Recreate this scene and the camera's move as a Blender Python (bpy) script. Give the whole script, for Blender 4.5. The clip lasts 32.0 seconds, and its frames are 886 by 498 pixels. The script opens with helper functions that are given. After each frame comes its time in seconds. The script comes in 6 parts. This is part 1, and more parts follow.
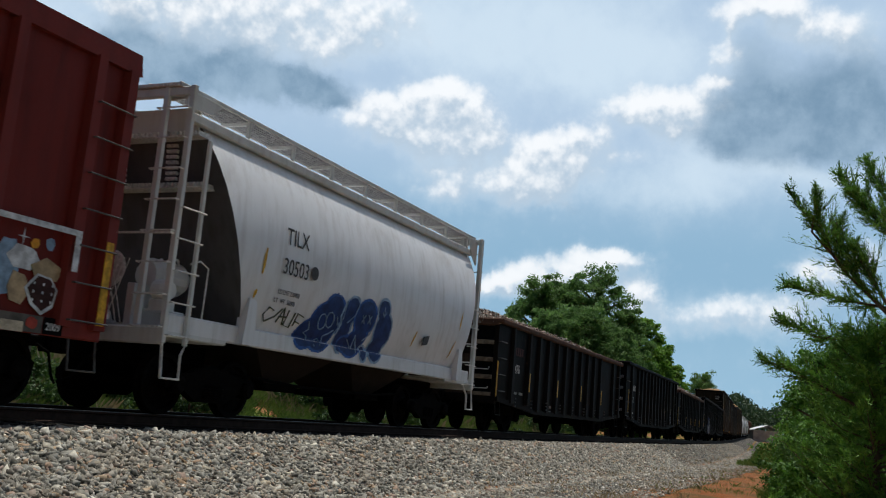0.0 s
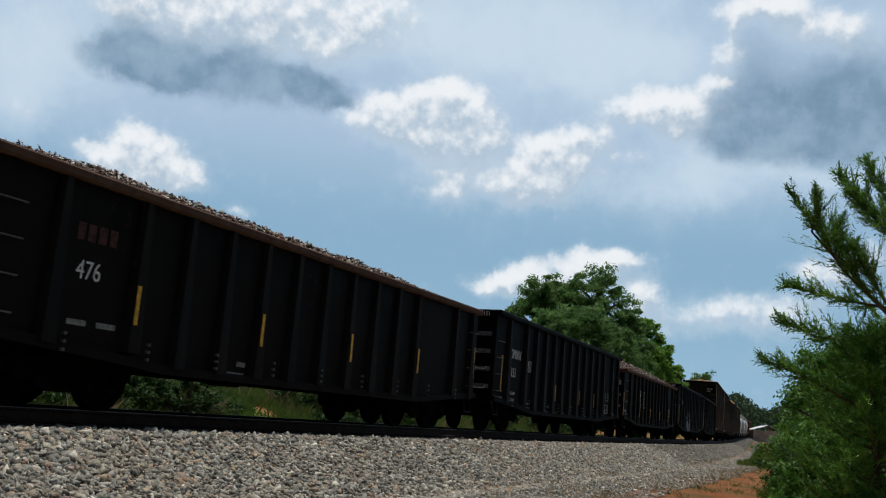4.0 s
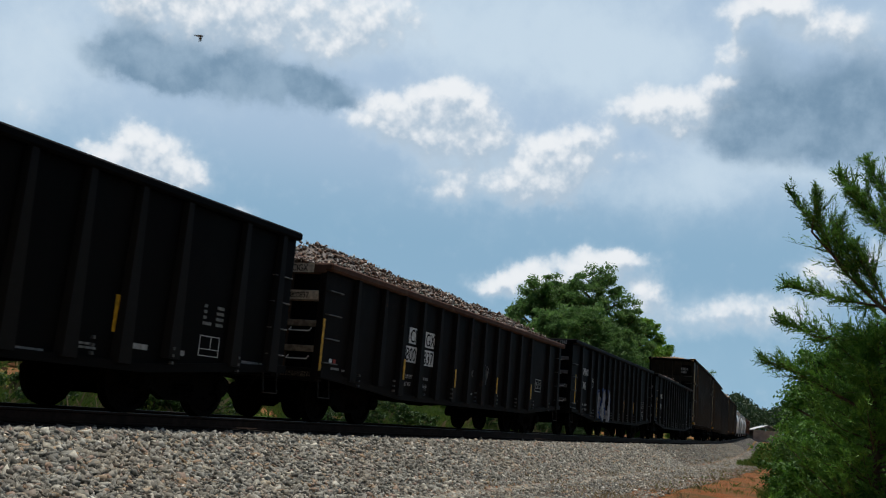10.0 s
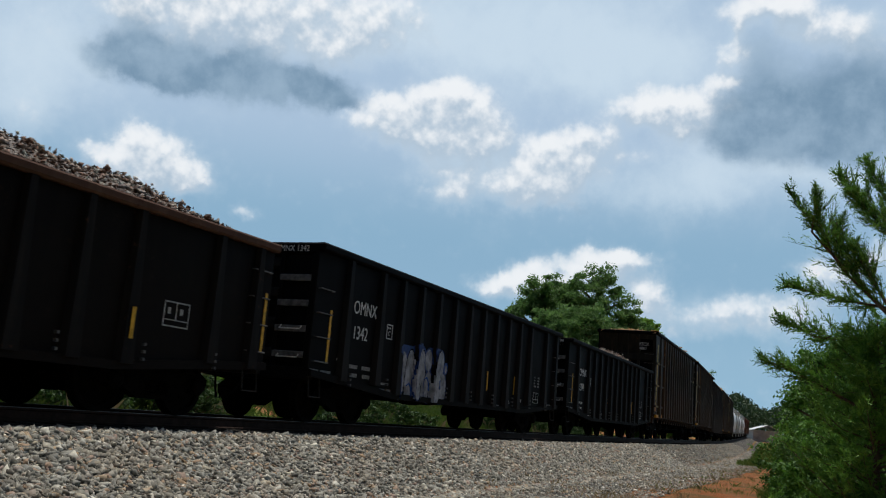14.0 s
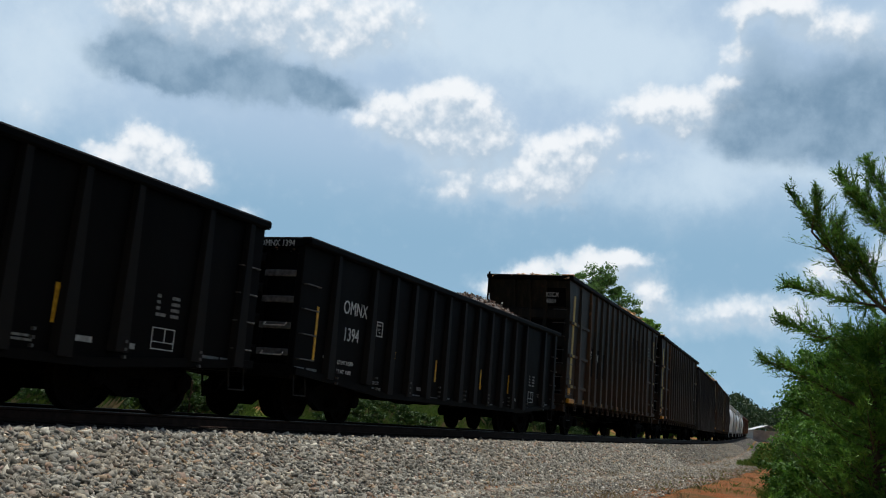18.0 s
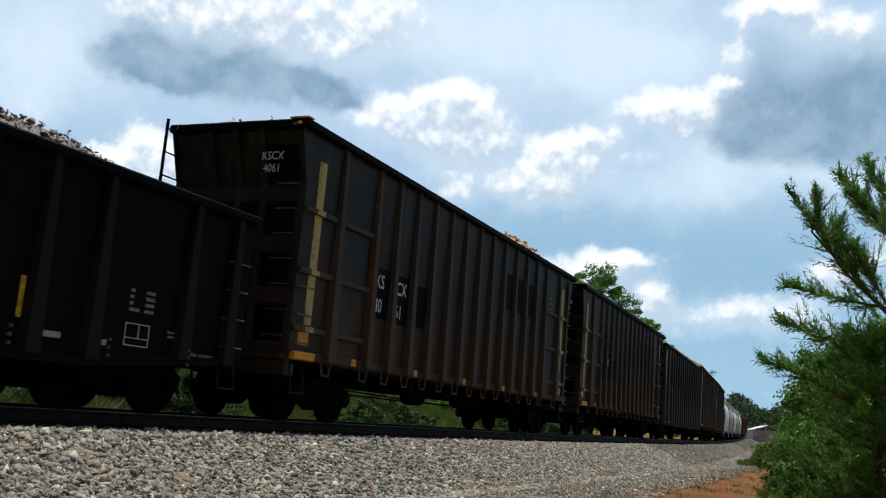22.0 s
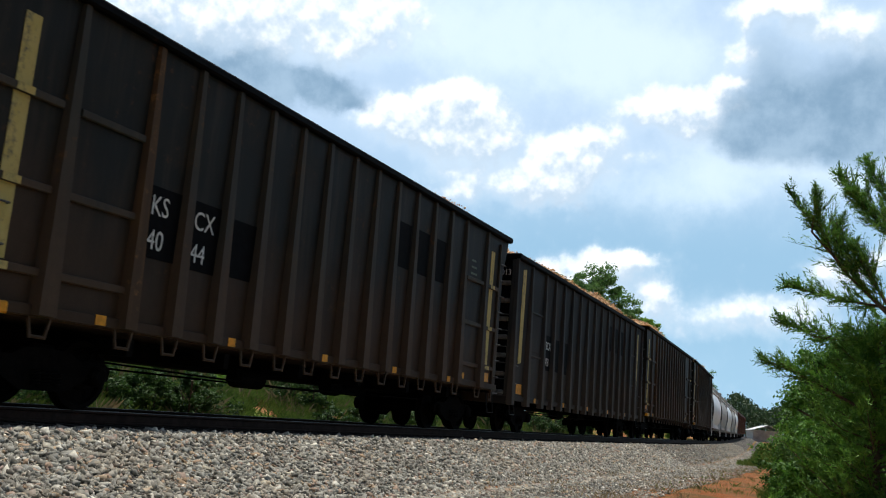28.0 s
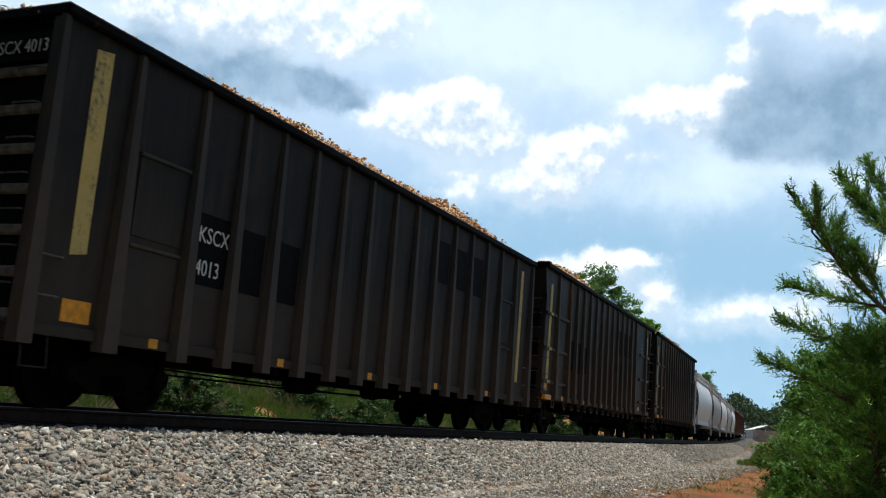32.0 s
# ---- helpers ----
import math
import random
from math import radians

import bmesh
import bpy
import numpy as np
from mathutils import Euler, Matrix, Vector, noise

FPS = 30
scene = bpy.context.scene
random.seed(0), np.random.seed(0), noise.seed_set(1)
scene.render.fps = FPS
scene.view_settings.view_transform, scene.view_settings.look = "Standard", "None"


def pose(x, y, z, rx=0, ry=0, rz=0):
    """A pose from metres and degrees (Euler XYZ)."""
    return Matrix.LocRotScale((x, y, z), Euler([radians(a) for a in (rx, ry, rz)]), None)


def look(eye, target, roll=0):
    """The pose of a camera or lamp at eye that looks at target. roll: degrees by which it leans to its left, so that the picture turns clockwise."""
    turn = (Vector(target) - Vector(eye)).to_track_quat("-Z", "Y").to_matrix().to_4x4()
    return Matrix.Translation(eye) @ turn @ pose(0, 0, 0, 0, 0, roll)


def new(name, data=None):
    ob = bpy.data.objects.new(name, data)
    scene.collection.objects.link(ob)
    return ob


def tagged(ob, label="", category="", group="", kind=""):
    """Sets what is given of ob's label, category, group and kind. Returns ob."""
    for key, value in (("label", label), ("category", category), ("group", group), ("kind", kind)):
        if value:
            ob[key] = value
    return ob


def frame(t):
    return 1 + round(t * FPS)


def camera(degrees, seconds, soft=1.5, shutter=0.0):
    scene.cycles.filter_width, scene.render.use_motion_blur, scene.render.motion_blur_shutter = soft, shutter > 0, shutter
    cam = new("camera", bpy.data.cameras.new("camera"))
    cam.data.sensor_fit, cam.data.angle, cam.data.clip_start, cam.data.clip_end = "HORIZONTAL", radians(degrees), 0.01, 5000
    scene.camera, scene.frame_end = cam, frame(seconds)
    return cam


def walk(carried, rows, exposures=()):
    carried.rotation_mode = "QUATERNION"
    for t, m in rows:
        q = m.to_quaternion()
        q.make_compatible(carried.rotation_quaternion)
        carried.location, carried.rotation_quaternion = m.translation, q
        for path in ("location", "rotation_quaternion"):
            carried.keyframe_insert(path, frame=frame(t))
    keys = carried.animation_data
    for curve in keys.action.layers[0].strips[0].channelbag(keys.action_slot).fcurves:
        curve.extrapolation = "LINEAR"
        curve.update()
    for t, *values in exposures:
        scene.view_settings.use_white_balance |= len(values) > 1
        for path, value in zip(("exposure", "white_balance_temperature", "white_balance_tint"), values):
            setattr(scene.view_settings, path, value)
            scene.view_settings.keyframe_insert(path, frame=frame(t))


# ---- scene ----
TAU = 2 * math.pi
DURATION = 32.0

# ---- the camera: fixed beside the track ----
cam = camera(49.52, DURATION, soft=1.1, shutter=0.2)
EYE = Vector((0.0, 0.0, 0.352))
VIEW = Vector((0.88393, 0.43229, 0.17829))
stand = look(EYE, EYE + VIEW * 10, 5.154)
walk(cam, [(0.0, stand), (DURATION, stand)],
     exposures=[(0.0, -0.22), (3.0, -0.33), (9.0, -0.37), (18.0, -0.28), (21.0, -0.15), (23.5, 0.08), (28.0, 0.13), (DURATION, 0.15)])

# ---- daylight: high summer sun over the far side of the track, broken cloud ----
SUN = Vector((0.20, 0.04, 0.98)).normalized()
world = bpy.data.worlds.new("summer_sky")
scene.world = world
world.use_nodes = True
wn, wl = world.node_tree.nodes, world.node_tree.links
sky = wn.new("ShaderNodeTexSky")
sky.sky_type, sky.sun_disc = "NISHITA", False
sky.sun_elevation, sky.sun_rotation = math.asin(SUN.z), math.atan2(SUN.x, SUN.y)
sky.dust_density, sky.air_density = 1.6, 1.0
wl.new(sky.outputs[0], wn["Background"].inputs[0])
wn["Background"].inputs[1].default_value = 0.05
sun = new("sun", bpy.data.lights.new("sun", "SUN"))
sun.data.energy, sun.data.angle, sun.data.color = 3.6, radians(0.6), (1.0, 0.96, 0.89)
sun.matrix_world = look(SUN * 100, (0, 0, 0))


# ---- mesh building ----
class Shape:
    """Gathers vertices and faces of one mesh."""

    def __init__(self):
        self.v, self.f = [], []

    def add(self, verts, faces):
        n = len(self.v)
        self.v.extend(tuple(p) for p in verts)
        self.f.extend(tuple(i + n for i in face) for face in faces)
        return self

    def box(self, x0, x1, y0, y1, z0, z1, c=0.0):
        """A box, with chamfered edges where c is given."""
        x0, x1, y0, y1, z0, z1 = min(x0, x1), max(x0, x1), min(y0, y1), max(y0, y1), min(z0, z1), max(z0, z1)
        lo, hi = (x0, y0, z0), (x1, y1, z1)
        if c <= 0:
            v = [((x0, x1)[i & 1], (y0, y1)[i >> 1 & 1], (z0, z1)[i >> 2]) for i in range(8)]
            return self.add(v, [(0, 2, 3, 1), (4, 5, 7, 6), (0, 1, 5, 4), (2, 6, 7, 3), (0, 4, 6, 2), (1, 3, 7, 5)])
        c = min(c, 0.45 * min(x1 - x0, y1 - y0, z1 - z0))
        v, at = [], {}
        for i in range(8):
            s = [(i & 1), (i >> 1 & 1), (i >> 2)]
            for axis in range(3):
                p = [(lo[k] if s[k] == 0 else hi[k]) + (0 if k == axis else (c if s[k] == 0 else -c)) for k in range(3)]
                at[i, axis] = len(v)
                v.append(p)
        f = []
        ring = ((0, 0), (1, 0), (1, 1), (0, 1))
        for axis in range(3):
            b, d = (axis + 1) % 3, (axis + 2) % 3
            for side in (0, 1):
                q = [at[side << axis | p << b | r << d, axis] for p, r in ring]
                f.append(q if side else q[::-1])
            for p in (0, 1):
                for r in (0, 1):
                    i0, i1 = p << b | r << d, p << b | r << d | 1 << axis
                    q = [at[i0, b], at[i1, b], at[i1, d], at[i0, d]]
                    f.append(q if p == r else q[::-1])
        for i in range(8):
            q = [at[i, 0], at[i, 1], at[i, 2]]
            f.append(q if bin(i).count("1") % 2 else q[::-1])
        return self.add(v, f)

    def prism(self, outline, y0, y1):
        """An outline in x and z, drawn out along y."""
        n = len(outline)
        v = [(x, y0, z) for x, z in outline] + [(x, y1, z) for x, z in outline]
        f = [tuple(range(n)), tuple(range(2 * n - 1, n - 1, -1))]
        f += [(i, i + n, (i + 1) % n + n, (i + 1) % n) for i in range(n)]
        return self.add(v, f)

    def loft(self, rings, caps=True):
        """Rings of equally many points, joined one to the next."""
        n = len(rings[0])
        v = [p for ring in rings for p in ring]
        f = [(k * n + i, k * n + (i + 1) % n, (k + 1) * n + (i + 1) % n, (k + 1) * n + i)
             for k in range(len(rings) - 1) for i in range(n)]
        if caps:
            f += [tuple(range(n - 1, -1, -1)), tuple(range((len(rings) - 1) * n, len(rings) * n))]
        return self.add(v, f)

    def tube(self, points, r, n=6):
        """A round bar along points; r is one radius or one a point."""
        points = [Vector(p) for p in points]
        radii = r if isinstance(r, (list, tuple)) else [r] * len(points)
        rings = []
        for i, p in enumerate(points):
            way = (points[min(i + 1, len(points) - 1)] - points[max(i - 1, 0)]).normalized()
            a = way.orthogonal().normalized() if abs(way.z) > 0.95 else way.cross(Vector((0, 0, 1))).normalized()
            b = way.cross(a)
            rings.append([p + (a * math.cos(TAU * k / n) + b * math.sin(TAU * k / n)) * radii[i] for k in range(n)])
        return self.loft(rings)

    def turned(self, profile, centre, n=20, axis="y"):
        """A profile of (radius, along) pairs turned round an axis through centre."""
        c = Vector(centre)
        rings = []
        for r, s in profile:
            ring = []
            for k in range(n):
                p, q = r * math.cos(TAU * k / n), r * math.sin(TAU * k / n)
                ring.append(c + (Vector((p, s, q)) if axis == "y" else Vector((s, p, q)) if axis == "x" else Vector((p, q, s))))
            rings.append(ring)
        return self.loft(rings)

    def mesh(self, name, material):
        data = bpy.data.meshes.new(name)
        data.from_pydata(self.v, [], self.f)
        data.validate()
        if material:
            data.materials.append(material)
        b = bmesh.new()
        b.from_mesh(data)
        bmesh.ops.recalc_face_normals(b, faces=b.faces)
        b.to_mesh(data)
        b.free()
        return data


def part(name, shape, material, parent, label=""):
    """One mesh object under a thing or a part."""
    ob = new(name, shape.mesh(name, material) if isinstance(shape, Shape) else shape)
    ob.parent = parent
    return tagged(ob, label)


def thing(name, label, category, group="", kind=""):
    return tagged(new(name), label, category, group, kind)


def solid(name, shape, material, label="", category="", group="", kind=""):
    return tagged(new(name, shape.mesh(name, material)), label, category, group, kind)


def big_mesh(name, verts, faces, materials, smooth=False, index=None):
    """A mesh from numpy arrays of vertices and equal-sided faces."""
    verts, faces = np.asarray(verts, np.float32), np.asarray(faces, np.int32)
    data = bpy.data.meshes.new(name)
    k = faces.shape[1]
    data.vertices.add(len(verts))
    data.vertices.foreach_set("co", verts.ravel())
    data.loops.add(faces.size)
    data.loops.foreach_set("vertex_index", faces.ravel())
    data.polygons.add(len(faces))
    data.polygons.foreach_set("loop_start", np.arange(len(faces), dtype=np.int32) * k)
    if smooth:
        data.polygons.foreach_set("use_smooth", np.ones(len(faces), bool))
    for m in materials if isinstance(materials, (list, tuple)) else [materials]:
        data.materials.append(m)
    if index is not None:
        data.polygons.foreach_set("material_index", np.asarray(index, np.int32))
    data.update(calc_edges=True)
    data.validate()
    return data


# ---- materials ----
class Nodes:
    """Short hand for node trees."""

    def __init__(self, tree):
        self.n, self.l = tree.nodes, tree.links

    def put(self, kind, out=0, **inputs):
        node = self.n.new(kind)
        for key, value in inputs.items():
            sock = node.inputs[int(key[1:])] if key[0] == "i" and key[1:].isdigit() else node.inputs[key]
            if isinstance(value, bpy.types.NodeSocket):
                self.l.new(value, sock)
            else:
                sock.default_value = value
        return node.outputs[out]

    def math(self, op, a, b=0.0, clamp=False):
        node = self.n.new("ShaderNodeMath")
        node.operation, node.use_clamp = op, clamp
        for i, x in enumerate((a, b)):
            if isinstance(x, bpy.types.NodeSocket):
                self.l.new(x, node.inputs[i])
            else:
                node.inputs[i].default_value = x
        return node.outputs[0]

    def mix(self, fac, a, b, blend="MIX"):
        node = self.n.new("ShaderNodeMix")
        node.data_type, node.blend_type = "RGBA", blend
        for i, x in ((0, fac), (6, a), (7, b)):
            if isinstance(x, bpy.types.NodeSocket):
                self.l.new(x, node.inputs[i])
            else:
                node.inputs[i].default_value = (*x, 1) if isinstance(x, tuple) and len(x) == 3 else x
        return node.outputs[2]

    def noise(self, vector, scale, detail=4.0, rough=0.55, distortion=0.0):
        return self.put("ShaderNodeTexNoise", Vector=vector, Scale=scale, Detail=detail, Roughness=rough, Distortion=distortion)

    def ramp(self, fac, lo, hi):
        """0 below lo, 1 above hi."""
        node = self.n.new("ShaderNodeMapRange")
        node.interpolation_type = "SMOOTHSTEP"
        self.l.new(fac, node.inputs[0])
        node.inputs[1].default_value, node.inputs[2].default_value = lo, hi
        return node.outputs[0]

    def place(self, scale=(1, 1, 1), source="Object", offset=(0, 0, 0)):
        node = self.n.new("ShaderNodeMapping")
        node.inputs["Scale"].default_value = scale
        node.inputs["Location"].default_value = offset
        self.l.new(self.n.new("ShaderNodeTexCoord").outputs[source], node.inputs["Vector"])
        return node.outputs[0]


def material(name):
    m = bpy.data.materials.new(name)
    m.use_nodes = True
    return m, Nodes(m.node_tree), m.node_tree.nodes["Principled BSDF"]


def finish(g, bsdf, colour, rough, bump=None, strength=0.3, distance=0.01, metal=0.0, gloss=0.4):
    for value, key in ((colour, "Base Color"), (rough, "Roughness")):
        if isinstance(value, bpy.types.NodeSocket):
            g.l.new(value, bsdf.inputs[key])
        else:
            bsdf.inputs[key].default_value = (*value, 1) if key == "Base Color" else value
    bsdf.inputs["Metallic"].default_value = metal
    bsdf.inputs["Specular IOR Level"].default_value = gloss
    if bump is not None:
        b = g.n.new("ShaderNodeBump")
        b.inputs["Strength"].default_value, b.inputs["Distance"].default_value = strength, distance
        g.l.new(bump, b.inputs["Height"])
        g.l.new(b.outputs[0], bsdf.inputs["Normal"])


def paint(name, base, dirt, rust, rough=0.5, streak=0.5, rusty=0.62, grime=0.0, gloss=0.10, dust=None):
    """Weathered rail-car paint: rain streaks of dust, blotches and rust spots."""
    m, g, b = material(name)
    at = g.place()
    streaks = g.noise(g.place((2.2, 2.2, 0.22)), 2.4, 5, 0.6)
    blotch = g.noise(at, 0.9, 5, 0.6, 0.4)
    spots = g.noise(at, 6.0, 6, 0.7)
    fine = g.noise(at, 60.0, 3, 0.6)
    c = g.mix(g.math("MULTIPLY", g.ramp(streaks, 0.42, 0.78), streak), base, dirt)
    c = g.mix(g.math("MULTIPLY", g.ramp(blotch, 0.5, 0.75), 0.45 + grime), c, dirt)
    c = g.mix(g.ramp(g.math("ADD", g.math("MULTIPLY", spots, 0.7), g.math("MULTIPLY", blotch, 0.3)), rusty, rusty + 0.1), c, rust)
    if dust:
        # brown track dust thrown up over the lower panels, with a wavy upper edge
        wave = g.noise(g.place((1.1, 1.1, 0.15)), 1.6, 4, 0.6)
        up = g.n.new("ShaderNodeSeparateXYZ")
        g.l.new(at, up.inputs[0])
        reach = g.math("ADD", g.math("MULTIPLY", up.outputs[2], -1.0), g.math("MULTIPLY", wave, 4.2))
        c = g.mix(g.math("MULTIPLY", g.ramp(reach, -1.4, 0.6), 0.8), c, g.mix(spots, tuple(x * 0.6 for x in dust), dust))
    c = g.mix(0.18, c, fine, "OVERLAY")
    finish(g, b, c, g.math("ADD", g.math("MULTIPLY", blotch, 0.3), rough - 0.1), g.math("ADD", blotch, g.math("MULTIPLY", fine, 0.08)), 0.25, 0.02, 0.0, gloss)
    return m


def plain(name, base, rough=0.6, var=0.25, scale=8.0, metal=0.0, bump=0.2, distance=0.004, gloss=0.15):
    m, g, b = material(name)
    at = g.place()
    a, f = g.noise(at, scale, 5, 0.6), g.noise(at, scale * 9, 3, 0.6)
    dark = tuple(x * (1 - var) for x in base)
    light = tuple(min(x * (1 + var), 1) for x in base)
    c = g.mix(g.ramp(a, 0.3, 0.7), dark, light)
    c = g.mix(0.15, c, f, "OVERLAY")
    finish(g, b, c, rough, g.math("ADD", a, g.math("MULTIPLY", f, 0.4)), bump, distance, metal, gloss)
    return m


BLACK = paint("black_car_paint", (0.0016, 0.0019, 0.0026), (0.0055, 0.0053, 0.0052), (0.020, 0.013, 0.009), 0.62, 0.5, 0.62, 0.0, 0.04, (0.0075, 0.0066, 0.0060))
# posts a lighter black than the side sheets between them
POSTBLACK = paint("lighter_black_post_paint", (0.0080, 0.0088, 0.0104), (0.020, 0.0185, 0.0175), (0.034, 0.021, 0.014), 0.55, 0.5, 0.62, 0.0, 0.04, (0.024, 0.021, 0.0185))
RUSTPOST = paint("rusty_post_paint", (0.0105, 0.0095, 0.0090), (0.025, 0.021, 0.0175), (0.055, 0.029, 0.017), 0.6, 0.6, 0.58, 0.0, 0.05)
RUSTRIM = paint("rust_brown_chord", (0.085, 0.046, 0.032), (0.13, 0.080, 0.058), (0.060, 0.028, 0.018), 0.75, 0.6, 0.55, 0.1, 0.08)
RUSTEND = paint("rust_brown_end_sheet", (0.050, 0.036, 0.028), (0.085, 0.062, 0.046), (0.070, 0.036, 0.020), 0.75, 0.6, 0.55, 0.1, 0.05)
RUNG = plain("worn_ladder_plate", (0.13, 0.125, 0.12), 0.7, 0.4, 9.0)
TANRUNG = plain("rust_tan_ladder_plate", (0.19, 0.15, 0.11), 0.75, 0.4, 9.0)
TANPLATE = plain("pale_tan_number_plate", (0.50, 0.43, 0.33), 0.7, 0.3, 11.0)
SILVER = plain("silver_spray_paint", (0.27, 0.275, 0.295), 0.6, 0.5, 5.0)
RUSTLETTER = plain("faded_red_brown_lettering", (0.060, 0.024, 0.020), 0.8, 0.5, 14.0)
REDMARK = plain("red_reflector_square", (0.30, 0.045, 0.03), 0.5, 0.3, 9.0)
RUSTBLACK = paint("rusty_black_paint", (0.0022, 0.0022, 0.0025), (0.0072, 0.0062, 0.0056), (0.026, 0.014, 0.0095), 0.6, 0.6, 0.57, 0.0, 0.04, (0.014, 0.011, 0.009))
CHIPCAR = paint("dusty_chip_car_paint", (0.0150, 0.0148, 0.0128), (0.038, 0.031, 0.022), (0.068, 0.034, 0.017), 0.55, 0.8, 0.58, 0.0, 0.10, (0.074, 0.044, 0.026))
GREYCHIP = paint("dusty_grey_chip_car_paint", (0.014, 0.0142, 0.0145), (0.040, 0.034, 0.028), (0.075, 0.042, 0.025), 0.65, 0.7, 0.62, 0.1, 0.10, (0.062, 0.050, 0.040))
GREYPOST = paint("dusty_grey_post_paint", (0.036, 0.036, 0.036), (0.075, 0.066, 0.056), (0.12, 0.065, 0.034), 0.65, 0.7, 0.62, 0.1, 0.10, (0.095, 0.074, 0.056))
CHIPPOST = paint("dusty_post_paint", (0.045, 0.042, 0.036), (0.080, 0.063, 0.045), (0.13, 0.066, 0.030), 0.6, 0.8, 0.58, 0.1, 0.09, (0.105, 0.066, 0.042))
# the overhung slope sheets' shade is put into this darker grey
SLOPESHADE = paint("shade_darkened_slope_sheet", (0.105, 0.105, 0.112), (0.055, 0.052, 0.050), (0.08, 0.05, 0.035), 0.7)
# stained brown, taken darker to hold the shade under the hopper
BAY = paint("brown_stained_bay_with_shade", (0.030, 0.023, 0.019), (0.018, 0.015, 0.013), (0.04, 0.024, 0.016), 0.75, 0.5, 0.62, 0.0, 0.04)
HOPPER = paint("grey_hopper_paint", (0.74, 0.74, 0.75), (0.47, 0.445, 0.42), (0.22, 0.13, 0.08), 0.38, 0.5, 0.70, 0.0, 0.5)
PALE = paint("pale_hopper_paint", (0.42, 0.42, 0.41), (0.27, 0.25, 0.23), (0.18, 0.12, 0.08), 0.5, 0.6, 0.68)
FRAMEGREY = paint("grey_frame_paint", (0.66, 0.67, 0.66), (0.36, 0.33, 0.29), (0.24, 0.12, 0.06), 0.45, 0.4, 0.66)
RED = paint("oxide_red_paint", (0.165, 0.020, 0.014), (0.065, 0.011, 0.009), (0.045, 0.011, 0.008), 0.5, 0.6, 0.60)
REDTRIM = paint("oxide_red_trim", (0.20, 0.032, 0.026), (0.11, 0.024, 0.02), (0.07, 0.02, 0.014), 0.5)
BROWNCAR = paint("brown_box_car_paint", (0.13, 0.05, 0.035), (0.10, 0.06, 0.045), (0.08, 0.04, 0.025), 0.55)
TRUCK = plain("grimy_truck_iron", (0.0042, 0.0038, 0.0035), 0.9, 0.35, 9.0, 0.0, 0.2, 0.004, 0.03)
ORANGEPOST = paint("rust_stained_post_paint", (0.075, 0.048, 0.030), (0.15, 0.085, 0.040), (0.19, 0.10, 0.045), 0.7, 0.8, 0.55)
BARE = plain("worn_grey_primer", (0.085, 0.088, 0.088), 0.7, 0.35, 7.0)
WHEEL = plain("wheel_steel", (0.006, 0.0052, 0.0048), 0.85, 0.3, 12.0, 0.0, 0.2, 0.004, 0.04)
TREAD = plain("bright_tread_steel", (0.34, 0.33, 0.32), 0.3, 0.15, 12.0, 1.0)
IRON = plain("worn_grab_iron", (0.10, 0.095, 0.09), 0.5, 0.3, 20.0, 0.4)
GRATE = plain("galvanised_grating", (0.40, 0.40, 0.41), 0.6, 0.3, 12.0)
DARKIRON = plain("black_step_iron", (0.020, 0.019, 0.018), 0.6, 0.3, 20.0)
GREYIRON = plain("grey_grab_iron", (0.64, 0.64, 0.62), 0.5, 0.25, 20.0)
YELLOW = plain("yellow_reflective_strip", (0.62, 0.34, 0.025), 0.45, 0.35, 11.0)
ENDRIB = plain("worn_end_rib", (0.16, 0.145, 0.125), 0.75, 0.4, 7.0)
m, g, b = material("worn_yellow_paint")
at = g.place()
wear = g.math("ADD", g.math("MULTIPLY", g.noise(g.place((3.0, 3.0, 0.9)), 1.3, 6, 0.65), 0.6), g.math("MULTIPLY", g.noise(at, 14.0, 5, 0.7), 0.4))
c = g.mix(g.noise(at, 5.0, 4, 0.6), (0.44, 0.33, 0.09), (0.58, 0.47, 0.20))
finish(g, b, g.mix(g.ramp(wear, 0.50, 0.66), c, (0.085, 0.092, 0.090)), 0.7, wear, 0.2, 0.004, 0.0, 0.08)
FADEYELLOW = m
AMBER = plain("amber_reflector", (0.70, 0.30, 0.02), 0.4, 0.2, 9.0)
LETTER = plain("white_stencil_paint", (0.62, 0.62, 0.60), 0.6, 0.25, 14.0)
FADELETTER = plain("weathered_white_stencil", (0.36, 0.36, 0.34), 0.7, 0.4, 18.0)
SCRAWL = plain("dark_green_marker", (0.10, 0.11, 0.075), 0.6, 0.3, 14.0)
REDBLACK = plain("dark_maroon_spray", (0.045, 0.016, 0.014), 0.6, 0.4, 8.0)
DIMLETTER = plain("faded_stencil_paint", (0.20, 0.20, 0.19), 0.7, 0.4, 18.0)
DARKLETTER = plain("dark_stencil_paint", (0.06, 0.055, 0.055), 0.6, 0.4, 14.0)
SKETCHGREY = plain("grey_data_plate", (0.34, 0.34, 0.33), 0.6, 0.3, 14.0)
# black of repainted patches, and of sheets that stand in for recess shade
PATCHSHADE = plain("fresh_black_patch_and_shade", (0.004, 0.004, 0.0045), 0.75, 0.3, 7.0, 0.0, 0.2, 0.004, 0.05)
DUSTPATCH = plain("dusty_patch", (0.10, 0.09, 0.08), 0.7, 0.4, 5.0)
BLUEPAINT = plain("blue_spray_paint", (0.025, 0.085, 0.30), 0.5, 0.35, 6.0)
DEEPBLUE = plain("deep_blue_spray_paint", (0.012, 0.035, 0.14), 0.5, 0.35, 6.0)
WHITESPRAY = plain("white_spray_paint", (0.62, 0.63, 0.66), 0.6, 0.35, 7.0)
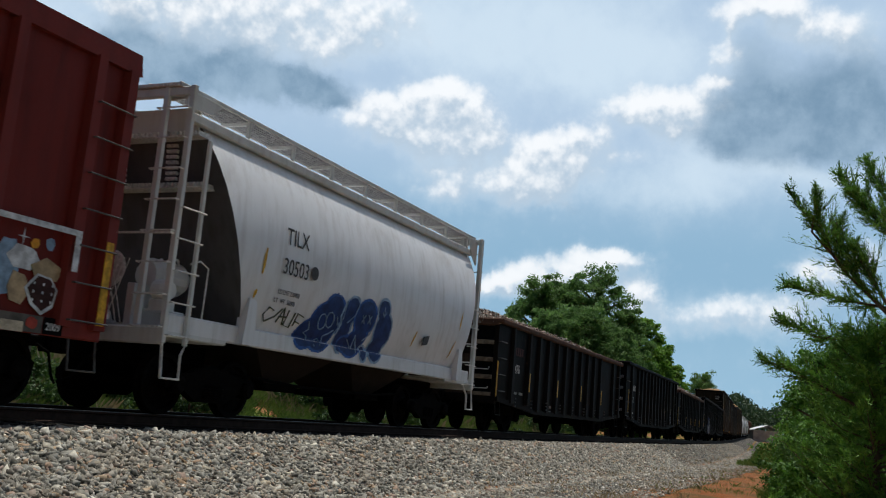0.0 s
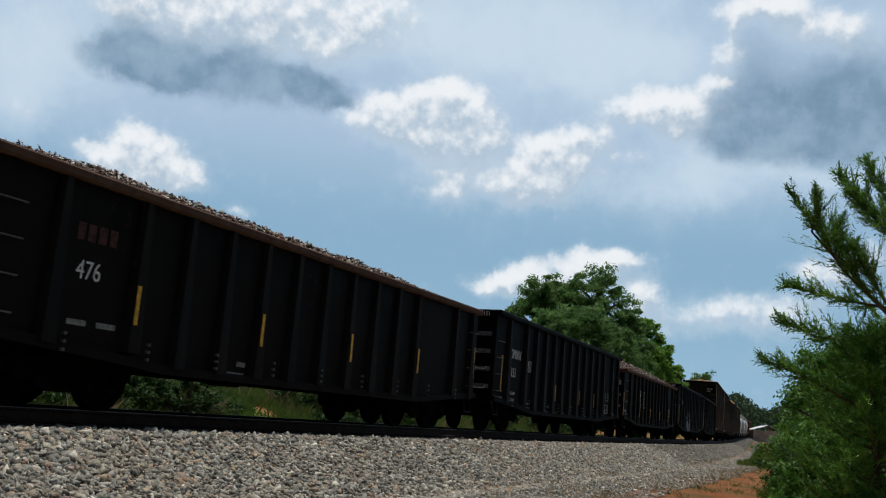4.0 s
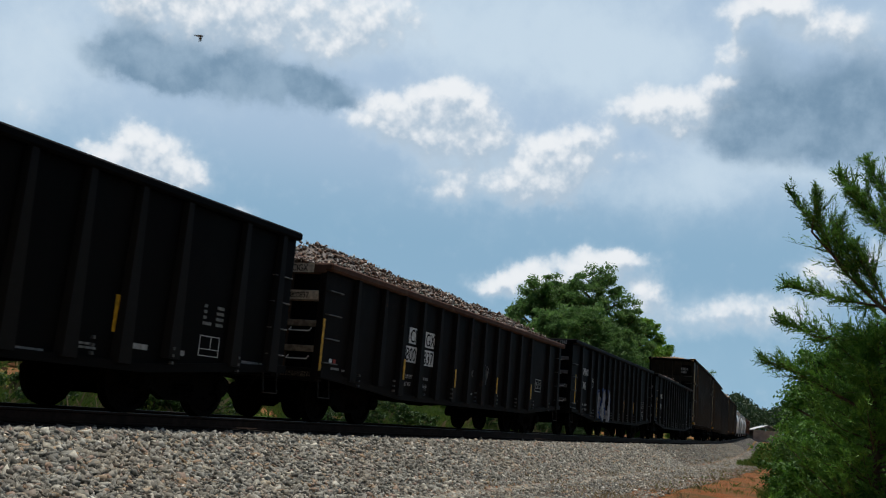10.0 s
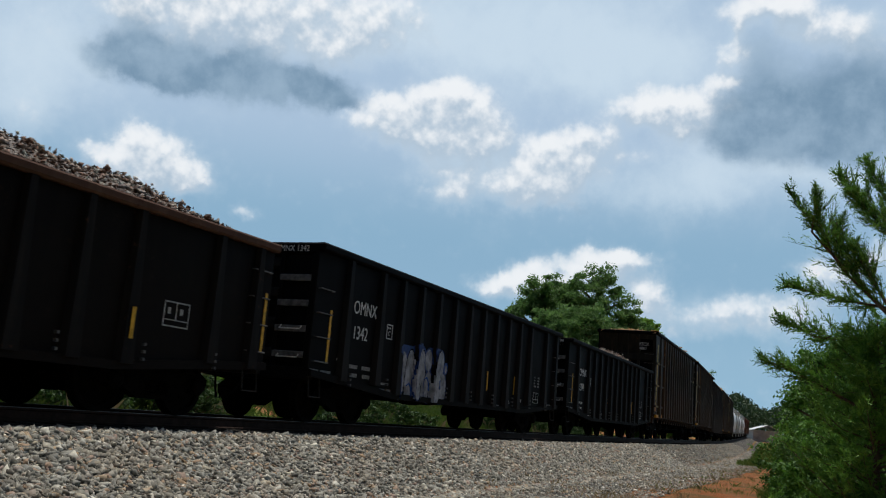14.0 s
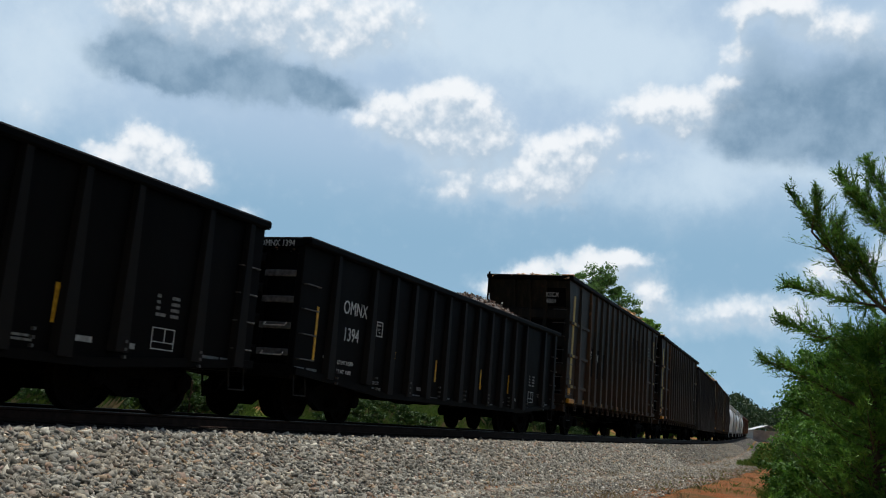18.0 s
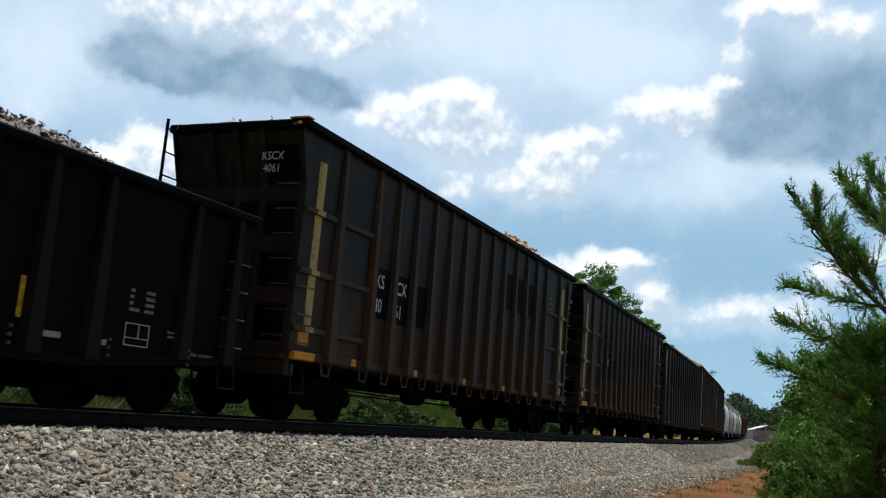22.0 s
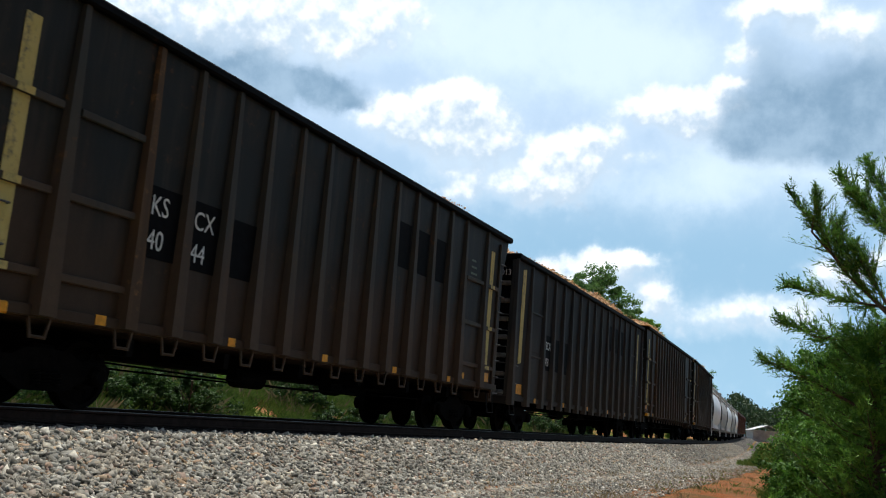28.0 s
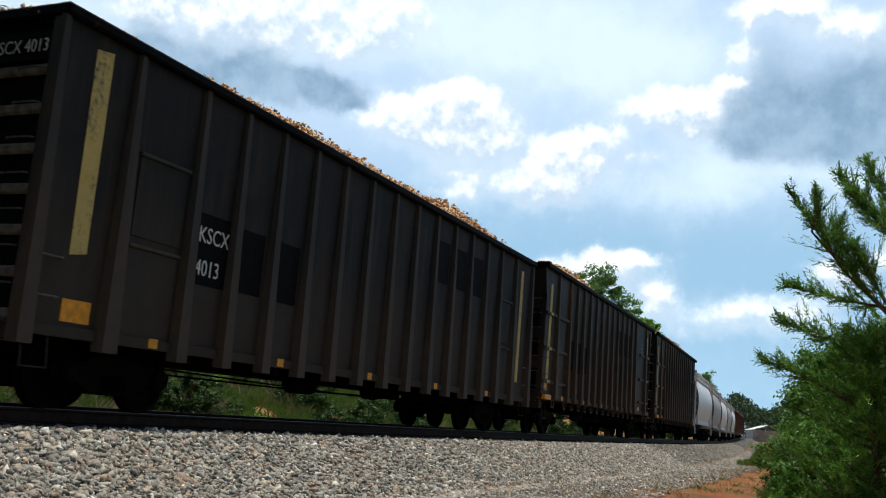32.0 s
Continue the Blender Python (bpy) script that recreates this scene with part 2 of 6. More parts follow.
TANSPRAY = plain("tan_spray_paint", (0.42, 0.31, 0.19), 0.6, 0.3, 7.0)
SKYSPRAY = plain("light_blue_spray_paint", (0.25, 0.36, 0.50), 0.6, 0.3, 7.0)

# ---- the track's line: a left-hand curve that runs out straight, on a light up-grade ----
HALF = 1.55
AWAY = 9.1 + HALF


def lay_line():
    rows, x, y, z, turn = {}, 0.0, AWAY, 0.0, 0.0
    step = 0.5
    for i in range(0, 1700):
        a = i * step
        rows[i] = (x, y, z, turn)
        bend = (1 / 675.0) * min(1.0, max(0.0, (95.0 - a) / 25.0))
        rise = 0.0104 + 0.0080 * min(1.0, max(0.0, (a - 90.0) / 80.0)) if a < 420 else 0.004
        x, y, z, turn = x + math.cos(turn) * step, y + math.sin(turn) * step, z + rise * step, turn + bend * step
    x, y, z, turn = 0.0, AWAY, 0.0, 0.0
    for i in range(-1, -401, -1):
        bend = 1 / 675.0
        turn -= bend * step
        x, y, z = x - math.cos(turn) * step, y - math.sin(turn) * step, z - 0.0104 * step
        rows[i] = (x, y, z, turn)
    return np.array([rows[i] for i in range(-400, 1700)])


LINE = lay_line()


def along(a, side=0.0, up=0.0):
    """The place a metres along the track, side metres to its left, up metres over the rail heads."""
    u = min(max(a * 2 + 400, 0.0), len(LINE) - 1.001)
    i = int(u)
    x, y, z, turn = LINE[i] + (LINE[i + 1] - LINE[i]) * (u - i)
    return Vector((x - math.sin(turn) * side, y + math.cos(turn) * side, z + up))


def sweep(name, section, a0, a1, step, material_, closed=True):
    """A section of (side, up) pairs drawn along the track."""
    shape = Shape()
    stations = [a0 + (a1 - a0) * k / max(1, round((a1 - a0) / step)) for k in range(max(1, round((a1 - a0) / step)) + 1)]
    shape.loft([[along(a, s, u) for s, u in section] for a in stations], caps=closed)
    return shape


# ---- ground ----
def bed(o):
    """Height of the ground under the ballast and beside it, against the distance from the track's middle line."""
    o = np.asarray(o, float)
    knots = [-200, -40, -14, -8, -3.9, -2.2, 0, 2.2, 3.6, 6.0, 9.0, 14.0, 24.0, 60.0, 200.0]
    heights = [-1.6, -1.3, -1.15, -1.12, -1.10, -0.62, -0.55, -0.62, -0.95, -0.60, 0.16, 1.05, 1.55, 2.1, 3.0]
    return np.interp(o, knots, heights)


def side_of(x, y):
    """How far a place lies to the left of the track, and the height of the rails beside it."""
    xs = np.clip(x, LINE[0, 0], LINE[-1, 0])
    yc = np.interp(xs, LINE[:, 0], LINE[:, 1])
    turn = np.interp(xs, LINE[:, 0], LINE[:, 3])
    return (y - yc) * np.cos(turn), np.interp(xs, LINE[:, 0], LINE[:, 2])


def ripple(x, y, size, seed):
    r = np.random.RandomState(seed)
    h = np.zeros_like(x)
    for k in range(7):
        w, ph, an = TAU / size * (0.6 + 1.6 * r.rand()), r.rand() * TAU, r.rand() * TAU
        h += np.sin(w * (x * np.cos(an) + y * np.sin(an)) + ph) / 7
    return h


def ground_height(x, y):
    o, z = side_of(x, y)
    h = bed(o) + z
    rough = np.clip((np.abs(o) - 3.5) / 4, 0, 1)
    return h + rough * (0.16 * ripple(x, y, 7.0, 3) + 0.06 * ripple(x, y, 1.7, 4)) + np.clip((o - 7) / 8, 0, 1) * 0.35 * ripple(x, y, 13.0, 5)


def grid_lines(spans):
    out = []
    for a, b, s in spans:
        out += list(np.arange(a, b, s))
    return np.array(out + [spans[-1][1]])


gx = grid_lines([(-2600, -600, 250), (-600, -120, 40), (-120, -20, 5), (-20, 60, 0.5), (60, 140, 1.2), (140, 420, 5), (420, 1000, 40), (1000, 3000, 250)])
gy = grid_lines([(-2600, -600, 250), (-600, -80, 40), (-80, -10, 4), (-10, 40, 0.5), (40, 110, 1.6), (110, 300, 10), (300, 900, 60), (900, 2700, 250)])
GX, GY = np.meshgrid(gx, gy, indexing="ij")
GZ = ground_height(GX.ravel(), GY.ravel())
ny = len(gy)
cells = np.array([(i * ny + j, (i + 1) * ny + j, (i + 1) * ny + j + 1, i * ny + j + 1) for i in range(len(gx) - 1) for j in range(ny - 1)])

clay, g, b = material("orange_clay_and_grass")
at = g.place()
big = g.noise(at, 0.16, 5, 0.6, 0.6)
mid = g.noise(at, 1.1, 6, 0.65)
fine = g.noise(at, 14.0, 5, 0.7)
soil = g.mix(mid, (0.34, 0.115, 0.042), (0.25, 0.145, 0.08))
soil = g.mix(g.ramp(fine, 0.45, 0.7), soil, (0.40, 0.22, 0.12))
sward = g.mix(g.ramp(g.math("ADD", g.math("MULTIPLY", mid, 0.5), g.math("MULTIPLY", fine, 0.5)), 0.35, 0.65), (0.045, 0.090, 0.016), (0.120, 0.150, 0.040))
patch = g.math("ADD", g.math("MULTIPLY", big, 0.6), g.math("MULTIPLY", mid, 0.4))
c = g.mix(g.ramp(patch, 0.46, 0.53), sward, soil)
finish(g, b, c, 0.95, g.math("ADD", mid, fine), 0.9, 0.06, 0.0, 0.0)
SWARD = clay
clay, g, b = material("bare_orange_clay")
at = g.place()
big, mid, fine = g.noise(at, 0.5, 5, 0.6, 0.6), g.noise(at, 3.0, 6, 0.65), g.noise(at, 26.0, 5, 0.7)
c = g.mix(g.ramp(mid, 0.3, 0.7), (0.30, 0.095, 0.036), (0.24, 0.135, 0.07))
c = g.mix(g.math("MULTIPLY", g.ramp(fine, 0.5, 0.7), 0.6), c, (0.36, 0.25, 0.16))
c = g.mix(g.math("MULTIPLY", g.ramp(big, 0.48, 0.62), 0.75), c, (0.13, 0.10, 0.05))
finish(g, b, c, 0.95, g.math("ADD", mid, fine), 0.8, 0.06, 0.0, 0.0)
CLAY = clay
MX, MY = (GX[:-1, :-1] + GX[1:, 1:]) / 2, (GY[:-1, :-1] + GY[1:, 1:]) / 2
MO, _ = side_of(MX.ravel(), MY.ravel())
bare = (MO > -8.3 + 1.2 * ripple(MX.ravel(), MY.ravel(), 5.0, 11)) & (MO < -2.5) & (MX.ravel() > 12) & (MX.ravel() < 120)
ground = tagged(new("ground", big_mesh("ground", np.stack([GX.ravel(), GY.ravel(), GZ], -1), cells, [SWARD, CLAY], True, bare.astype(int))),
                "orange clay verge with patches of dry grass beside the railway", "ground", kind="structure")

# ---- ballast, ties and rails ----
m, g, b = material("crushed_granite")
at = g.place()
tone = g.put("ShaderNodeNewGeometry", out=8)
big = g.noise(at, 0.8, 4, 0.6)
spec = g.noise(at, 90.0, 4, 0.7)
ramp = g.n.new("ShaderNodeValToRGB")
els = ramp.color_ramp.elements
els[0].position, els[0].color = 0.0, (0.07, 0.068, 0.066, 1)
els[1].position, els[1].color = 1.0, (0.82, 0.80, 0.76, 1)
for p, col in ((0.22, (0.16, 0.16, 0.15)), (0.45, (0.34, 0.335, 0.315)), (0.60, (0.22, 0.23, 0.235)), (0.70, (0.50, 0.465, 0.40)), (0.77, (0.40, 0.26, 0.15)), (0.82, (0.33, 0.22, 0.19)), (0.87, (0.30, 0.30, 0.29)), (0.93, (0.46, 0.46, 0.45))):
    e = els.new(p)
    e.color = (*col, 1)
g.l.new(tone, ramp.inputs[0])
c = g.mix(0.25, ramp.outputs[0], g.mix(spec, (0.15, 0.14, 0.13), (0.5, 0.48, 0.45)))
c = g.mix(g.math("MULTIPLY", g.ramp(big, 0.5, 0.75), 0.25), c, (0.30, 0.22, 0.15))
c = g.mix(1.0, c, (1.0, 0.975, 0.87), "MULTIPLY")
finish(g, b, c, 0.9, spec, 0.3, 0.006)
STONE = m

m, g, b = material("ballast_bed")
at = g.place()
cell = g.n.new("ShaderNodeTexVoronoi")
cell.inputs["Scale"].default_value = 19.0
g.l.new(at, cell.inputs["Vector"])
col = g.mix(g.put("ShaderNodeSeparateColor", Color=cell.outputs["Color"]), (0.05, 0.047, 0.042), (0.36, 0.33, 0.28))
# shade in the gaps between the drawn stones, painted near black
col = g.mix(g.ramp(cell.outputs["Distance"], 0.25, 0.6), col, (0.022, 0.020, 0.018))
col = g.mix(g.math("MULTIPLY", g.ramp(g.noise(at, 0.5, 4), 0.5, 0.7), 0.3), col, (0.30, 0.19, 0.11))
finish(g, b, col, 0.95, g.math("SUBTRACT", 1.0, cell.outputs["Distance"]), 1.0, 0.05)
BED = m

bed_section = [(-5.3, -1.25), (-5.0, -1.10), (-3.55, -1.02), (-1.80, -0.235), (-1.45, -0.20), (1.45, -0.20), (1.80, -0.235), (3.3, -1.0), (3.4, -1.3)]
OILY = plain("grease_blackened_ballast", (0.035, 0.031, 0.028), 0.9, 0.5, 22.0, 0.0, 1.0, 0.04)
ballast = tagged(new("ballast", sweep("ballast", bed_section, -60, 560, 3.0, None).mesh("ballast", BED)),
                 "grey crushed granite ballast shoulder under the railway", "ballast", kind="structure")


def stones(seed, count, a0, a1, o0, o1, size0, size1):
    """Loose angular stones on the ballast's faces, joined."""
    r = np.random.RandomState(seed)
    block = np.array([(i, j, k) for i in (-1, 1) for j in (-1, 1) for k in (-1, 1)]) * 0.72
    tri = np.array([(0, 1, 3), (0, 3, 2), (4, 6, 7), (4, 7, 5), (0, 4, 5), (0, 5, 1), (2, 3, 7), (2, 7, 6), (0, 2, 6), (0, 6, 4), (1, 5, 7), (1, 7, 3)])
    a = a0 + (a1 - a0) * r.rand(count) ** 1.5
    o = o0 + (o1 - o0) * r.rand(count)
    s, u = zip(*bed_section)
    h = np.interp(o, s, u)
    centre = np.array([along(x, y, z) for x, y, z in zip(a, o, h)])
    size = (size0 + (size1 - size0) * r.rand(count) ** 2)[:, None] * (0.40 + 1.10 * r.rand(count, 3)) * (1.15, 1.0, 0.62)
    ang = r.rand(count, 3) * TAU
    ang[:, 1:] = r.normal(0, 0.45, (count, 2))
    v = block[None] * (0.35 + 0.85 * r.rand(count, 8, 3))
    v = v * size[:, None, :]
    for k, (i, j) in enumerate(((0, 1), (1, 2), (0, 2))):
        ca, sa = np.cos(ang[:, k])[:, None], np.sin(ang[:, k])[:, None]
        vi, vj = v[:, :, i] * ca - v[:, :, j] * sa, v[:, :, i] * sa + v[:, :, j] * ca
        v[:, :, i], v[:, :, j] = vi, vj
    v += centre[:, None, :]
    f = (tri[None] + (np.arange(count) * 8)[:, None, None]).reshape(-1, 3)
    return v.reshape(-1, 3), f


sv, sf = stones(1, 46000, 5.0, 44.0, -3.9, -1.55, 0.030, 0.070)
sv2, sf2 = stones(2, 12000, 40.0, 130.0, -4.6, -1.55, 0.03, 0.07)
sv3, sf3 = stones(3, 9000, 6.0, 60.0, -1.62, 1.5, 0.022, 0.045)
sv4, sf4 = stones(4, 14000, 12.0, 75.0, -5.2, -3.4, 0.020, 0.055)
r = np.random.RandomState(9)
sv5, sf5 = stones(5, 13000, 14.0, 70.0, -5.9, -4.4, 0.018, 0.05)
mid5 = sv5.reshape(-1, 8, 3).mean(1)
sv5 = (sv5.reshape(-1, 8, 3) + np.stack([0 * mid5[:, 0], 0 * mid5[:, 0], ground_height(mid5[:, 0], mid5[:, 1]) + 0.005 - mid5[:, 2]], -1)[:, None]).reshape(-1, 3)
tagged(new("ballast_stones", big_mesh("ballast_stones", np.concatenate([sv, sv2, sv4, sv5]),
       np.concatenate([sf, sf2 + len(sv), sf4 + len(sv) + len(sv2), sf5 + len(sv) + len(sv2) + len(sv4)]), STONE)),
       "loose angular grey and tan granite stones", "gravel", kind="stuff")

tagged(new("oily_ballast", sweep("oily_ballast", [(-1.66, -0.24), (-1.62, -0.206), (-1.2, -0.192), (1.2, -0.192), (1.62, -0.206), (1.66, -0.24)], -60, 560, 3.0, None).mesh("oily_ballast", OILY)),
       "grease-blackened ballast between and beside the rails", "ballast", kind="structure")
tagged(new("oily_stones", big_mesh("oily_stones", sv3, sf3, OILY)), "loose stones blackened with grease by the rails", "gravel", kind="stuff")
RAILSTEEL = plain("rusty_rail_web", (0.040, 0.024, 0.018), 0.8, 0.3, 6.0, 0.3)
RAILHEAD = plain("polished_rail_head", (0.13, 0.125, 0.12), 0.55, 0.2, 10.0, 0.7)
TIE = plain("creosoted_timber", (0.030, 0.026, 0.022), 0.9, 0.45, 5.0, 0.0, 0.6, 0.01)
rail_section = [(-0.07, -0.17), (0.07, -0.17), (0.07, -0.158), (0.012, -0.142), (0.010, -0.045), (0.036, -0.034), (0.036, -0.008), (-0.036, -0.008), (-0.036, -0.034), (-0.010, -0.045), (-0.012, -0.142), (-0.07, -0.158)]
head_section = [(-0.034, -0.010), (0.034, -0.010), (0.032, 0.0), (-0.032, 0.0)]
for s in (-0.7525, 0.7525):
    rail = thing("rail", "rusty steel rail with a polished running surface", "rail", "rails of the track", "structure")
    part("rail_web", sweep("rail_web", [(s + p, q) for p, q in rail_section], -50, 560, 4.0, None), RAILSTEEL, rail)
    part("rail_head", sweep("rail_head", [(s + p, q) for p, q in head_section], -50, 560, 4.0, None), RAILHEAD, rail, "bright worn rail head")
tie_mesh = Shape().box(-0.115, 0.115, -1.3, 1.3, -0.36, -0.178, 0.012).mesh("tie", TIE)
ties = tagged(new("ties"), "dark creosoted wooden crossties", "crossties", kind="structure")
for k in range(170):
    a = -8 + k * 0.54
    p, q = along(a - 0.2), along(a + 0.2)
    ob = new("tie", tie_mesh)
    ob.parent = ties
    ob.matrix_basis = Matrix.Translation(along(a)) @ Matrix.Rotation(math.atan2(q.y - p.y, q.x - p.x) + 0.012 * math.sin(k * 7.1), 4, "Z")

# ---- rolling stock: built round the car's middle, rail heads at height 0, leading end at -x, the near side at -y ----
def lettering(name, text, size, x, z, y, parent, mat, label="", end=False, squeeze=0.85, lean=0.0):
    """Stencilled writing on the near side, or on the leading end."""
    curve = bpy.data.curves.new("lettering", "FONT")
    curve.body, curve.size, curve.extrude, curve.resolution_u = text, size, 0.002, 3
    ob = new("lettering", curve)
    data = bpy.data.meshes.new_from_object(ob)
    bpy.data.objects.remove(ob)
    turn = pose(x, y, z, 90, 0, -90) if end else pose(x, y, z, 90, lean, 0)
    data.transform(turn @ Matrix.Diagonal((squeeze, 1, 1, 1)))
    data.materials.clear()
    data.materials.append(mat)
    return part(name, data, mat, parent, label)


def bars(rows, y):
    """Unreadable lines of small stencil writing: plain bars."""
    s = Shape()
    for x, z, w, h in rows:
        s.box(x, x + w, y - 0.004, y, z, z + h)
    return s


def on_steel(lobes, lift, L, H, mat, parent, name, label, posts):
    """Spray paint that lies on the side sheet and wraps over its posts: a union of rounded lobes (u, z, half-width, half-height, lean)."""
    us = np.arange(min(u - w - abs(k) for u, z, w, t, k in lobes), max(u + w + abs(k) for u, z, w, t, k in lobes), 0.016)
    zs = np.arange(0.56, 1.95, 0.03)
    U, Z = np.meshgrid(us, zs, indexing="ij")
    inside = np.zeros(U.shape, bool)
    for u, z, w, t, k in lobes:
        inside |= np.abs((U - u - k * (Z - z)) / w) ** 2.4 + np.abs((Z - z) / t) ** 2.4 < 1
    depth = np.zeros(U.shape)
    for p in posts:
        f = np.clip((Z - 0.66) / (H - 0.79), 0, 1)
        w, d = 0.33 - 0.18 * f, 0.115 - 0.03 * f
        depth = np.maximum(depth, d * np.clip((w / 2 - np.abs(U - p)) / (w * 0.14), 0, 1))
    V = np.stack([U - L / 2, -1.432 - depth - lift, Z], -1).reshape(-1, 3)
    n = len(zs)
    full = inside[:-1, :-1] & inside[1:, 1:] & inside[1:, :-1] & inside[:-1, 1:]
    f = np.array([(i * n + j, (i + 1) * n + j, (i + 1) * n + j + 1, i * n + j + 1) for i, j in zip(*np.nonzero(full))])
    used, inv = np.unique(f, return_inverse=True)
    return part(name, big_mesh(name, V[used], inv.reshape(-1, 4), mat), mat, parent, label)


SPIN = []      # wheelsets, which turn as the cars roll
RADIUS = 0.457


def build_truck(parent, x):
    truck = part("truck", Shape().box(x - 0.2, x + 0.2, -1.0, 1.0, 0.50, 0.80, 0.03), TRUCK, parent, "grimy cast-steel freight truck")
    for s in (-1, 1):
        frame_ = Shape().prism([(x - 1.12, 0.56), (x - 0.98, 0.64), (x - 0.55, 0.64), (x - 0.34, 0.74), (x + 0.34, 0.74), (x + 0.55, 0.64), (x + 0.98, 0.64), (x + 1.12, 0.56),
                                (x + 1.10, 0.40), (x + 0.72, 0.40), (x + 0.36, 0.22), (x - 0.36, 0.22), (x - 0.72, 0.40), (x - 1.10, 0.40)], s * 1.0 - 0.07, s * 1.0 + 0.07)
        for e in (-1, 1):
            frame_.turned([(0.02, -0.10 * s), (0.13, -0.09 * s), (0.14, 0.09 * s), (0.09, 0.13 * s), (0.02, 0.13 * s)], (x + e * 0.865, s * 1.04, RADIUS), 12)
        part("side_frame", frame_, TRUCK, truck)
        for e in (-0.16, 0.0, 0.16):
            if "spring" not in SHARED:
                turns = [(0.068 * math.cos(k * TAU / 10), 0.068 * math.sin(k * TAU / 10), k * 0.0042) for k in range(48)]
                SHARED["spring"] = Shape().tube(turns, 0.011, 4)
            ob = part("spring", SHARED["spring"], WHEEL, truck)
            SHARED["spring"] = ob.data
            ob.matrix_basis = pose(x + e, s * 1.085, 0.275)
    for e in (-1, 1):
        w = Shape()
        w.turned([(0.0, -0.95), (0.08, -0.95), (0.08, 0.95), (0.0, 0.95)], (0, 0, 0), 10)
        for s in (-1, 1):
            w.turned([(0.09, s * 0.69), (0.16, s * 0.67), (0.18, s * 0.70), (0.37, s * 0.73), (0.40, s * 0.685), (0.482, s * 0.683), (0.482, s * 0.705), (0.458, s * 0.722),
                      (0.455, s * 0.822), (0.39, s * 0.825), (0.37, s * 0.76), (0.20, s * 0.80), (0.17, s * 0.84), (0.09, s * 0.84)], (0, 0, 0), 28)
            for k in range(3):
                an = TAU * k / 3
                w.tube([(0.22 * math.cos(an), s * 0.79, 0.22 * math.sin(an)), (0.33 * math.cos(an), s * 0.765, 0.33 * math.sin(an))], 0.028, 5)
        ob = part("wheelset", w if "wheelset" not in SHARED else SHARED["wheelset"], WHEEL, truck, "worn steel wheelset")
        SHARED["wheelset"] = ob.data
        ob.matrix_basis = pose(x + e * 0.865, 0, RADIUS)
        SPIN.append(ob)
    return truck


SHARED = {}


def build_gear(car, L, sill_low, mat, bolster):
    """Centre sill, trucks, couplers, hoses and brake rigging."""
    h = L / 2
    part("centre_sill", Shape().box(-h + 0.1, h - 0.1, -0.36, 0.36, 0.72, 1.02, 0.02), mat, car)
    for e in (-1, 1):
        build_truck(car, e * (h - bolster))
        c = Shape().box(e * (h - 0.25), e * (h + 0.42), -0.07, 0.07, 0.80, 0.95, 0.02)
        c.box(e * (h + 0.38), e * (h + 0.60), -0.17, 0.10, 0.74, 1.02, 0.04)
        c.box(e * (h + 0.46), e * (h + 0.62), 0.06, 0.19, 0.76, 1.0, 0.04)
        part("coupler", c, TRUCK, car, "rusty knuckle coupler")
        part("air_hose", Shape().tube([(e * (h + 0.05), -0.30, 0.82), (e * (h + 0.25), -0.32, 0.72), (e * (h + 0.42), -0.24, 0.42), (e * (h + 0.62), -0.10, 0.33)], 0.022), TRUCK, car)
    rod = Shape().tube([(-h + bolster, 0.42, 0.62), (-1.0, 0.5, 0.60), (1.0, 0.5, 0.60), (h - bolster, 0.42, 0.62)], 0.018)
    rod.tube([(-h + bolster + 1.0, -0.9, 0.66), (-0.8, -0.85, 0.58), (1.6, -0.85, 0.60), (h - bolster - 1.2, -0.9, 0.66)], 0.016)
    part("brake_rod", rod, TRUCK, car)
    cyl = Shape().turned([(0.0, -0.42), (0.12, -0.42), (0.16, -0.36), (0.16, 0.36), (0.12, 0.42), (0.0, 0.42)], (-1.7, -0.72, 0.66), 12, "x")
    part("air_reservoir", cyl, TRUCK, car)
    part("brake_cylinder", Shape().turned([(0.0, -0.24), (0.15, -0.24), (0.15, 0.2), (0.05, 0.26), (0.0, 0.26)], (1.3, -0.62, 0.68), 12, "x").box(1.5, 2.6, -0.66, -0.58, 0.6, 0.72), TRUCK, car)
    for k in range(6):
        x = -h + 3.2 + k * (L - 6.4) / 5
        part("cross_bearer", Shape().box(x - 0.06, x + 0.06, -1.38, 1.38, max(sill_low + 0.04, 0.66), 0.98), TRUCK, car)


def grab(shape, x0, x1, z, y, r=0.011, drop=0.0):
    """A bent grab iron that stands off a face at y."""
    shape.tube([(x0, y, z), (x0, y - 0.075, z), (x1, y - 0.075, z - drop), (x1, y, z - drop)], r, 5)
    return shape


def hat(shape, x, z0, z1, y, w0, w1, d0, d1, s=-1):
    """A tapered side post: width and depth at the foot (0) and at the head (1)."""
    rings = []
    for z, w, d in ((z0, w0, d0), (z1, w1, d1)):
        rings.append([(x - w / 2, y, z), (x - w * 0.36, y + s * d, z), (x + w * 0.36, y + s * d, z), (x + w / 2, y, z)])
    return shape.loft(rings)


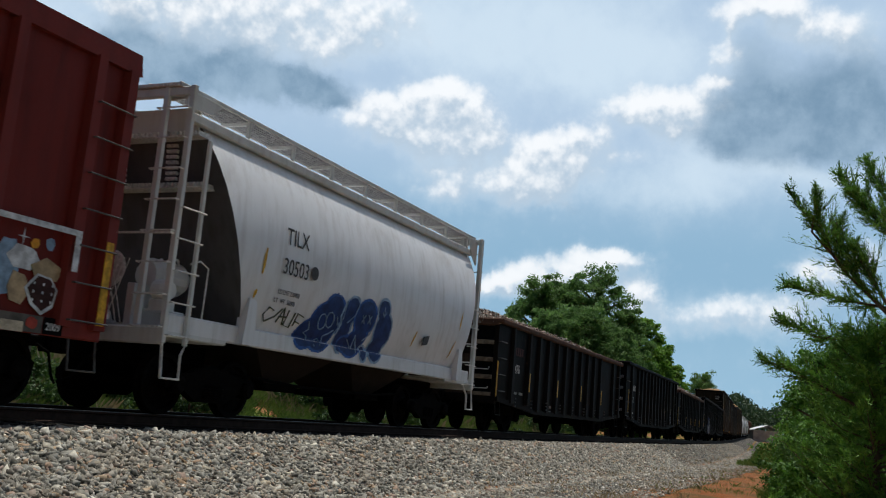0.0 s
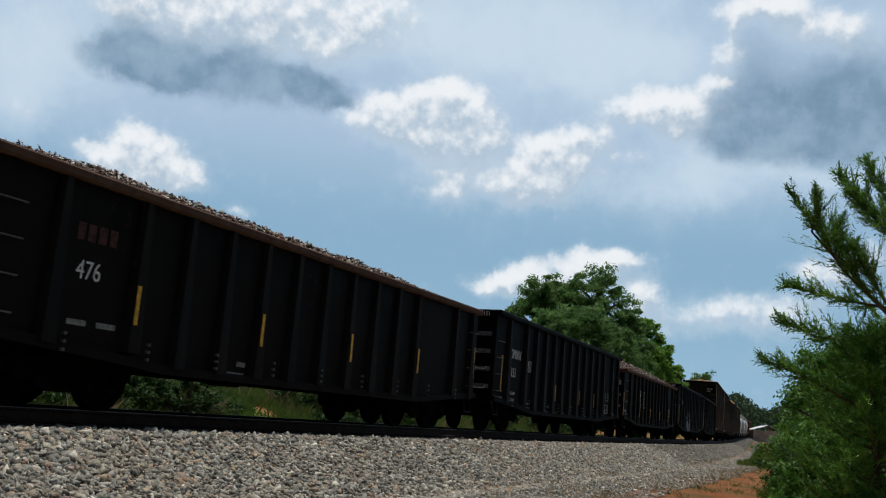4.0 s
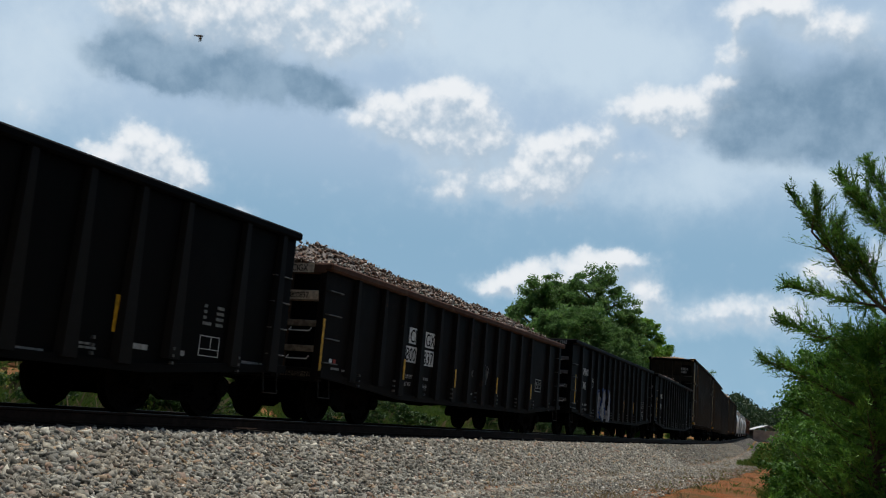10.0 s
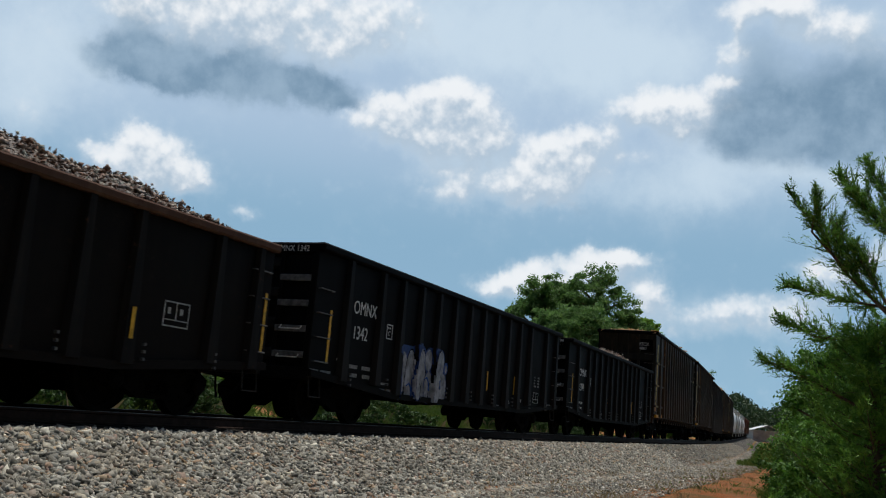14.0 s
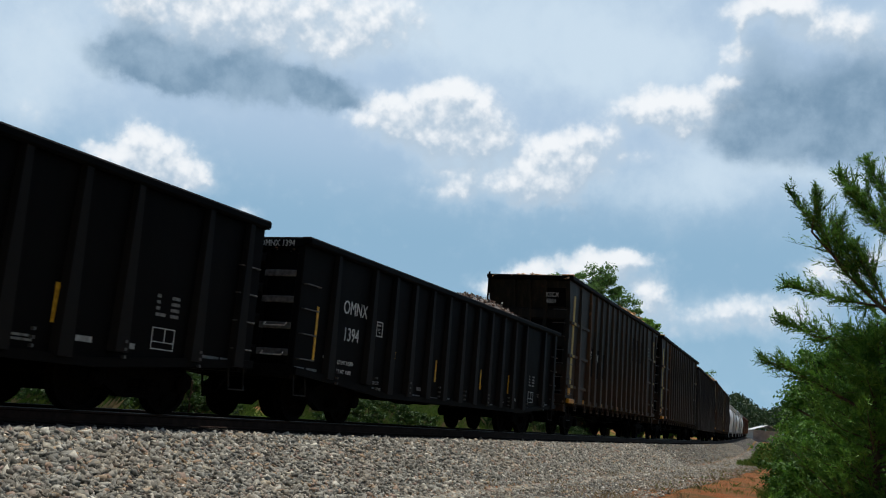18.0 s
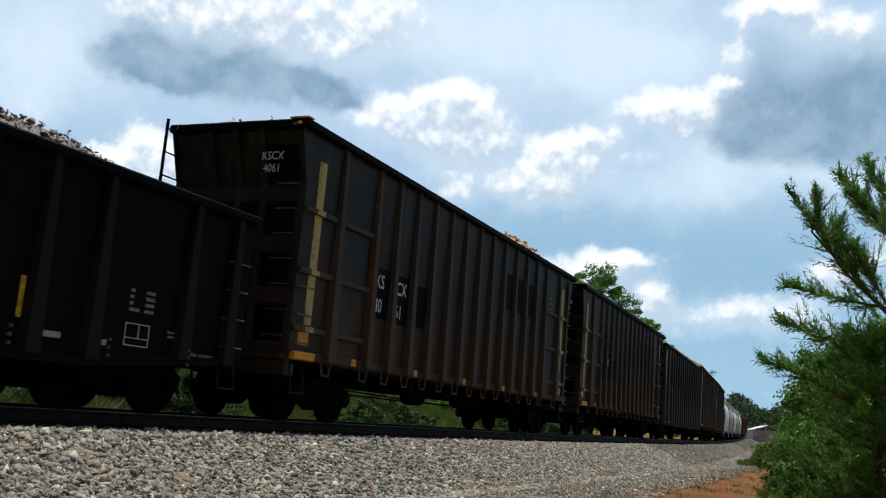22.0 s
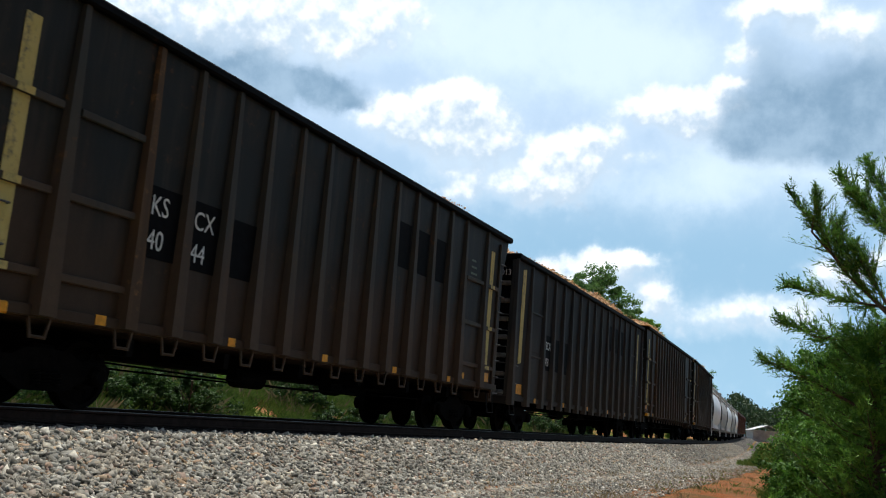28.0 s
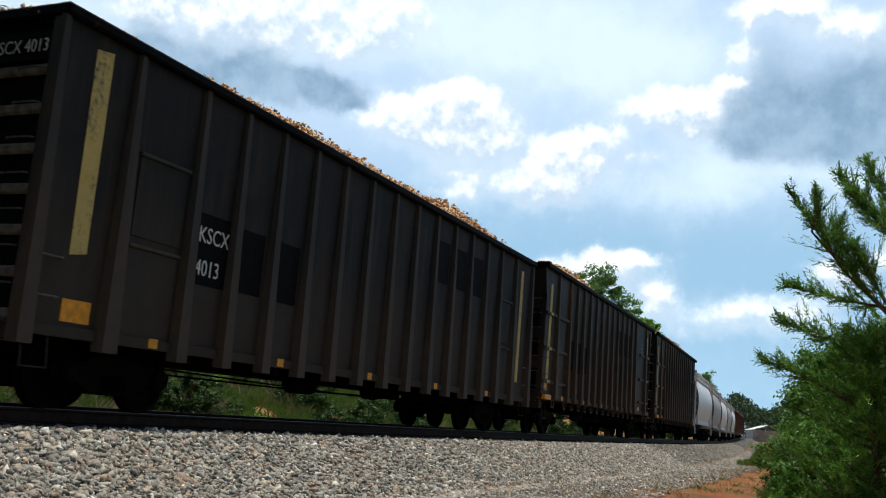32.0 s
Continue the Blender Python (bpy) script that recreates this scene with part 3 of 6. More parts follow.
def gondola(label, L, H, body, stencil, number, style):
    """A drop-end scrap gondola: sheets, posts, chords, ends with ladders, stencils."""
    car = thing("gondola_car", label, "gondola car", "cars of the freight train")
    h = L / 2
    low, end_low = 0.60, 0.84
    X = lambda u: u - h
    for s in (-1, 1):
        y = s * 1.42
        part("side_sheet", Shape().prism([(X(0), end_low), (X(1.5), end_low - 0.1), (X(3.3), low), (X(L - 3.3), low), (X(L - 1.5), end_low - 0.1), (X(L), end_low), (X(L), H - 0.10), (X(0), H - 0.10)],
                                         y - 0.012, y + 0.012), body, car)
        part("top_chord", Shape().box(X(-0.03), X(L + 0.03), y - 0.13, y + 0.08, H - 0.14, H, 0.03), body if style["clean_rim"] else RUSTRIM, car)
        part("side_sill", Shape().prism([(X(0), end_low - 0.03), (X(1.5), end_low - 0.13), (X(3.3), low - 0.03), (X(L - 3.3), low - 0.03), (X(L - 1.5), end_low - 0.13), (X(L), end_low - 0.03),
                                         (X(L), end_low + 0.09), (X(L - 1.5), end_low), (X(L - 3.3), low + 0.09), (X(3.3), low + 0.09), (X(1.5), end_low), (X(0), end_low + 0.09)], y + s * 0.02, y + s * 0.085), body, car)
        first, gap = style.get("posts", (2.48, 0.945))
        spots = [style.get("lead_post", 1.12)] + [first + gap * k for k in range(int((L - 2.7 - first) / gap) + 1)] + [L - 1.42, L - 0.42]
        for k, u in enumerate(spots):
            post = Shape()
            hat(post, X(u), (low if 3 < u < L - 3 else end_low - 0.1) + 0.06, H - 0.13, y + s * 0.012, 0.33, 0.15, 0.115, 0.085, s)
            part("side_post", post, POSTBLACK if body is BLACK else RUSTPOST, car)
        if s < 0:
            for u in style["strips"]:
                tall = u < 2 or u > 13
                z0 = (1.05 if not tall else 1.08 if u > 0.2 else 0.90) + (0 if tall else style.get("lift", 0))
                out = 0.138 if min(abs(u - p) for p in spots) < 0.09 else 0.019
                part("reflector_strip", Shape().box(X(u) - 0.035, X(u) + 0.035, y - out, y - out + 0.007, z0, z0 + (0.96 if tall else style.get("strip", 0.49))), YELLOW, car, "yellow reflective strip")
            for u in (0.30, L - 0.34):
                for k in range(4):
                    part("side_grab_iron", grab(Shape(), X(u - 0.22), X(u + 0.26), 1.08 + k * 0.43, y, 0.012), IRON, car)
            for k in range(9):
                u = 1.35 + k * (L - 2.7) / 8
                for j in range(3):
                    part("lading_lug", Shape().box(X(u) - 0.02, X(u) + 0.02, y - 0.14, y - 0.09, 0.72 + j * 0.10, 0.76 + j * 0.10), IRON, car)
    for e in (-1, 1):
        x = e * h
        part("end_sheet", Shape().box(x - e * 0.10, x - e * 0.07, -1.40, 1.40, 0.86, H - 0.12), body if style["clean_rim"] else RUSTEND, car)
        part("end_chord", Shape().box(x - e * 0.16, x + e * 0.03, -1.42, 1.42, H - 0.20, H - 0.004, 0.03), body if style["clean_rim"] else RUSTRIM, car)
        # a black sheet paints the shade behind the ladder plates
        part("recess_shade", Shape().box(x - e * 0.07, x - e * 0.062, -1.31, -0.66, 0.97, H - 0.2), PATCHSHADE, car, "black sheet for the shade behind the end ladder")
        for k in range(4):
            z = 1.06 + k * (H - 1.55) / 3
            part("end_rib", Shape().prism([(x - e * 0.07, z), (x + e * 0.02, z + 0.05), (x + e * 0.02, z + 0.16), (x - e * 0.07, z + 0.22)], -0.64, 0.92), POSTBLACK if body is BLACK else RUSTPOST, car)
        for s in (-1, 1):
            part("corner_post", Shape().box(x - e * 0.12, x + e * 0.015, s * 1.43, s * 1.30, 0.80, H - 0.16, 0.015), body, car)
            part("ladder_rail", Shape().box(x - e * 0.06, x + e * 0.0, s * 0.64, s * 0.72, 0.84, H - 0.2, 0.01), body if style["clean_rim"] else RUSTEND, car)
        for k in range(4):
            z = H - 0.70 - k * 0.455
            part("end_ladder_rung", Shape().box(x - e * 0.03, x + e * 0.02, -1.32, -0.66, z, z + 0.115, 0.012), RUNG if style["clean_rim"] else TANRUNG, car, "broad worn ladder plate")
        for z in (1.12, 1.62):
            part("end_grab_iron", Shape().tube([(x + e * 0.01, -1.22, z + 0.06), (x + e * 0.08, -1.22, z), (x + e * 0.08, -0.80, z), (x + e * 0.01, -0.80, z + 0.06)], 0.012, 5), GREYIRON, car)
        part("end_sill", Shape().box(x - e * 0.25, x + e * 0.02, -1.40, 1.40, 0.74, 0.96, 0.02), body, car)
        step = Shape().tube([(x - e * 0.10, -1.40, 0.82), (x - e * 0.10, -1.44, 0.46), (x - e * 0.48, -1.44, 0.46), (x - e * 0.48, -1.40, 0.80)], 0.016, 5)
        part("sill_step", step, DARKIRON, car)
    part("floor", Shape().box(X(0.1), X(L - 0.1), -1.40, 1.40, 0.98, 1.04), body, car)
    build_gear(car, L, low, TRUCK, 2.0)
    y = -1.42 - 0.014
    for text, size, u, z, mat in stencil:
        lettering("lettering", text, size, X(u), z, y, car, mat)
    if style.get("table"):
        # capacity data stencilled near the trailing end
        ring = Shape()
        for x0, x1, z0, z1 in ((0, 0.46, 0, 0.012), (0, 0.46, 0.29, 0.302), (0, 0.012, 0, 0.3), (0.448, 0.46, 0, 0.3), (0, 0.46, 0.10, 0.11), (0.25, 0.262, 0.1, 0.3)):
            ring.box(X(12.56) + x0, X(12.56) + x1, y - 0.004, y, 0.90 + z0, 0.90 + z1)
        part("stencil_frame", ring, LETTER, car)
        for k in range(4):
            part("small_stencil", bars([(X(12.58), 1.36 + k * 0.085, 0.07 if k else 0.20, 0.045), (X(12.88), 1.36 + k * 0.085, 0.17, 0.045)], y), DIMLETTER, car)
        for u, z, w in ((11.21, 0.87, 0.28), (12.11, 0.86, 0.15)):
            part("consolidated_plate", Shape().box(X(u), X(u) + w, y - 0.006, y, z, z + 0.075, 0.002), SKETCHGREY, car, "small grey stencil plate")
    if number:
        lettering("lettering", number, 0.16, -h - 0.035, H - 0.17, -0.50, car, LETTER, end=True)
    for u, z, w, t in style["bars"]:
        part("small_stencil", bars([(X(u), z, w, t)], y), DIMLETTER, car)
    if style.get("plate"):
        u, z, a = style["plate"]
        ring = Shape()
        for x0, x1, z0, z1 in ((0, a, 0, 0.02), (0, a, a * 1.15 - 0.02, a * 1.15), (0, 0.02, 0, a * 1.15), (a - 0.02, a, 0, a * 1.15)):
            ring.box(X(u) + x0, X(u) + x1, y - 0.004, y, z + z0, z + z1)
        part("stencil_frame", ring, LETTER, car)
        lettering("lettering", "PLATE", 0.06, X(u) + 0.035, z + 0.20, y, car, LETTER)
        lettering("lettering", "C", 0.14, X(u) + 0.085, z + 0.07, y, car, LETTER)
    return car


m, g, b = material("shredded_scrap")
tone = g.put("ShaderNodeNewGeometry", out=8)
ramp = g.n.new("ShaderNodeValToRGB")
els = ramp.color_ramp.elements
els[0].position, els[0].color = 0.0, (0.05, 0.034, 0.027, 1)
els[1].position, els[1].color = 1.0, (0.66, 0.62, 0.56, 1)
for p, col in ((0.2, (0.12, 0.068, 0.044)), (0.42, (0.21, 0.115, 0.075)), (0.55, (0.13, 0.115, 0.105)), (0.7, (0.28, 0.205, 0.155)), (0.86, (0.34, 0.30, 0.265)), (0.9, (0.10, 0.13, 0.10))):
    els.new(p).color = (*col, 1)
g.l.new(tone, ramp.inputs[0])
fine = g.noise(g.place(), 30.0, 4, 0.7)
finish(g, b, g.mix(0.3, ramp.outputs[0], fine, "OVERLAY"), 0.6, fine, 0.4, 0.01, 0.1, 0.3)
SCRAP = m
m, g, b = material("fresh_wood_chips")
tone = g.put("ShaderNodeNewGeometry", out=8)
c = g.mix(tone, (0.36, 0.19, 0.085), (0.72, 0.47, 0.25))
fine = g.noise(g.place(), 25.0, 4, 0.7)
finish(g, b, g.mix(0.3, c, fine, "OVERLAY"), 0.85, fine, 0.4, 0.01)
CHIPS = m


def heap(name, label, category, mat, seed, L, rim, peak, count, size, slim, mounds=(), lumpy=0.10):
    """A load heaped in a car: a lumpy core and many loose pieces over it, joined."""
    r = np.random.RandomState(seed)
    nx, ny_ = 90, 13
    us = np.linspace(-L / 2 + 0.15, L / 2 - 0.15, nx)
    vs = np.linspace(-1.36, 1.36, ny_)
    U, V = np.meshgrid(us, vs, indexing="ij")
    bumps = np.zeros_like(U)
    for k in range(14):
        bumps += np.sin(U * r.uniform(0.5, 4.0) + V * r.uniform(-3, 3) + r.rand() * TAU) / 14

    def top(u, v, bump):
        lengthwise = np.clip((L / 2 - np.abs(u)) / 1.6, 0, 1) ** 0.6
        crest = sum(k * np.exp(-((u + L / 2 - c_) / w_) ** 2) for c_, w_, k in mounds)
        across = np.abs(v) / 1.4
        return rim - 0.12 + peak * lengthwise * (1 - across) + (bump * lumpy + crest) * (1 - 0.85 * across ** 2)

    Zt = top(U, V, bumps * 1.8)
    verts = np.stack([U, V, Zt], -1).reshape(-1, 3)
    quads = [(i * ny_ + j, (i + 1) * ny_ + j, (i + 1) * ny_ + j + 1, i * ny_ + j + 1) for i in range(nx - 1) for j in range(ny_ - 1)]
    tris = np.array([t for q in quads for t in ((q[0], q[1], q[2]), (q[0], q[2], q[3]))])
    iu = r.randint(0, nx, count)
    iv = r.randint(0, ny_, count)
    c = np.stack([us[iu], vs[iv], Zt[iu, iv]], -1) + r.normal(0, 1, (count, 3)) * (0.09, 0.09, 0.02)
    c[:, 1] = np.clip(c[:, 1], -1.36, 1.36)
    d = r.normal(0, 1, (count, 3))
    d /= np.linalg.norm(d, axis=1)[:, None]
    e = np.cross(d, r.normal(0, 1, (count, 3)))
    e /= np.linalg.norm(e, axis=1)[:, None] + 1e-9
    n = np.cross(d, e)
    s = size * (0.4 + r.rand(count) ** 2 * 1.6)[:, None]
    w = s * (slim + 0.5 * r.rand(count)[:, None])
    t = s * 0.12
    tet = np.stack([c + d * s, c - d * s + e * w * 0.3, c + e * w + n * t, c - e * w - n * t, c + n * t * 2.0], 1)
    f = np.array([(0, 2, 4), (2, 1, 4), (1, 3, 4), (3, 0, 4), (0, 3, 2), (1, 2, 3)])
    faces = (f[None] + (np.arange(count) * 5)[:, None, None]).reshape(-1, 3) + len(verts)
    data = big_mesh(name, np.concatenate([verts, tet.reshape(-1, 3)]), np.concatenate([tris, faces]), mat)
    return tagged(new(name, data), label, category, kind="stuff")


def chip_car(label, L, H, style, stencil, number, seed):
    """A tall wood-chip gondola; style A has panelled ends and gussets, style B plain posts and a slatted end."""
    car = thing("wood_chip_car", label, "hopper gondola", "cars of the freight train")
    h = L / 2
    X = lambda u: u - h
    A = style == "A"
    sheet, steel = (CHIPCAR, CHIPPOST) if A else (GREYCHIP, GREYPOST)
    foot = 1.10 if A else 0.90
    yl = -1.40
    tuck = 0.30 if A else 0.0      # the ends of style A flare outwards under the top chord
    band = H - 1.05
    big_post, lead, gap, count = (1.55, 2.97, 0.927, 13) if A else (1.43, 2.85, 1.05, 13)
    r = random.Random(seed)
    for s in (-1, 1):
        y = s * 1.40
        outline = [(X(tuck), foot), (X(L - tuck), foot), (X(L - tuck), band), (X(L), H - 0.12), (X(0), H - 0.12), (X(tuck), band)]
        part("side_sheet", Shape().prism(outline, y - 0.012, y + 0.012), sheet, car)
        part("top_chord", Shape().box(X(-0.03), X(L + 0.03), y - 0.13, y + 0.08, H - 0.15, H, 0.03), RUSTBLACK, car, "rust-brown rolled top chord")
        part("side_sill", Shape().box(X(tuck), X(L - tuck), y + s * 0.012, y + s * 0.07, foot - 0.02, foot + 0.12, 0.01), sheet, car)
        for u in [big_post] + [lead + gap * k for k in range(count)] + [L - big_post] + ([] if A else [L - 0.05, 0.05]):
            big = u in (big_post, L - big_post)
            z0 = foot - (0.0 if A else 0.14)
            post = hat(Shape(), X(u), z0, H - 0.14, y + s * 0.012, 0.38 if big else 0.32, 0.13, 0.15, 0.06, s)
            part("side_post", post, ORANGEPOST if A and u == lead else steel, car)
            if A and not (u < 1 or u > L - 1):
                bracket = Shape()
                for p0, p1 in (((-0.17, 0.0), (-0.11, -0.27)), ((0.17, 0.0), (0.11, -0.27)), ((-0.11, -0.25), (0.11, -0.25))):
                    bracket.tube([(X(u) + p0[0], y + s * 0.03, foot + p0[1]), (X(u) + p1[0], y + s * 0.03, foot + p1[1])], 0.022, 4)
                part("gusset", bracket, steel, car)
        if s > 0:
            continue
        if A:
            for u0, u1 in ((0.32, big_post - 0.14), (big_post + 0.14, lead - 0.11), (L - big_post + 0.14, L - 0.68), (L - lead + 0.2, L - big_post - 0.14)):
                for z in (1.55, 2.55, 3.62):
                    part("panel_rail", Shape().box(X(u0), X(u1), y - 0.075, y - 0.012, z, z + 0.10, 0.012), steel, car)
            for u in (0.70, L - 1.18):
                part("yellow_stripe", Shape().box(X(u) - 0.02, X(u) + 0.22, y - 0.020, y - 0.0125, 1.68, 4.60), FADEYELLOW, car, "worn pale yellow painted stripe")
                for z in (1.55, 2.55, 3.62):
                    part("stripe_on_rail", Shape().box(X(u) - 0.03, X(u) + 0.23, y - 0.082, y - 0.0755, z + 0.004, z + 0.098), FADEYELLOW, car, "yellow paint over a panel rail")
            # a ladder climbs the trailing corner
            part("ladder_stile", Shape().box(X(L - 0.66), X(L - 0.60), y - 0.07, y - 0.012, foot - 0.25, H - 0.3, 0.008), steel, car)
            for k in range(9):
                part("side_rung", grab(Shape(), X(L - 0.62), X(L - 0.30), 1.0 + k * 0.42, y - 0.012, 0.013), IRON, car)
            part("reflector", Shape().box(X(L - 1.15), X(L - 0.80), y - 0.020, y - 0.0125, 1.26, 1.48), AMBER, car, "yellow reflective square")
            part("reflector", Shape().box(X(L - 2.75), X(L - 2.40), y - 0.020, y - 0.0125, 1.24, 1.38), AMBER, car, "yellow reflective strip")
            part("small_stencil", bars([(X(L - 2.45), 4.12 - k * 0.16, w, 0.05) for k, w in enumerate((0.26, 0.34, 0.38))], y - 0.0125), SCRAWL, car)
            part("corner_cap", Shape().box(X(-0.035), X(0.16), y - 0.135, y + 0.26, H + 0.002, H + 0.03, 0.008), AMBER, car, "yellow painted corner cap")
            part("step_plate", Shape().box(X(0.30), X(0.98), y - 0.15, y - 0.02, 1.06, 1.20, 0.02), AMBER, car, "yellow step plate")
            part("reflector", Shape().box(X(0.55), X(0.88), y - 0.020, y - 0.0125, 1.32, 1.56), AMBER, car, "yellow reflective square")
        else:
            part("yellow_stripe", Shape().prism([(X(0.62), 4.55), (X(0.92), 4.60), (X(0.94), 1.95), (X(0.66), 1.90)], y - 0.02, y - 0.0125), FADEYELLOW, car, "worn pale yellow painted stripe")
            part("yellow_stripe", Shape().box(X(L - 0.95), X(L - 0.74), y - 0.02, y - 0.0125, 1.4, 4.5), FADEYELLOW, car, "worn pale yellow painted stripe")
            part("reflector", Shape().box(X(0.66), X(1.14), y - 0.02, y - 0.0125, 1.08, 1.36), AMBER, car, "yellow reflective square")
            for u0, u1 in ((1.65, 2.65), (L - 2.65, L - 1.65)):
                for z0, z1 in ((2.35, 3.45), (1.0, 2.2)):
                    part("recessed_panel", Shape().box(X(u0), X(u1), y - 0.030, y - 0.0125, z0, z1, 0.008), sheet, car)
                    part("panel_lip", Shape().box(X(u0) - 0.03, X(u1) + 0.03, y - 0.07, y - 0.0125, z1, z1 + 0.05, 0.01), steel, car)
        for k in range(count + 1):
            u = lead + gap * (k - 0.5)
            if k % 3 == 0:
                part("reflector", Shape().box(X(u) - 0.10, X(u) + 0.08, y - 0.078, y - 0.071, foot + 0.0, foot + 0.13), AMBER, car, "yellow reflective square")
            if k in ((9, 10, 11) if A else (2, 3, 9, 10, 11)):
                part("fresh_paint_patch", Shape().box(X(u) - 0.30, X(u) + 0.30, y - 0.019, y - 0.0125, 3.3 if A or k > 5 else 1.95, 4.25 if A or k > 5 else 2.95), PATCHSHADE, car, "darker repainted panel patch")
        for u in ((0.55,) if A else (0.25, L - 0.30)):
            for k in range(3 if A else 2):
                part("side_grab_iron", grab(Shape(), X(u - 0.2), X(u + 0.28), 1.35 + k * 0.48, y, 0.014), IRON, car)
    for e in (-1, 1):
        x = e * h
        part("end_chord", Shape().box(x - e * 0.16, x + e * 0.03, -1.42, 1.42, H - 0.17, H - 0.004, 0.03), RUSTBLACK, car)
        if A:
            slope = lambda out, y0, y1, z0=band, z1=H - 0.16: Shape().prism([(x - e * (tuck * (1 - (z - band) / (H - 0.16 - band)) + 0.10 - d), z) for z, d in ((z0, out), (z1, out), (z1, -0.03), (z0, -0.03))], y0, y1)
            part("end_head", slope(0.0, -1.38, 1.38), sheet, car, "end sheet that flares out under the chord")
            for yy in (-0.55, 0.0, 0.55):
                part("end_post", slope(0.11, yy - 0.06, yy + 0.06), sheet, car)
            x = x - e * tuck
        part("end_sheet", Shape().box(x - e * 0.13, x - e * 0.10, -1.38, 1.38, foot, band if A else H - 0.12), sheet, car)
        if A:
            # black sheet added as painted shade behind the panelled end's ribs
            part("recess_shade", Shape().box(x - e * 0.10, x - e * 0.092, -1.37, 1.37, foot + 0.05, H - 1.1), PATCHSHADE, car, "black sheet for the shade between the end ribs")
            for yy in (-1.34, 1.34):
                for z in (1.30, 2.25, 3.15):
                    # rounded inner corners of the recesses
                    part("recess_corner", Shape().box(x - e * 0.09, x - e * 0.01, yy + (0.05 if yy < 0 else -0.13), yy + (0.13 if yy < 0 else -0.05), z + 0.02, z + 0.62, 0.035), sheet, car)
            for z in (1.0, 1.95, 2.85, 3.75):
                part("end_rib", Shape().box(x - e * 0.10, x + e * 0.0, -1.38, 1.38, z, z + 0.34, 0.06), sheet, car)
            for yy in (-1.34, -0.55, 0.0, 0.55, 1.34):
                part("end_post", Shape().box(x - e * 0.10, x + e * 0.012, yy - 0.06, yy + 0.06, foot - 0.1, band + 0.02, 0.012), sheet, car)
        else:
            # the slatted end's gaps get their shade from a black sheet
            part("recess_shade", Shape().box(x - e * 0.10, x - e * 0.092, -1.27, 1.27, foot + 0.05, H - 0.2), PATCHSHADE, car, "black sheet for the shade between the end ribs")
            for k in range(7):
                z = 1.02 + k * 0.50
                part("end_rib", Shape().box(x - e * 0.09, x + e * 0.0, -1.27, 1.27, z, z + 0.13, 0.03), ENDRIB, car, "worn pale end rib")
            for s in (-1, 1):
                part("corner_post", Shape().box(x - e * 0.13, x + e * 0.012, s * 1.42, s * 1.28, foot - 0.1, H - 0.17, 0.02), steel, car)
        if A and e < 0:
            # the brake man's ladder stands off the far corner
            part("ladder_stile", Shape().box(-h - 0.30, -h - 0.27, 1.26, 1.32, 3.2, H + 0.02, 0.004), RUSTBLACK, car)
            for k in range(5):
                part("stand_off", Shape().tube([(-h - 0.285, 1.29, 3.3 + k * 0.43), (-h + 0.02 + tuck * (0 if k > 3 else 0.8), 1.29, 3.3 + k * 0.43)], 0.016, 5), RUSTBLACK, car)
        if A and e > 0:
            # free-standing stile of the end ladder, hooked to the head
            part("ladder_stile", Shape().box(x + 0.20, x + 0.225, -1.14, -1.08, 0.95, H - 0.42, 0.004).box(x - 0.05, x + 0.22, -1.13, -1.09, H - 0.48, H - 0.43, 0.004), steel, car)
        for k in range(8):
            z = 1.0 + k * 0.44
            part("end_ladder_rung", Shape().tube([(x + e * 0.02, -1.28, z), (x + e * 0.075, -1.25, z), (x + e * 0.075, -0.88, z), (x + e * 0.02, -0.85, z)], 0.013, 5), IRON, car)
        part("end_sill", Shape().box(x - e * 0.3, x + e * 0.02, -1.38, 1.38, 0.78, 1.0, 0.02), sheet, car)
        part("sill_step", Shape().tube([(x - e * 0.12, -1.40, 1.0), (x - e * 0.12, -1.46, 0.50), (x - e * 0.52, -1.46, 0.50), (x - e * 0.52, -1.40, 0.98)], 0.018, 5), DARKIRON, car)
    part("floor", Shape().box(X(0.1), X(L - 0.1), -1.38, 1.38, 1.06, 1.12), sheet, car)
    build_gear(car, L, 0.72, TRUCK, 2.1)
    for text, size, u, z, mat in stencil:
        lettering("lettering", text, size, X(u), z, yl - 0.026, car, mat)
    for u0, u1, z0, z1 in ((3.1, 3.80, 2.12, 3.12), (4.03, 4.73, 2.10, 3.12), (4.96, 5.66, 2.15, 3.05)) if A else ((2.98, 3.78, 1.92, 2.98),):
        part("stencil_panel", Shape().box(X(u0), X(u1), yl - 0.021, yl - 0.0125, z0, z1), PATCHSHADE, car, "fresh black stencil panel")
    if number:
        lines = number.split("\n")
        for k, text in enumerate(lines):
            lettering("lettering", text, 0.21 if A else 0.24, -h + 0.09 - 0.07 * (1 - k) if A else -h - 0.018, H - (0.72 if A else 0.62) - k * 0.20, -0.62 if A else -0.30, car, LETTER, end=True)
        if not A:
            part("number_board", Shape().box(-h - 0.012, -h, -1.30, 1.3, H - 0.72, H - 0.36), PATCHSHADE, car)
        else:
            x, e = -h, -1
            part("number_board", slope(0.008, -1.24, -0.62, H - 0.99, H - 0.40), PATCHSHADE, car, "black stencilled number board")
    return car


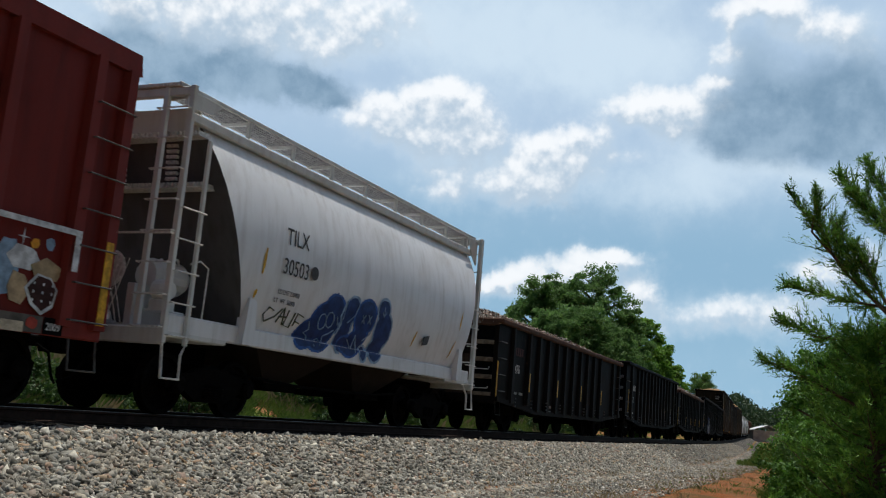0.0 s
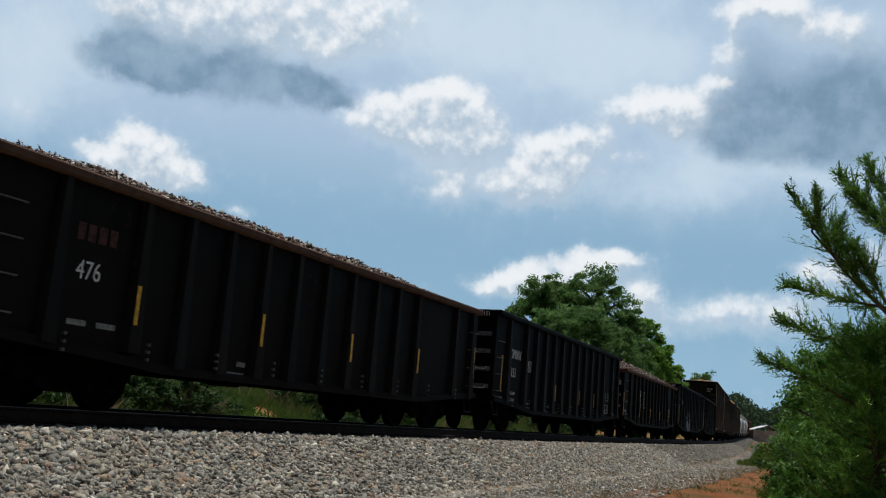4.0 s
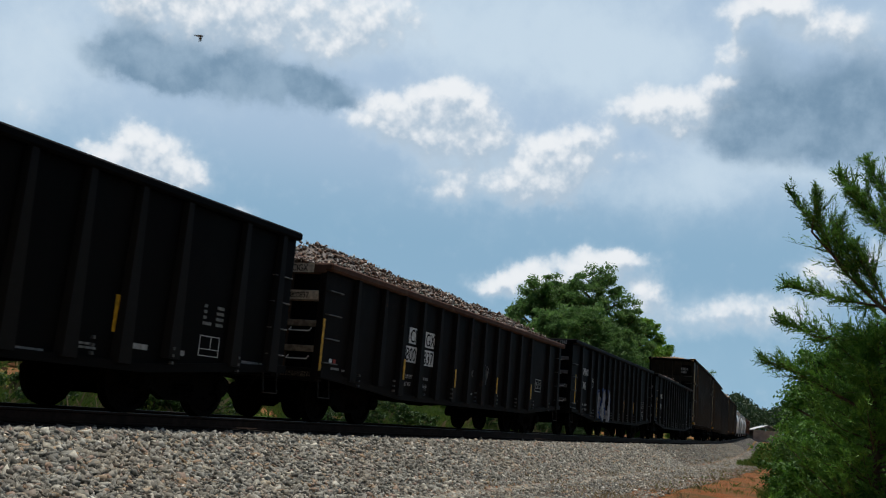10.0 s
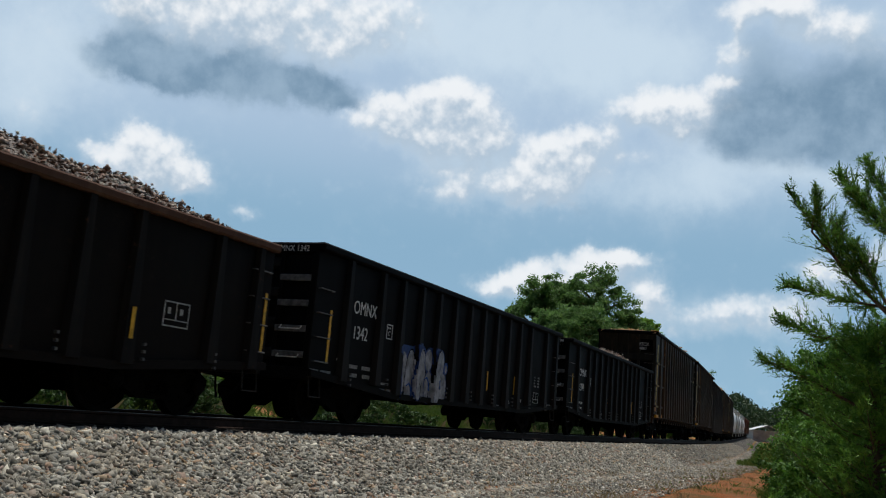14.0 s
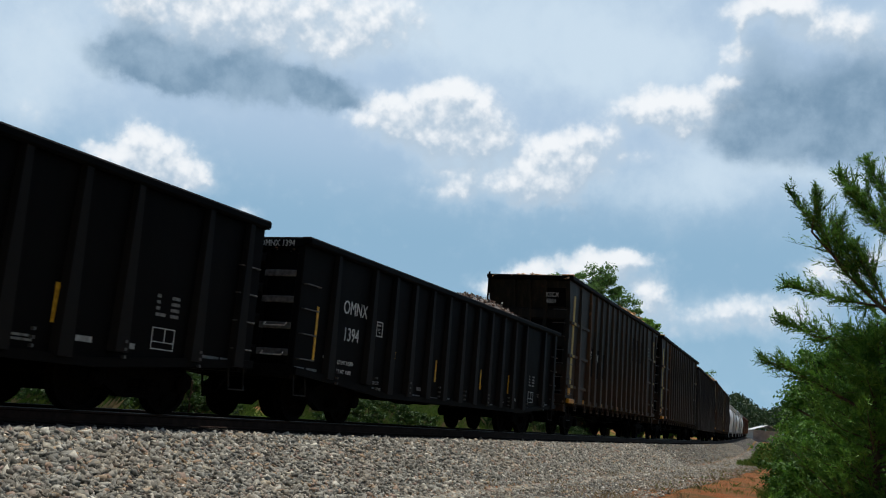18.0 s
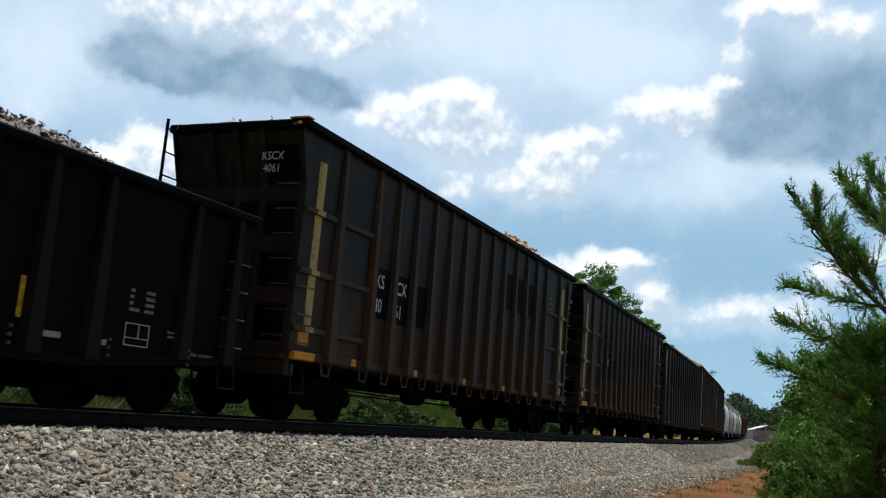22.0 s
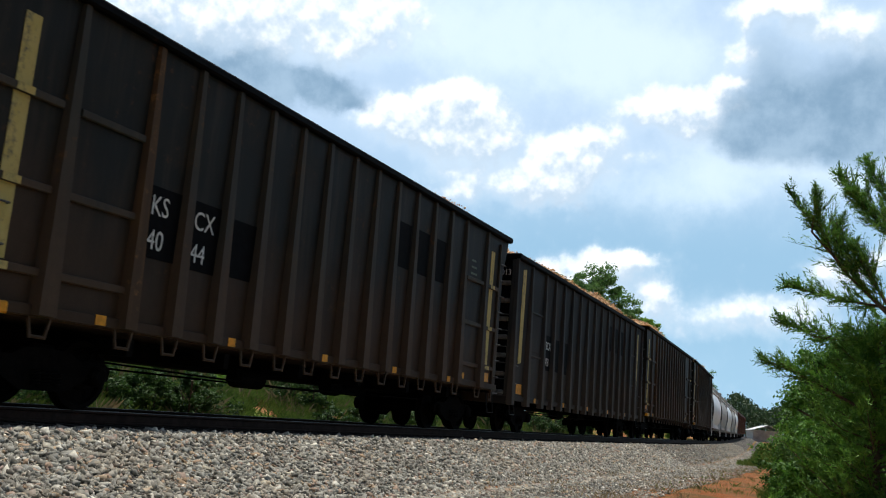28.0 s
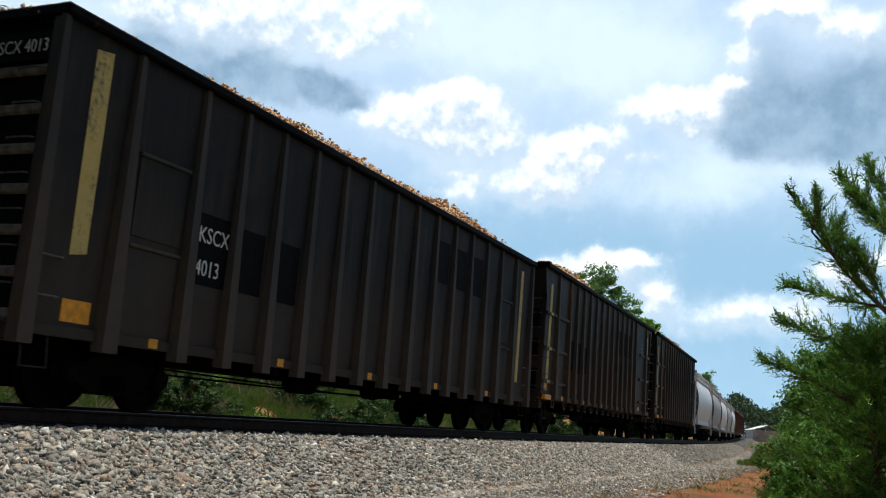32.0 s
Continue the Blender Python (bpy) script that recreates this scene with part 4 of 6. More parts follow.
def covered_hopper(label, L, H, body, stencil, seed, detail=True):
    """A rounded covered hopper with running boards, ladders, slope sheets and bays."""
    car = thing("covered_hopper", label, "hopper car", "cars of the freight train")
    h = L / 2
    eave, base = H - 0.50, 1.42
    rise = eave - base
    outline = [(1.28, base), (1.40, base + 0.11 * rise), (1.50, base + 0.27 * rise), (1.545, base + 0.45 * rise), (1.53, base + 0.58 * rise), (1.47, base + 0.71 * rise), (1.37, base + 0.83 * rise), (1.24, base + 0.93 * rise), (1.12, eave)]
    roof = [(0.85, eave + 0.10), (0.45, eave + 0.17)]
    loop = [(-y, z) for y, z in outline + roof] + [(y, z) for y, z in reversed(outline + roof)]
    reach = lambda z: 0.62 + (eave - min(z, eave)) * 0.36 + 0.10 * (min(z, eave) - eave) ** 2 * 0.3
    rings = []
    for k in range(13):
        f = -1 + 2 * k / 12
        # the trailing slope sheet stands steeper than the leading one
        rings.append([(f * (h - (reach(z) if f < 0 else 0.18 + 0.24 * (eave - min(z, eave)))), y, z) for y, z in loop])
    shell = part("body", Shape().loft(rings, False), body, car, "smooth rounded steel hopper body")
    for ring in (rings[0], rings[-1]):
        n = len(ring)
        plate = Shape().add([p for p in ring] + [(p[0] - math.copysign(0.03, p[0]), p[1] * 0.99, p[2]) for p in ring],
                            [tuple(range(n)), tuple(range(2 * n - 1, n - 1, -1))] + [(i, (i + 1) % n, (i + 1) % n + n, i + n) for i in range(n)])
        # end sheets painted darker than the body, in place of their shade
        part("slope_sheet", plate, SLOPESHADE, car, "sloping end sheet painted dark for the shade it stands in")
    shell.data.polygons.foreach_set("use_smooth", np.ones(len(shell.data.polygons), bool))
    shell.data.set_sharp_from_angle(angle=radians(40))
    for s in (-1, 1):
        part("roof_edge", Shape().box(-h + 0.25, h - 0.25, s * 1.12, s * 1.24, eave - 0.02, eave + 0.13, 0.02), FRAMEGREY, car)
        part("side_sill", Shape().box(-h + 0.15, h - 0.15, s * 1.22, s * 1.36, 1.16, 1.44, 0.02), body, car)
        frame_ = Shape()
        for a, b_ in ((s * 1.20, s * 1.16), (s * 0.62, s * 0.58)):
            frame_.box(-h - 0.05, h + 0.05, a, b_, H - 0.07, H, 0.008)
        part("running_board_edge", frame_, FRAMEGREY, car)
        grate = Shape()
        n = int(L / 0.055) if detail else int(L / 0.25)
        for k in range(n):
            x = -h + (k + 0.5) * L / n
            grate.box(x - 0.008, x + 0.008, s * 0.60, s * 1.18, H - 0.045, H - 0.012)
        for k in range(7):
            y = s * (0.66 + k * 0.08)
            grate.box(-h, h, y - 0.008, y + 0.008, H - 0.05, H - 0.02)
        part("running_board", grate, GRATE, car, "open steel grating walkway")
        for k in range(9):
            x = -h + 0.4 + k * (L - 0.8) / 8
            part("board_bracket", Shape().box(x - 0.03, x + 0.03, s * 1.13, s * 1.18, eave + 0.08, H - 0.06).box(x - 0.03, x + 0.03, s * 0.60, s * 1.16, H - 0.12, H - 0.07), FRAMEGREY, car)
        for e in (-1, 1):
            x = e * (h - (1.02 if e > 0 else 1.95))
            part("jacking_pad", Shape().prism([(x - 0.16, 1.16), (x + 0.16, 1.16), (x + 0.11, 1.86), (x + 0.03, 1.90), (x - 0.09, 1.90)], s * 1.30, s * 1.48), body, car)
    for e in (-1, 1):
        x = e * h
        part("end_platform", Shape().box(x - e * 0.02, x - e * 1.55, -1.36, 1.36, 1.10, 1.20, 0.02), FRAMEGREY, car)
        part("end_beam", Shape().box(x + e * 0.02, x - e * 0.10, -1.40, 1.40, 0.98, 1.22, 0.02), FRAMEGREY, car)
        part("stub_sill", Shape().box(x - e * 0.1, x - e * 2.4, -0.34, 0.34, 0.72, 1.10, 0.02), TRUCK, car)
        part("slope_web", Shape().prism([(x - e * 0.75, 1.2), (x - e * 2.2, 1.2), (x - e * 1.8, 2.6), (x - e * 1.5, 2.6)], -0.03, 0.03), body, car)
        part("end_walkway", Shape().box(x + e * 0.05, x - e * 0.45, -1.2, 1.2, H - 0.06, H - 0.015), GREYIRON, car)
        part("end_header", Shape().box(x - e * 0.0, x - e * 0.08, -1.42, 1.42, H - 0.20, H - 0.07, 0.01), FRAMEGREY, car)
        for y in (-1.40, -0.92, 0.92, 1.40):
            part("ladder_post", Shape().box(x + e * 0.02, x - e * (0.12 if e > 0 else 0.06), y - 0.045, y + 0.045, 1.0, H - 0.06, 0.01), FRAMEGREY, car)
        for s in (-1, 1):
            part("end_gusset", Shape().prism([(x - e * 0.04, H - 0.12), (x - e * 0.04, H - 0.72), (x - e * 0.40, H - 0.46), (x - e * 0.55, H - 0.12)] if e > 0 else [(x - e * 0.04, H - 0.12), (x - e * 0.85, H - 0.12), (x - e * 0.62, H - 0.32), (x - e * 0.04, H - 0.36)], s * 1.25, s * 1.29), FRAMEGREY, car, "triangular end gusset plate")
            if e < 0:
                part("corner_stile", Shape().box(x - e * 0.50, x - e * 0.57, s * 1.42, s * 1.36, 1.0, H - 0.75, 0.01), FRAMEGREY, car, "rust-streaked ladder stile")
            if not detail and s > 0:
                continue
            for k in range(8):
                z = 1.22 + k * 0.455
                part("end_rung", Shape().tube([(x + e * 0.03, s * 1.42, z), (x + e * 0.10, s * 1.42, z), (x + e * 0.10, s * 0.86, z), (x + e * 0.03, s * 0.86, z)], 0.014, 5), GREYIRON, car)
                if k < 5:
                    part("side_rung", Shape().tube([(x - e * 0.02, s * 1.43, z - 0.1), (x - e * 0.02, s * 1.49, z - 0.1), (x - e * 0.53, s * 1.49, z - 0.1), (x - e * 0.53, s * 1.42, z - 0.1)], 0.013, 5), GREYIRON, car)
            part("sill_step", Shape().tube([(x - e * 0.02, s * 1.40, 1.12), (x - e * 0.02, s * 1.46, 0.52), (x - e * 0.40, s * 1.46, 0.52), (x - e * 0.40, s * 1.45, 0.86), (x - e * 0.58, s * 1.40, 1.10)], 0.024, 6), GREYIRON, car)
        build_truck(car, e * (h - 1.72))
        c = Shape().box(e * (h - 0.25), e * (h + 0.30), -0.07, 0.07, 0.80, 0.95, 0.02).box(e * (h + 0.28), e * (h + 0.52), -0.17, 0.12, 0.74, 1.02, 0.04)
        part("coupler", c, TRUCK, car, "rusty knuckle coupler")
        part("air_hose", Shape().tube([(e * (h + 0.02), -0.3, 0.85), (e * (h + 0.2), -0.32, 0.72), (e * (h + 0.35), -0.2, 0.42), (e * (h + 0.5), -0.1, 0.35)], 0.022), TRUCK, car)
    x = -h
    part("brake_reservoir", Shape().turned([(0.0, -0.40), (0.20, -0.38), (0.26, -0.28), (0.26, 0.28), (0.20, 0.38), (0.0, 0.40)], (x + 0.75, -0.65, 2.02), 16, "x"), FRAMEGREY, car, "grey brake air reservoir")
    part("brake_stand", Shape().box(x + 0.10, x + 0.22, -0.72, -0.58, 1.2, 1.85, 0.01).box(x + 0.45, x + 1.0, -0.95, -0.35, 1.2, 1.52, 0.02), FRAMEGREY, car)
    part("brake_wheel", Shape().turned([(0.25, -0.015), (0.275, 0.0), (0.25, 0.015), (0.235, 0.0)], (x + 0.08, -0.25, 2.05), 20, "x"), GREYIRON, car)
    part("hand_rail", Shape().tube([(x + 0.95, -1.30, 1.2), (x + 0.95, -1.32, 2.2), (x + 0.75, -1.32, 2.28), (x + 0.55, -1.3, 2.2)], 0.014, 5), GREYIRON, car)
    if detail:
        # crossover steps with serrated treads, a pale tread strip up the slope sheet, and the lattice guard by the hand brake
        for z, d in ((H - 0.62, 0.50), (H - 1.36, 0.72)):
            tread = Shape().box(x + d - 0.02, x + d + 0.26, -1.22, 1.22, z - 0.05, z - 0.03)
            for k in range(34):
                tread.box(x + d - 0.03, x + d + 0.26, -1.20 + k * 0.072, -1.172 + k * 0.072, z - 0.03, z + 0.035)
            part("crossover_step", tread, GREYIRON, car, "serrated steel crossover step")
        part("head_panel", Shape().box(x + 0.50, x + 0.53, -1.16, 1.16, H - 0.58, H - 0.22), FRAMEGREY, car, "grey upper end panel")
        for y in (-0.62, 0.40):
            strip = Shape()
            for k in range(7):
                strip.box(x + 0.70 + k * 0.01, x + 0.76 + k * 0.01, y, y + 0.20, H - 0.76 - k * 0.085, H - 0.71 - k * 0.085)
            part("tread_strip", strip, GREYIRON, car, "pale slatted tread strip")
        guard = Shape()
        for k in range(9):
            guard.tube([(x + 0.03, -0.62 + k * 0.09, 1.22), (x + 0.03, -0.62 + k * 0.09 + 0.34, 2.20)], 0.009, 4)
            guard.tube([(x + 0.035, -0.28 + k * 0.09, 1.22), (x + 0.035, -0.28 + k * 0.09 - 0.34, 2.20)], 0.009, 4)
        part("lattice_guard", guard, GREYIRON, car, "crossed-bar steel guard")
        part("platform_rail", Shape().tube([(x - 0.02, -1.40, 2.55), (x - 0.10, -1.42, 2.55), (x - 0.10, 0.6, 2.55), (x - 0.02, 0.6, 2.55)], 0.018, 5), GREYIRON, car)
        part("brake_valve", Shape().turned([(0.0, -0.16), (0.12, -0.15), (0.16, -0.06), (0.16, 0.10), (0.08, 0.18), (0.0, 0.19)], (x + 0.36, -1.02, 1.78), 14, "y").box(x + 0.26, x + 0.50, -1.16, -0.86, 1.46, 1.64, 0.02), FRAMEGREY, car, "grimy grey brake valve")
        part("brake_pipe", Shape().tube([(x + 0.36, -1.0, 1.95), (x + 0.40, -1.02, 2.25), (x + 0.80, -0.85, 2.30), (x + 1.1, -0.65, 2.1)], 0.020, 5).tube([(x + 0.28, -1.15, 1.5), (x + 0.16, -1.25, 1.35), (x + 0.2, -1.28, 1.15)], 0.016, 5), FRAMEGREY, car)
    for k in range(2 if L < 13 else 3):
        n = 2 if L < 13 else 3
        xm = (-0.5 * (n - 1) + k) * (L - 5.0) / n
        w = (L - 5.2) / n / 2 + 0.1
        bay = [[(xm - w, -1.2, 1.42), (xm + w, -1.2, 1.42), (xm + w, 1.2, 1.42), (xm - w, 1.2, 1.42)], [(xm - 0.35, -0.6, 0.62), (xm + 0.35, -0.6, 0.62), (xm + 0.35, 0.6, 0.62), (xm - 0.35, 0.6, 0.62)]]
        part("hopper_bay", Shape().loft(bay), BAY, car, "brown-stained discharge bay, darkened for the shade under the car")
        part("outlet_gate", Shape().box(xm - 0.5, xm + 0.5, -0.75, 0.75, 0.50, 0.63, 0.02), TRUCK, car)
        part("roof_hatch", Shape().turned([(0.0, -0.06), (0.42, -0.06), (0.42, 0.03), (0.3, 0.08), (0.0, 0.09)], (xm, 0.0, eave + 0.22), 18, "z"), FRAMEGREY, car)
    part("train_pipe", Shape().tube([(-h + 0.4, -0.55, 0.86), (-1.4, -0.95, 0.62), (1.4, -0.95, 0.62), (h - 0.4, -0.55, 0.86)], 0.028), TRUCK, car)
    for text, size, u, z, y, lean, mat in stencil:
        t = lettering("lettering", text, size, u - h, 0, 0, car, mat)
        t.data.transform(pose(0, y, z, lean, 0, 0))
    return car


def box_car(label, L, H, body, trim, graffiti):
    """An outside-braced box car."""
    car = thing("box_car", label, "box car", "cars of the freight train")
    h = L / 2
    for s in (-1, 1):
        y = s * 1.42
        part("side_sheet", Shape().box(-h, h, y - 0.015, y + 0.015, 1.05, H - 0.30), body, car)
        part("side_sill", Shape().box(-h, h, y - 0.04, y + 0.04, 0.88, 1.10, 0.02), trim, car)
        part("roof_edge", Shape().prism([(-h - 0.03, H - 0.34), (h + 0.03, H - 0.34), (h - 0.02, H - 0.06), (-h + 0.02, H - 0.06)], y - 0.09, y + 0.06), trim, car)
        n = int(L / 1.23)
        for u in [-h + 0.12, h - 0.12] + [h - 0.68 - 1.23 * k for k in range(n)]:
            part("side_post", hat(Shape(), u, 1.02, H - 0.32, y + s * 0.015, 0.26, 0.2, 0.10, 0.10, s), trim, car)
        if s < 0:
            for e in (-1, 1):
                for k in range(7):
                    part("side_grab_iron", grab(Shape(), e * (h - 0.05) - (0.62 if e > 0 else 0), e * (h - 0.05) + (0 if e > 0 else 0.62), 1.1 + k * 0.46, y - 0.09, 0.012), IRON, car)
    for e in (-1, 1):
        x = e * h
        part("end_sheet", Shape().box(x - e * 0.04, x, -1.40, 1.40, 0.95, H - 0.12), body, car)
        for k in range(6):
            z = 1.2 + k * (H - 1.9) / 5
            part("end_rib", Shape().prism([(x, z), (x + e * 0.09, z + 0.10), (x + e * 0.09, z + 0.2), (x, z + 0.3)], -1.3, 1.3), body, car)
        part("corner_strip", Shape().box(x - e * 0.20, x - e * 0.08, -1.549, -1.541, 1.08, 2.15), YELLOW, car, "yellow reflective strip")
        part("sill_step", Shape().tube([(x - e * 0.05, -1.42, 0.95), (x - e * 0.05, -1.48, 0.5), (x - e * 0.5, -1.48, 0.5), (x - e * 0.5, -1.42, 0.95)], 0.018, 5), IRON, car)
    part("roof", Shape().loft([[(x, -1.44, H - 0.30), (x, -1.40, H - 0.10), (x, 0.0, H), (x, 1.40, H - 0.10), (x, 1.44, H - 0.30)] for x in (-h, h)]), trim, car)
    part("floor", Shape().box(-h, h, -1.40, 1.40, 0.95, 1.06), body, car)
    build_gear(car, L, 0.9, TRUCK, 1.75)
    if graffiti:
        y = -1.44
        U = lambda u: u - h
        part("graffiti_border", Shape().box(U(9.4), U(14.95), y - 0.135, y - 0.128, 2.12, 2.19).box(U(14.86), U(14.95), y - 0.135, y - 0.128, 1.68, 2.19), WHITESPRAY, car, "sprayed white border")

        def blob(cu, cz, w, t, mat, tint, lift, n=12, turn=0.0, rough=0.12):
            ring = [(U(cu) + w * (1 + rough * math.sin(3 * i + cu * 9)) * math.cos(TAU * i / n + turn), cz + t * (1 + rough * math.sin(2 * i + cz * 7)) * math.sin(TAU * i / n + turn)) for i in range(n)]
            part("graffiti", Shape().prism(ring, y - lift - 0.003, y - lift), mat, car, "sprayed " + tint + " shape")

        for shift in (0.0, -1.35, -2.7):
            blob(14.02 + shift, 1.60, 0.17, 0.36, SKYSPRAY, "light blue", 0.004)
            blob(14.24 + shift, 1.74, 0.22, 0.15, WHITESPRAY, "pale blue-white", 0.008)
            blob(14.22 + shift, 1.38, 0.17, 0.20, TANSPRAY, "tan", 0.012, 6)
            blob(14.60 + shift, 1.64, 0.28, 0.14, TANSPRAY, "tan", 0.014, 5, 0.4)
            blob(14.58 + shift, 1.36, 0.25, 0.24, WHITESPRAY, "white outlined", 0.018, 7, 0.3)
            blob(14.58 + shift, 1.37, 0.21, 0.20, REDBLACK, "dark maroon", 0.022, 7, 0.3)
            for k in range(9):
                blob(14.44 + shift + 0.135 * (k % 3), 1.27 + 0.10 * (k // 3), 0.014, 0.020, WHITESPRAY, "white", 0.026, 6)
            blob(14.38 + shift, 1.93, 0.07, 0.07, AMBER, "orange", 0.008, 6)
            blob(14.60 + shift, 1.96, 0.07, 0.09, SKYSPRAY, "light blue", 0.008, 7)
            for w, t in ((0.09, 0.012), (0.012, 0.11)):
                blob(14.20 + shift, 1.98, w, t, WHITESPRAY, "white", 0.010, 4, 0, 0)
        part("sill_patch", Shape().box(U(11.6), U(14.62), y - 0.052, y - 0.045, 0.89, 1.09), DUSTPATCH, car, "grey-brown painted patch")
        blob(14.46, 1.00, 0.09, 0.07, REDMARK, "red", 0.056)
        part("date_panel", Shape().box(U(14.64), U(14.93), y - 0.052, y - 0.045, 0.89, 1.09), PATCHSHADE, car, "black painted panel")
        lettering("graffiti_date", "2009", 0.13, h - 0.93, 0.94, y - 0.055, car, WHITESPRAY)
        part("paint_patch", Shape().box(U(14.02), U(14.34), y - 0.060, y - 0.053, 0.88, 1.0), TANPLATE, car, "pale cardboard-coloured patch")
    return car


# ---- the train ----
TRAIN = []     # car, its load or None, its length, and where its leading end stands at the start


def couple(car, load, L, lead):
    TRAIN.append((car, load, L, lead))


couple(box_car("oxide-red outside-braced box car with sprayed graffiti", 15.6, 4.78, RED, REDTRIM, True), None, 15.6, -6.32)

L = 11.47
hopper = covered_hopper("light grey rounded covered hopper car with blue graffiti", L, 4.82, HOPPER,
                        [("TILX", 0.40, 2.60, 2.92, -1.553, -3, DARKLETTER), ("30503", 0.38, 2.56, 2.42, -1.552, 3, DARKLETTER), ("LD LMT 230000", 0.115, 2.56, 2.08, -1.505, 8, DARKLETTER), ("LT  WT  56000", 0.115, 2.52, 1.93, -1.468, 10, DARKLETTER)], 3)
y = -1.56
part("stencil_dot", Shape().turned([(0.0, -0.003), (0.12, -0.003), (0.12, 0.003), (0.0, 0.003)], (3.55 - L / 2, y, 2.57), 16), DARKLETTER, hopper)
part("vent_plate", Shape().prism([(8.25 - L / 2, 1.78), (8.50 - L / 2, 1.82), (8.60 - L / 2, 2.02), (8.35 - L / 2, 1.98)], -1.50, -1.475), DARKLETTER, hopper)


def hull_y(z):
    """Half-width of the grey hopper's side at height z."""
    return float(np.interp(z, [1.16, 1.43, 1.45, 1.74, 2.20, 2.73, 3.10, 3.50, 3.83], [1.365, 1.365, 1.295, 1.405, 1.505, 1.55, 1.535, 1.475, 1.375]))


def sprayed(name, lobes, lift, mat, label):
    """Spray paint that follows the hopper's side: a union of rounded lobes (distance from the leading end, height, half-width, half-height, lean)."""
    us = np.arange(1.5, 11.0, 0.022)
    zs = np.arange(1.18, 3.2, 0.022)
    U, Z = np.meshgrid(us, zs, indexing="ij")
    inside = np.zeros(U.shape, bool)
    for u, z, w, t, k in lobes:
        inside |= np.abs((U - u - k * (Z - z)) / w) ** 2.2 + np.abs((Z - z) / t) ** 2.2 < 1
    hull = np.array([hull_y(z) for z in zs])
    V = np.stack([U - L / 2, -np.broadcast_to(hull, U.shape) - lift, Z], -1).reshape(-1, 3)
    n = len(zs)
    full = inside[:-1, :-1] & inside[1:, 1:] & inside[1:, :-1] & inside[:-1, 1:]
    f = np.array([(i * n + j, (i + 1) * n + j, (i + 1) * n + j + 1, i * n + j + 1) for i, j in zip(*np.nonzero(full))])
    used, inv = np.unique(f, return_inverse=True)
    return part(name, big_mesh(name, V[used], inv.reshape(-1, 4), mat), mat, hopper, label)


def stroke(line, r_, mat, label):
    part("graffiti_line", Shape().tube([(p - L / 2, -hull_y(q) - 0.012, q) for p, q in line], r_, 4), mat, hopper, label)


letters = (((3.80, 1.55, 0.34, 0.26, 0.5), (4.22, 1.72, 0.46, 0.44, 0.2), (4.48, 1.96, 0.36, 0.36, 0.0)),
           ((5.06, 2.10, 0.26, 0.28, 0.3), (4.98, 1.66, 0.20, 0.34, 0.2)),
           ((5.66, 2.06, 0.38, 0.33, 0.1), (5.48, 1.56, 0.34, 0.28, 0.6), (5.20, 1.48, 0.28, 0.16, 0.0)),
           ((6.34, 2.28, 0.24, 0.22, 0.0), (6.46, 1.88, 0.34, 0.36, 0.0), (6.38, 1.52, 0.28, 0.26, 0.2), (5.88, 1.38, 0.13, 0.14, 0)))
grow = lambda lobes, m: [(u, z, w + m, t + m, k) for u, z, w, t, k in lobes]
for k, lobes in enumerate(letters):
    sprayed("graffiti_outline", grow(lobes, 0.05), 0.003 + 0.002 * k, SKYSPRAY if k % 2 else BLUEPAINT, "pale blue sprayed outline")
    sprayed("graffiti", lobes, 0.004 + 0.002 * k, DEEPBLUE, "dark blue sprayed bubble letter")
ringline = lambda cu, cz, r_, n=9: [(cu + r_ * math.cos(TAU * i / n), cz + r_ * 1.1 * math.sin(TAU * i / n)) for i in range(n + 1)]
for line in (ringline(4.16, 1.80, 0.13), ringline(4.40, 1.86, 0.13), [(3.75, 1.75), (3.82, 1.62), (3.70, 1.55), (3.84, 1.50), (3.74, 1.42)], [(4.0, 1.44), (4.06, 1.34), (4.12, 1.46), (4.2, 1.5), (4.24, 1.38), (4.34, 1.56), (4.5, 1.62), (4.62, 1.70)],
             [(4.86, 2.28), (4.84, 1.95), (4.66, 1.60)], [(5.30, 2.25), (5.24, 2.05), (5.02, 1.88)], [(5.52, 2.10), (5.64, 1.94)], [(5.64, 2.10), (5.53, 1.94)], [(5.76, 2.12), (5.88, 1.96)], [(5.88, 2.12), (5.78, 1.96)],
             [(5.20, 1.60), (5.34, 1.42), (5.46, 1.70), (5.54, 1.58), (5.56, 1.36)], [(6.06, 2.0), (5.98, 1.78), (5.78, 1.62)], [(6.34, 2.36), (6.36, 2.16)], [(6.27, 2.24), (6.36, 2.16), (6.44, 2.26)], [(4.62, 1.95), (4.70, 1.80), (4.78, 1.88)]):
    stroke(line, 0.012, SKYSPRAY, "pale blue sprayed line")
for line in ([(2.62, 1.80), (2.48, 1.84), (2.36, 1.70), (2.46, 1.60), (2.68, 1.70), (2.86, 1.86)], [(2.78, 1.62), (2.92, 1.88), (2.98, 1.60)], [(2.80, 1.72), (3.04, 1.74)], [(3.06, 1.86), (3.02, 1.60), (3.20, 1.58), (3.26, 1.84)], [(3.30, 1.62), (3.34, 1.84), (3.54, 1.80)], [(3.32, 1.70), (3.46, 1.68)]):
    stroke(line, 0.013, SCRAWL, "dark green marker scrawl")
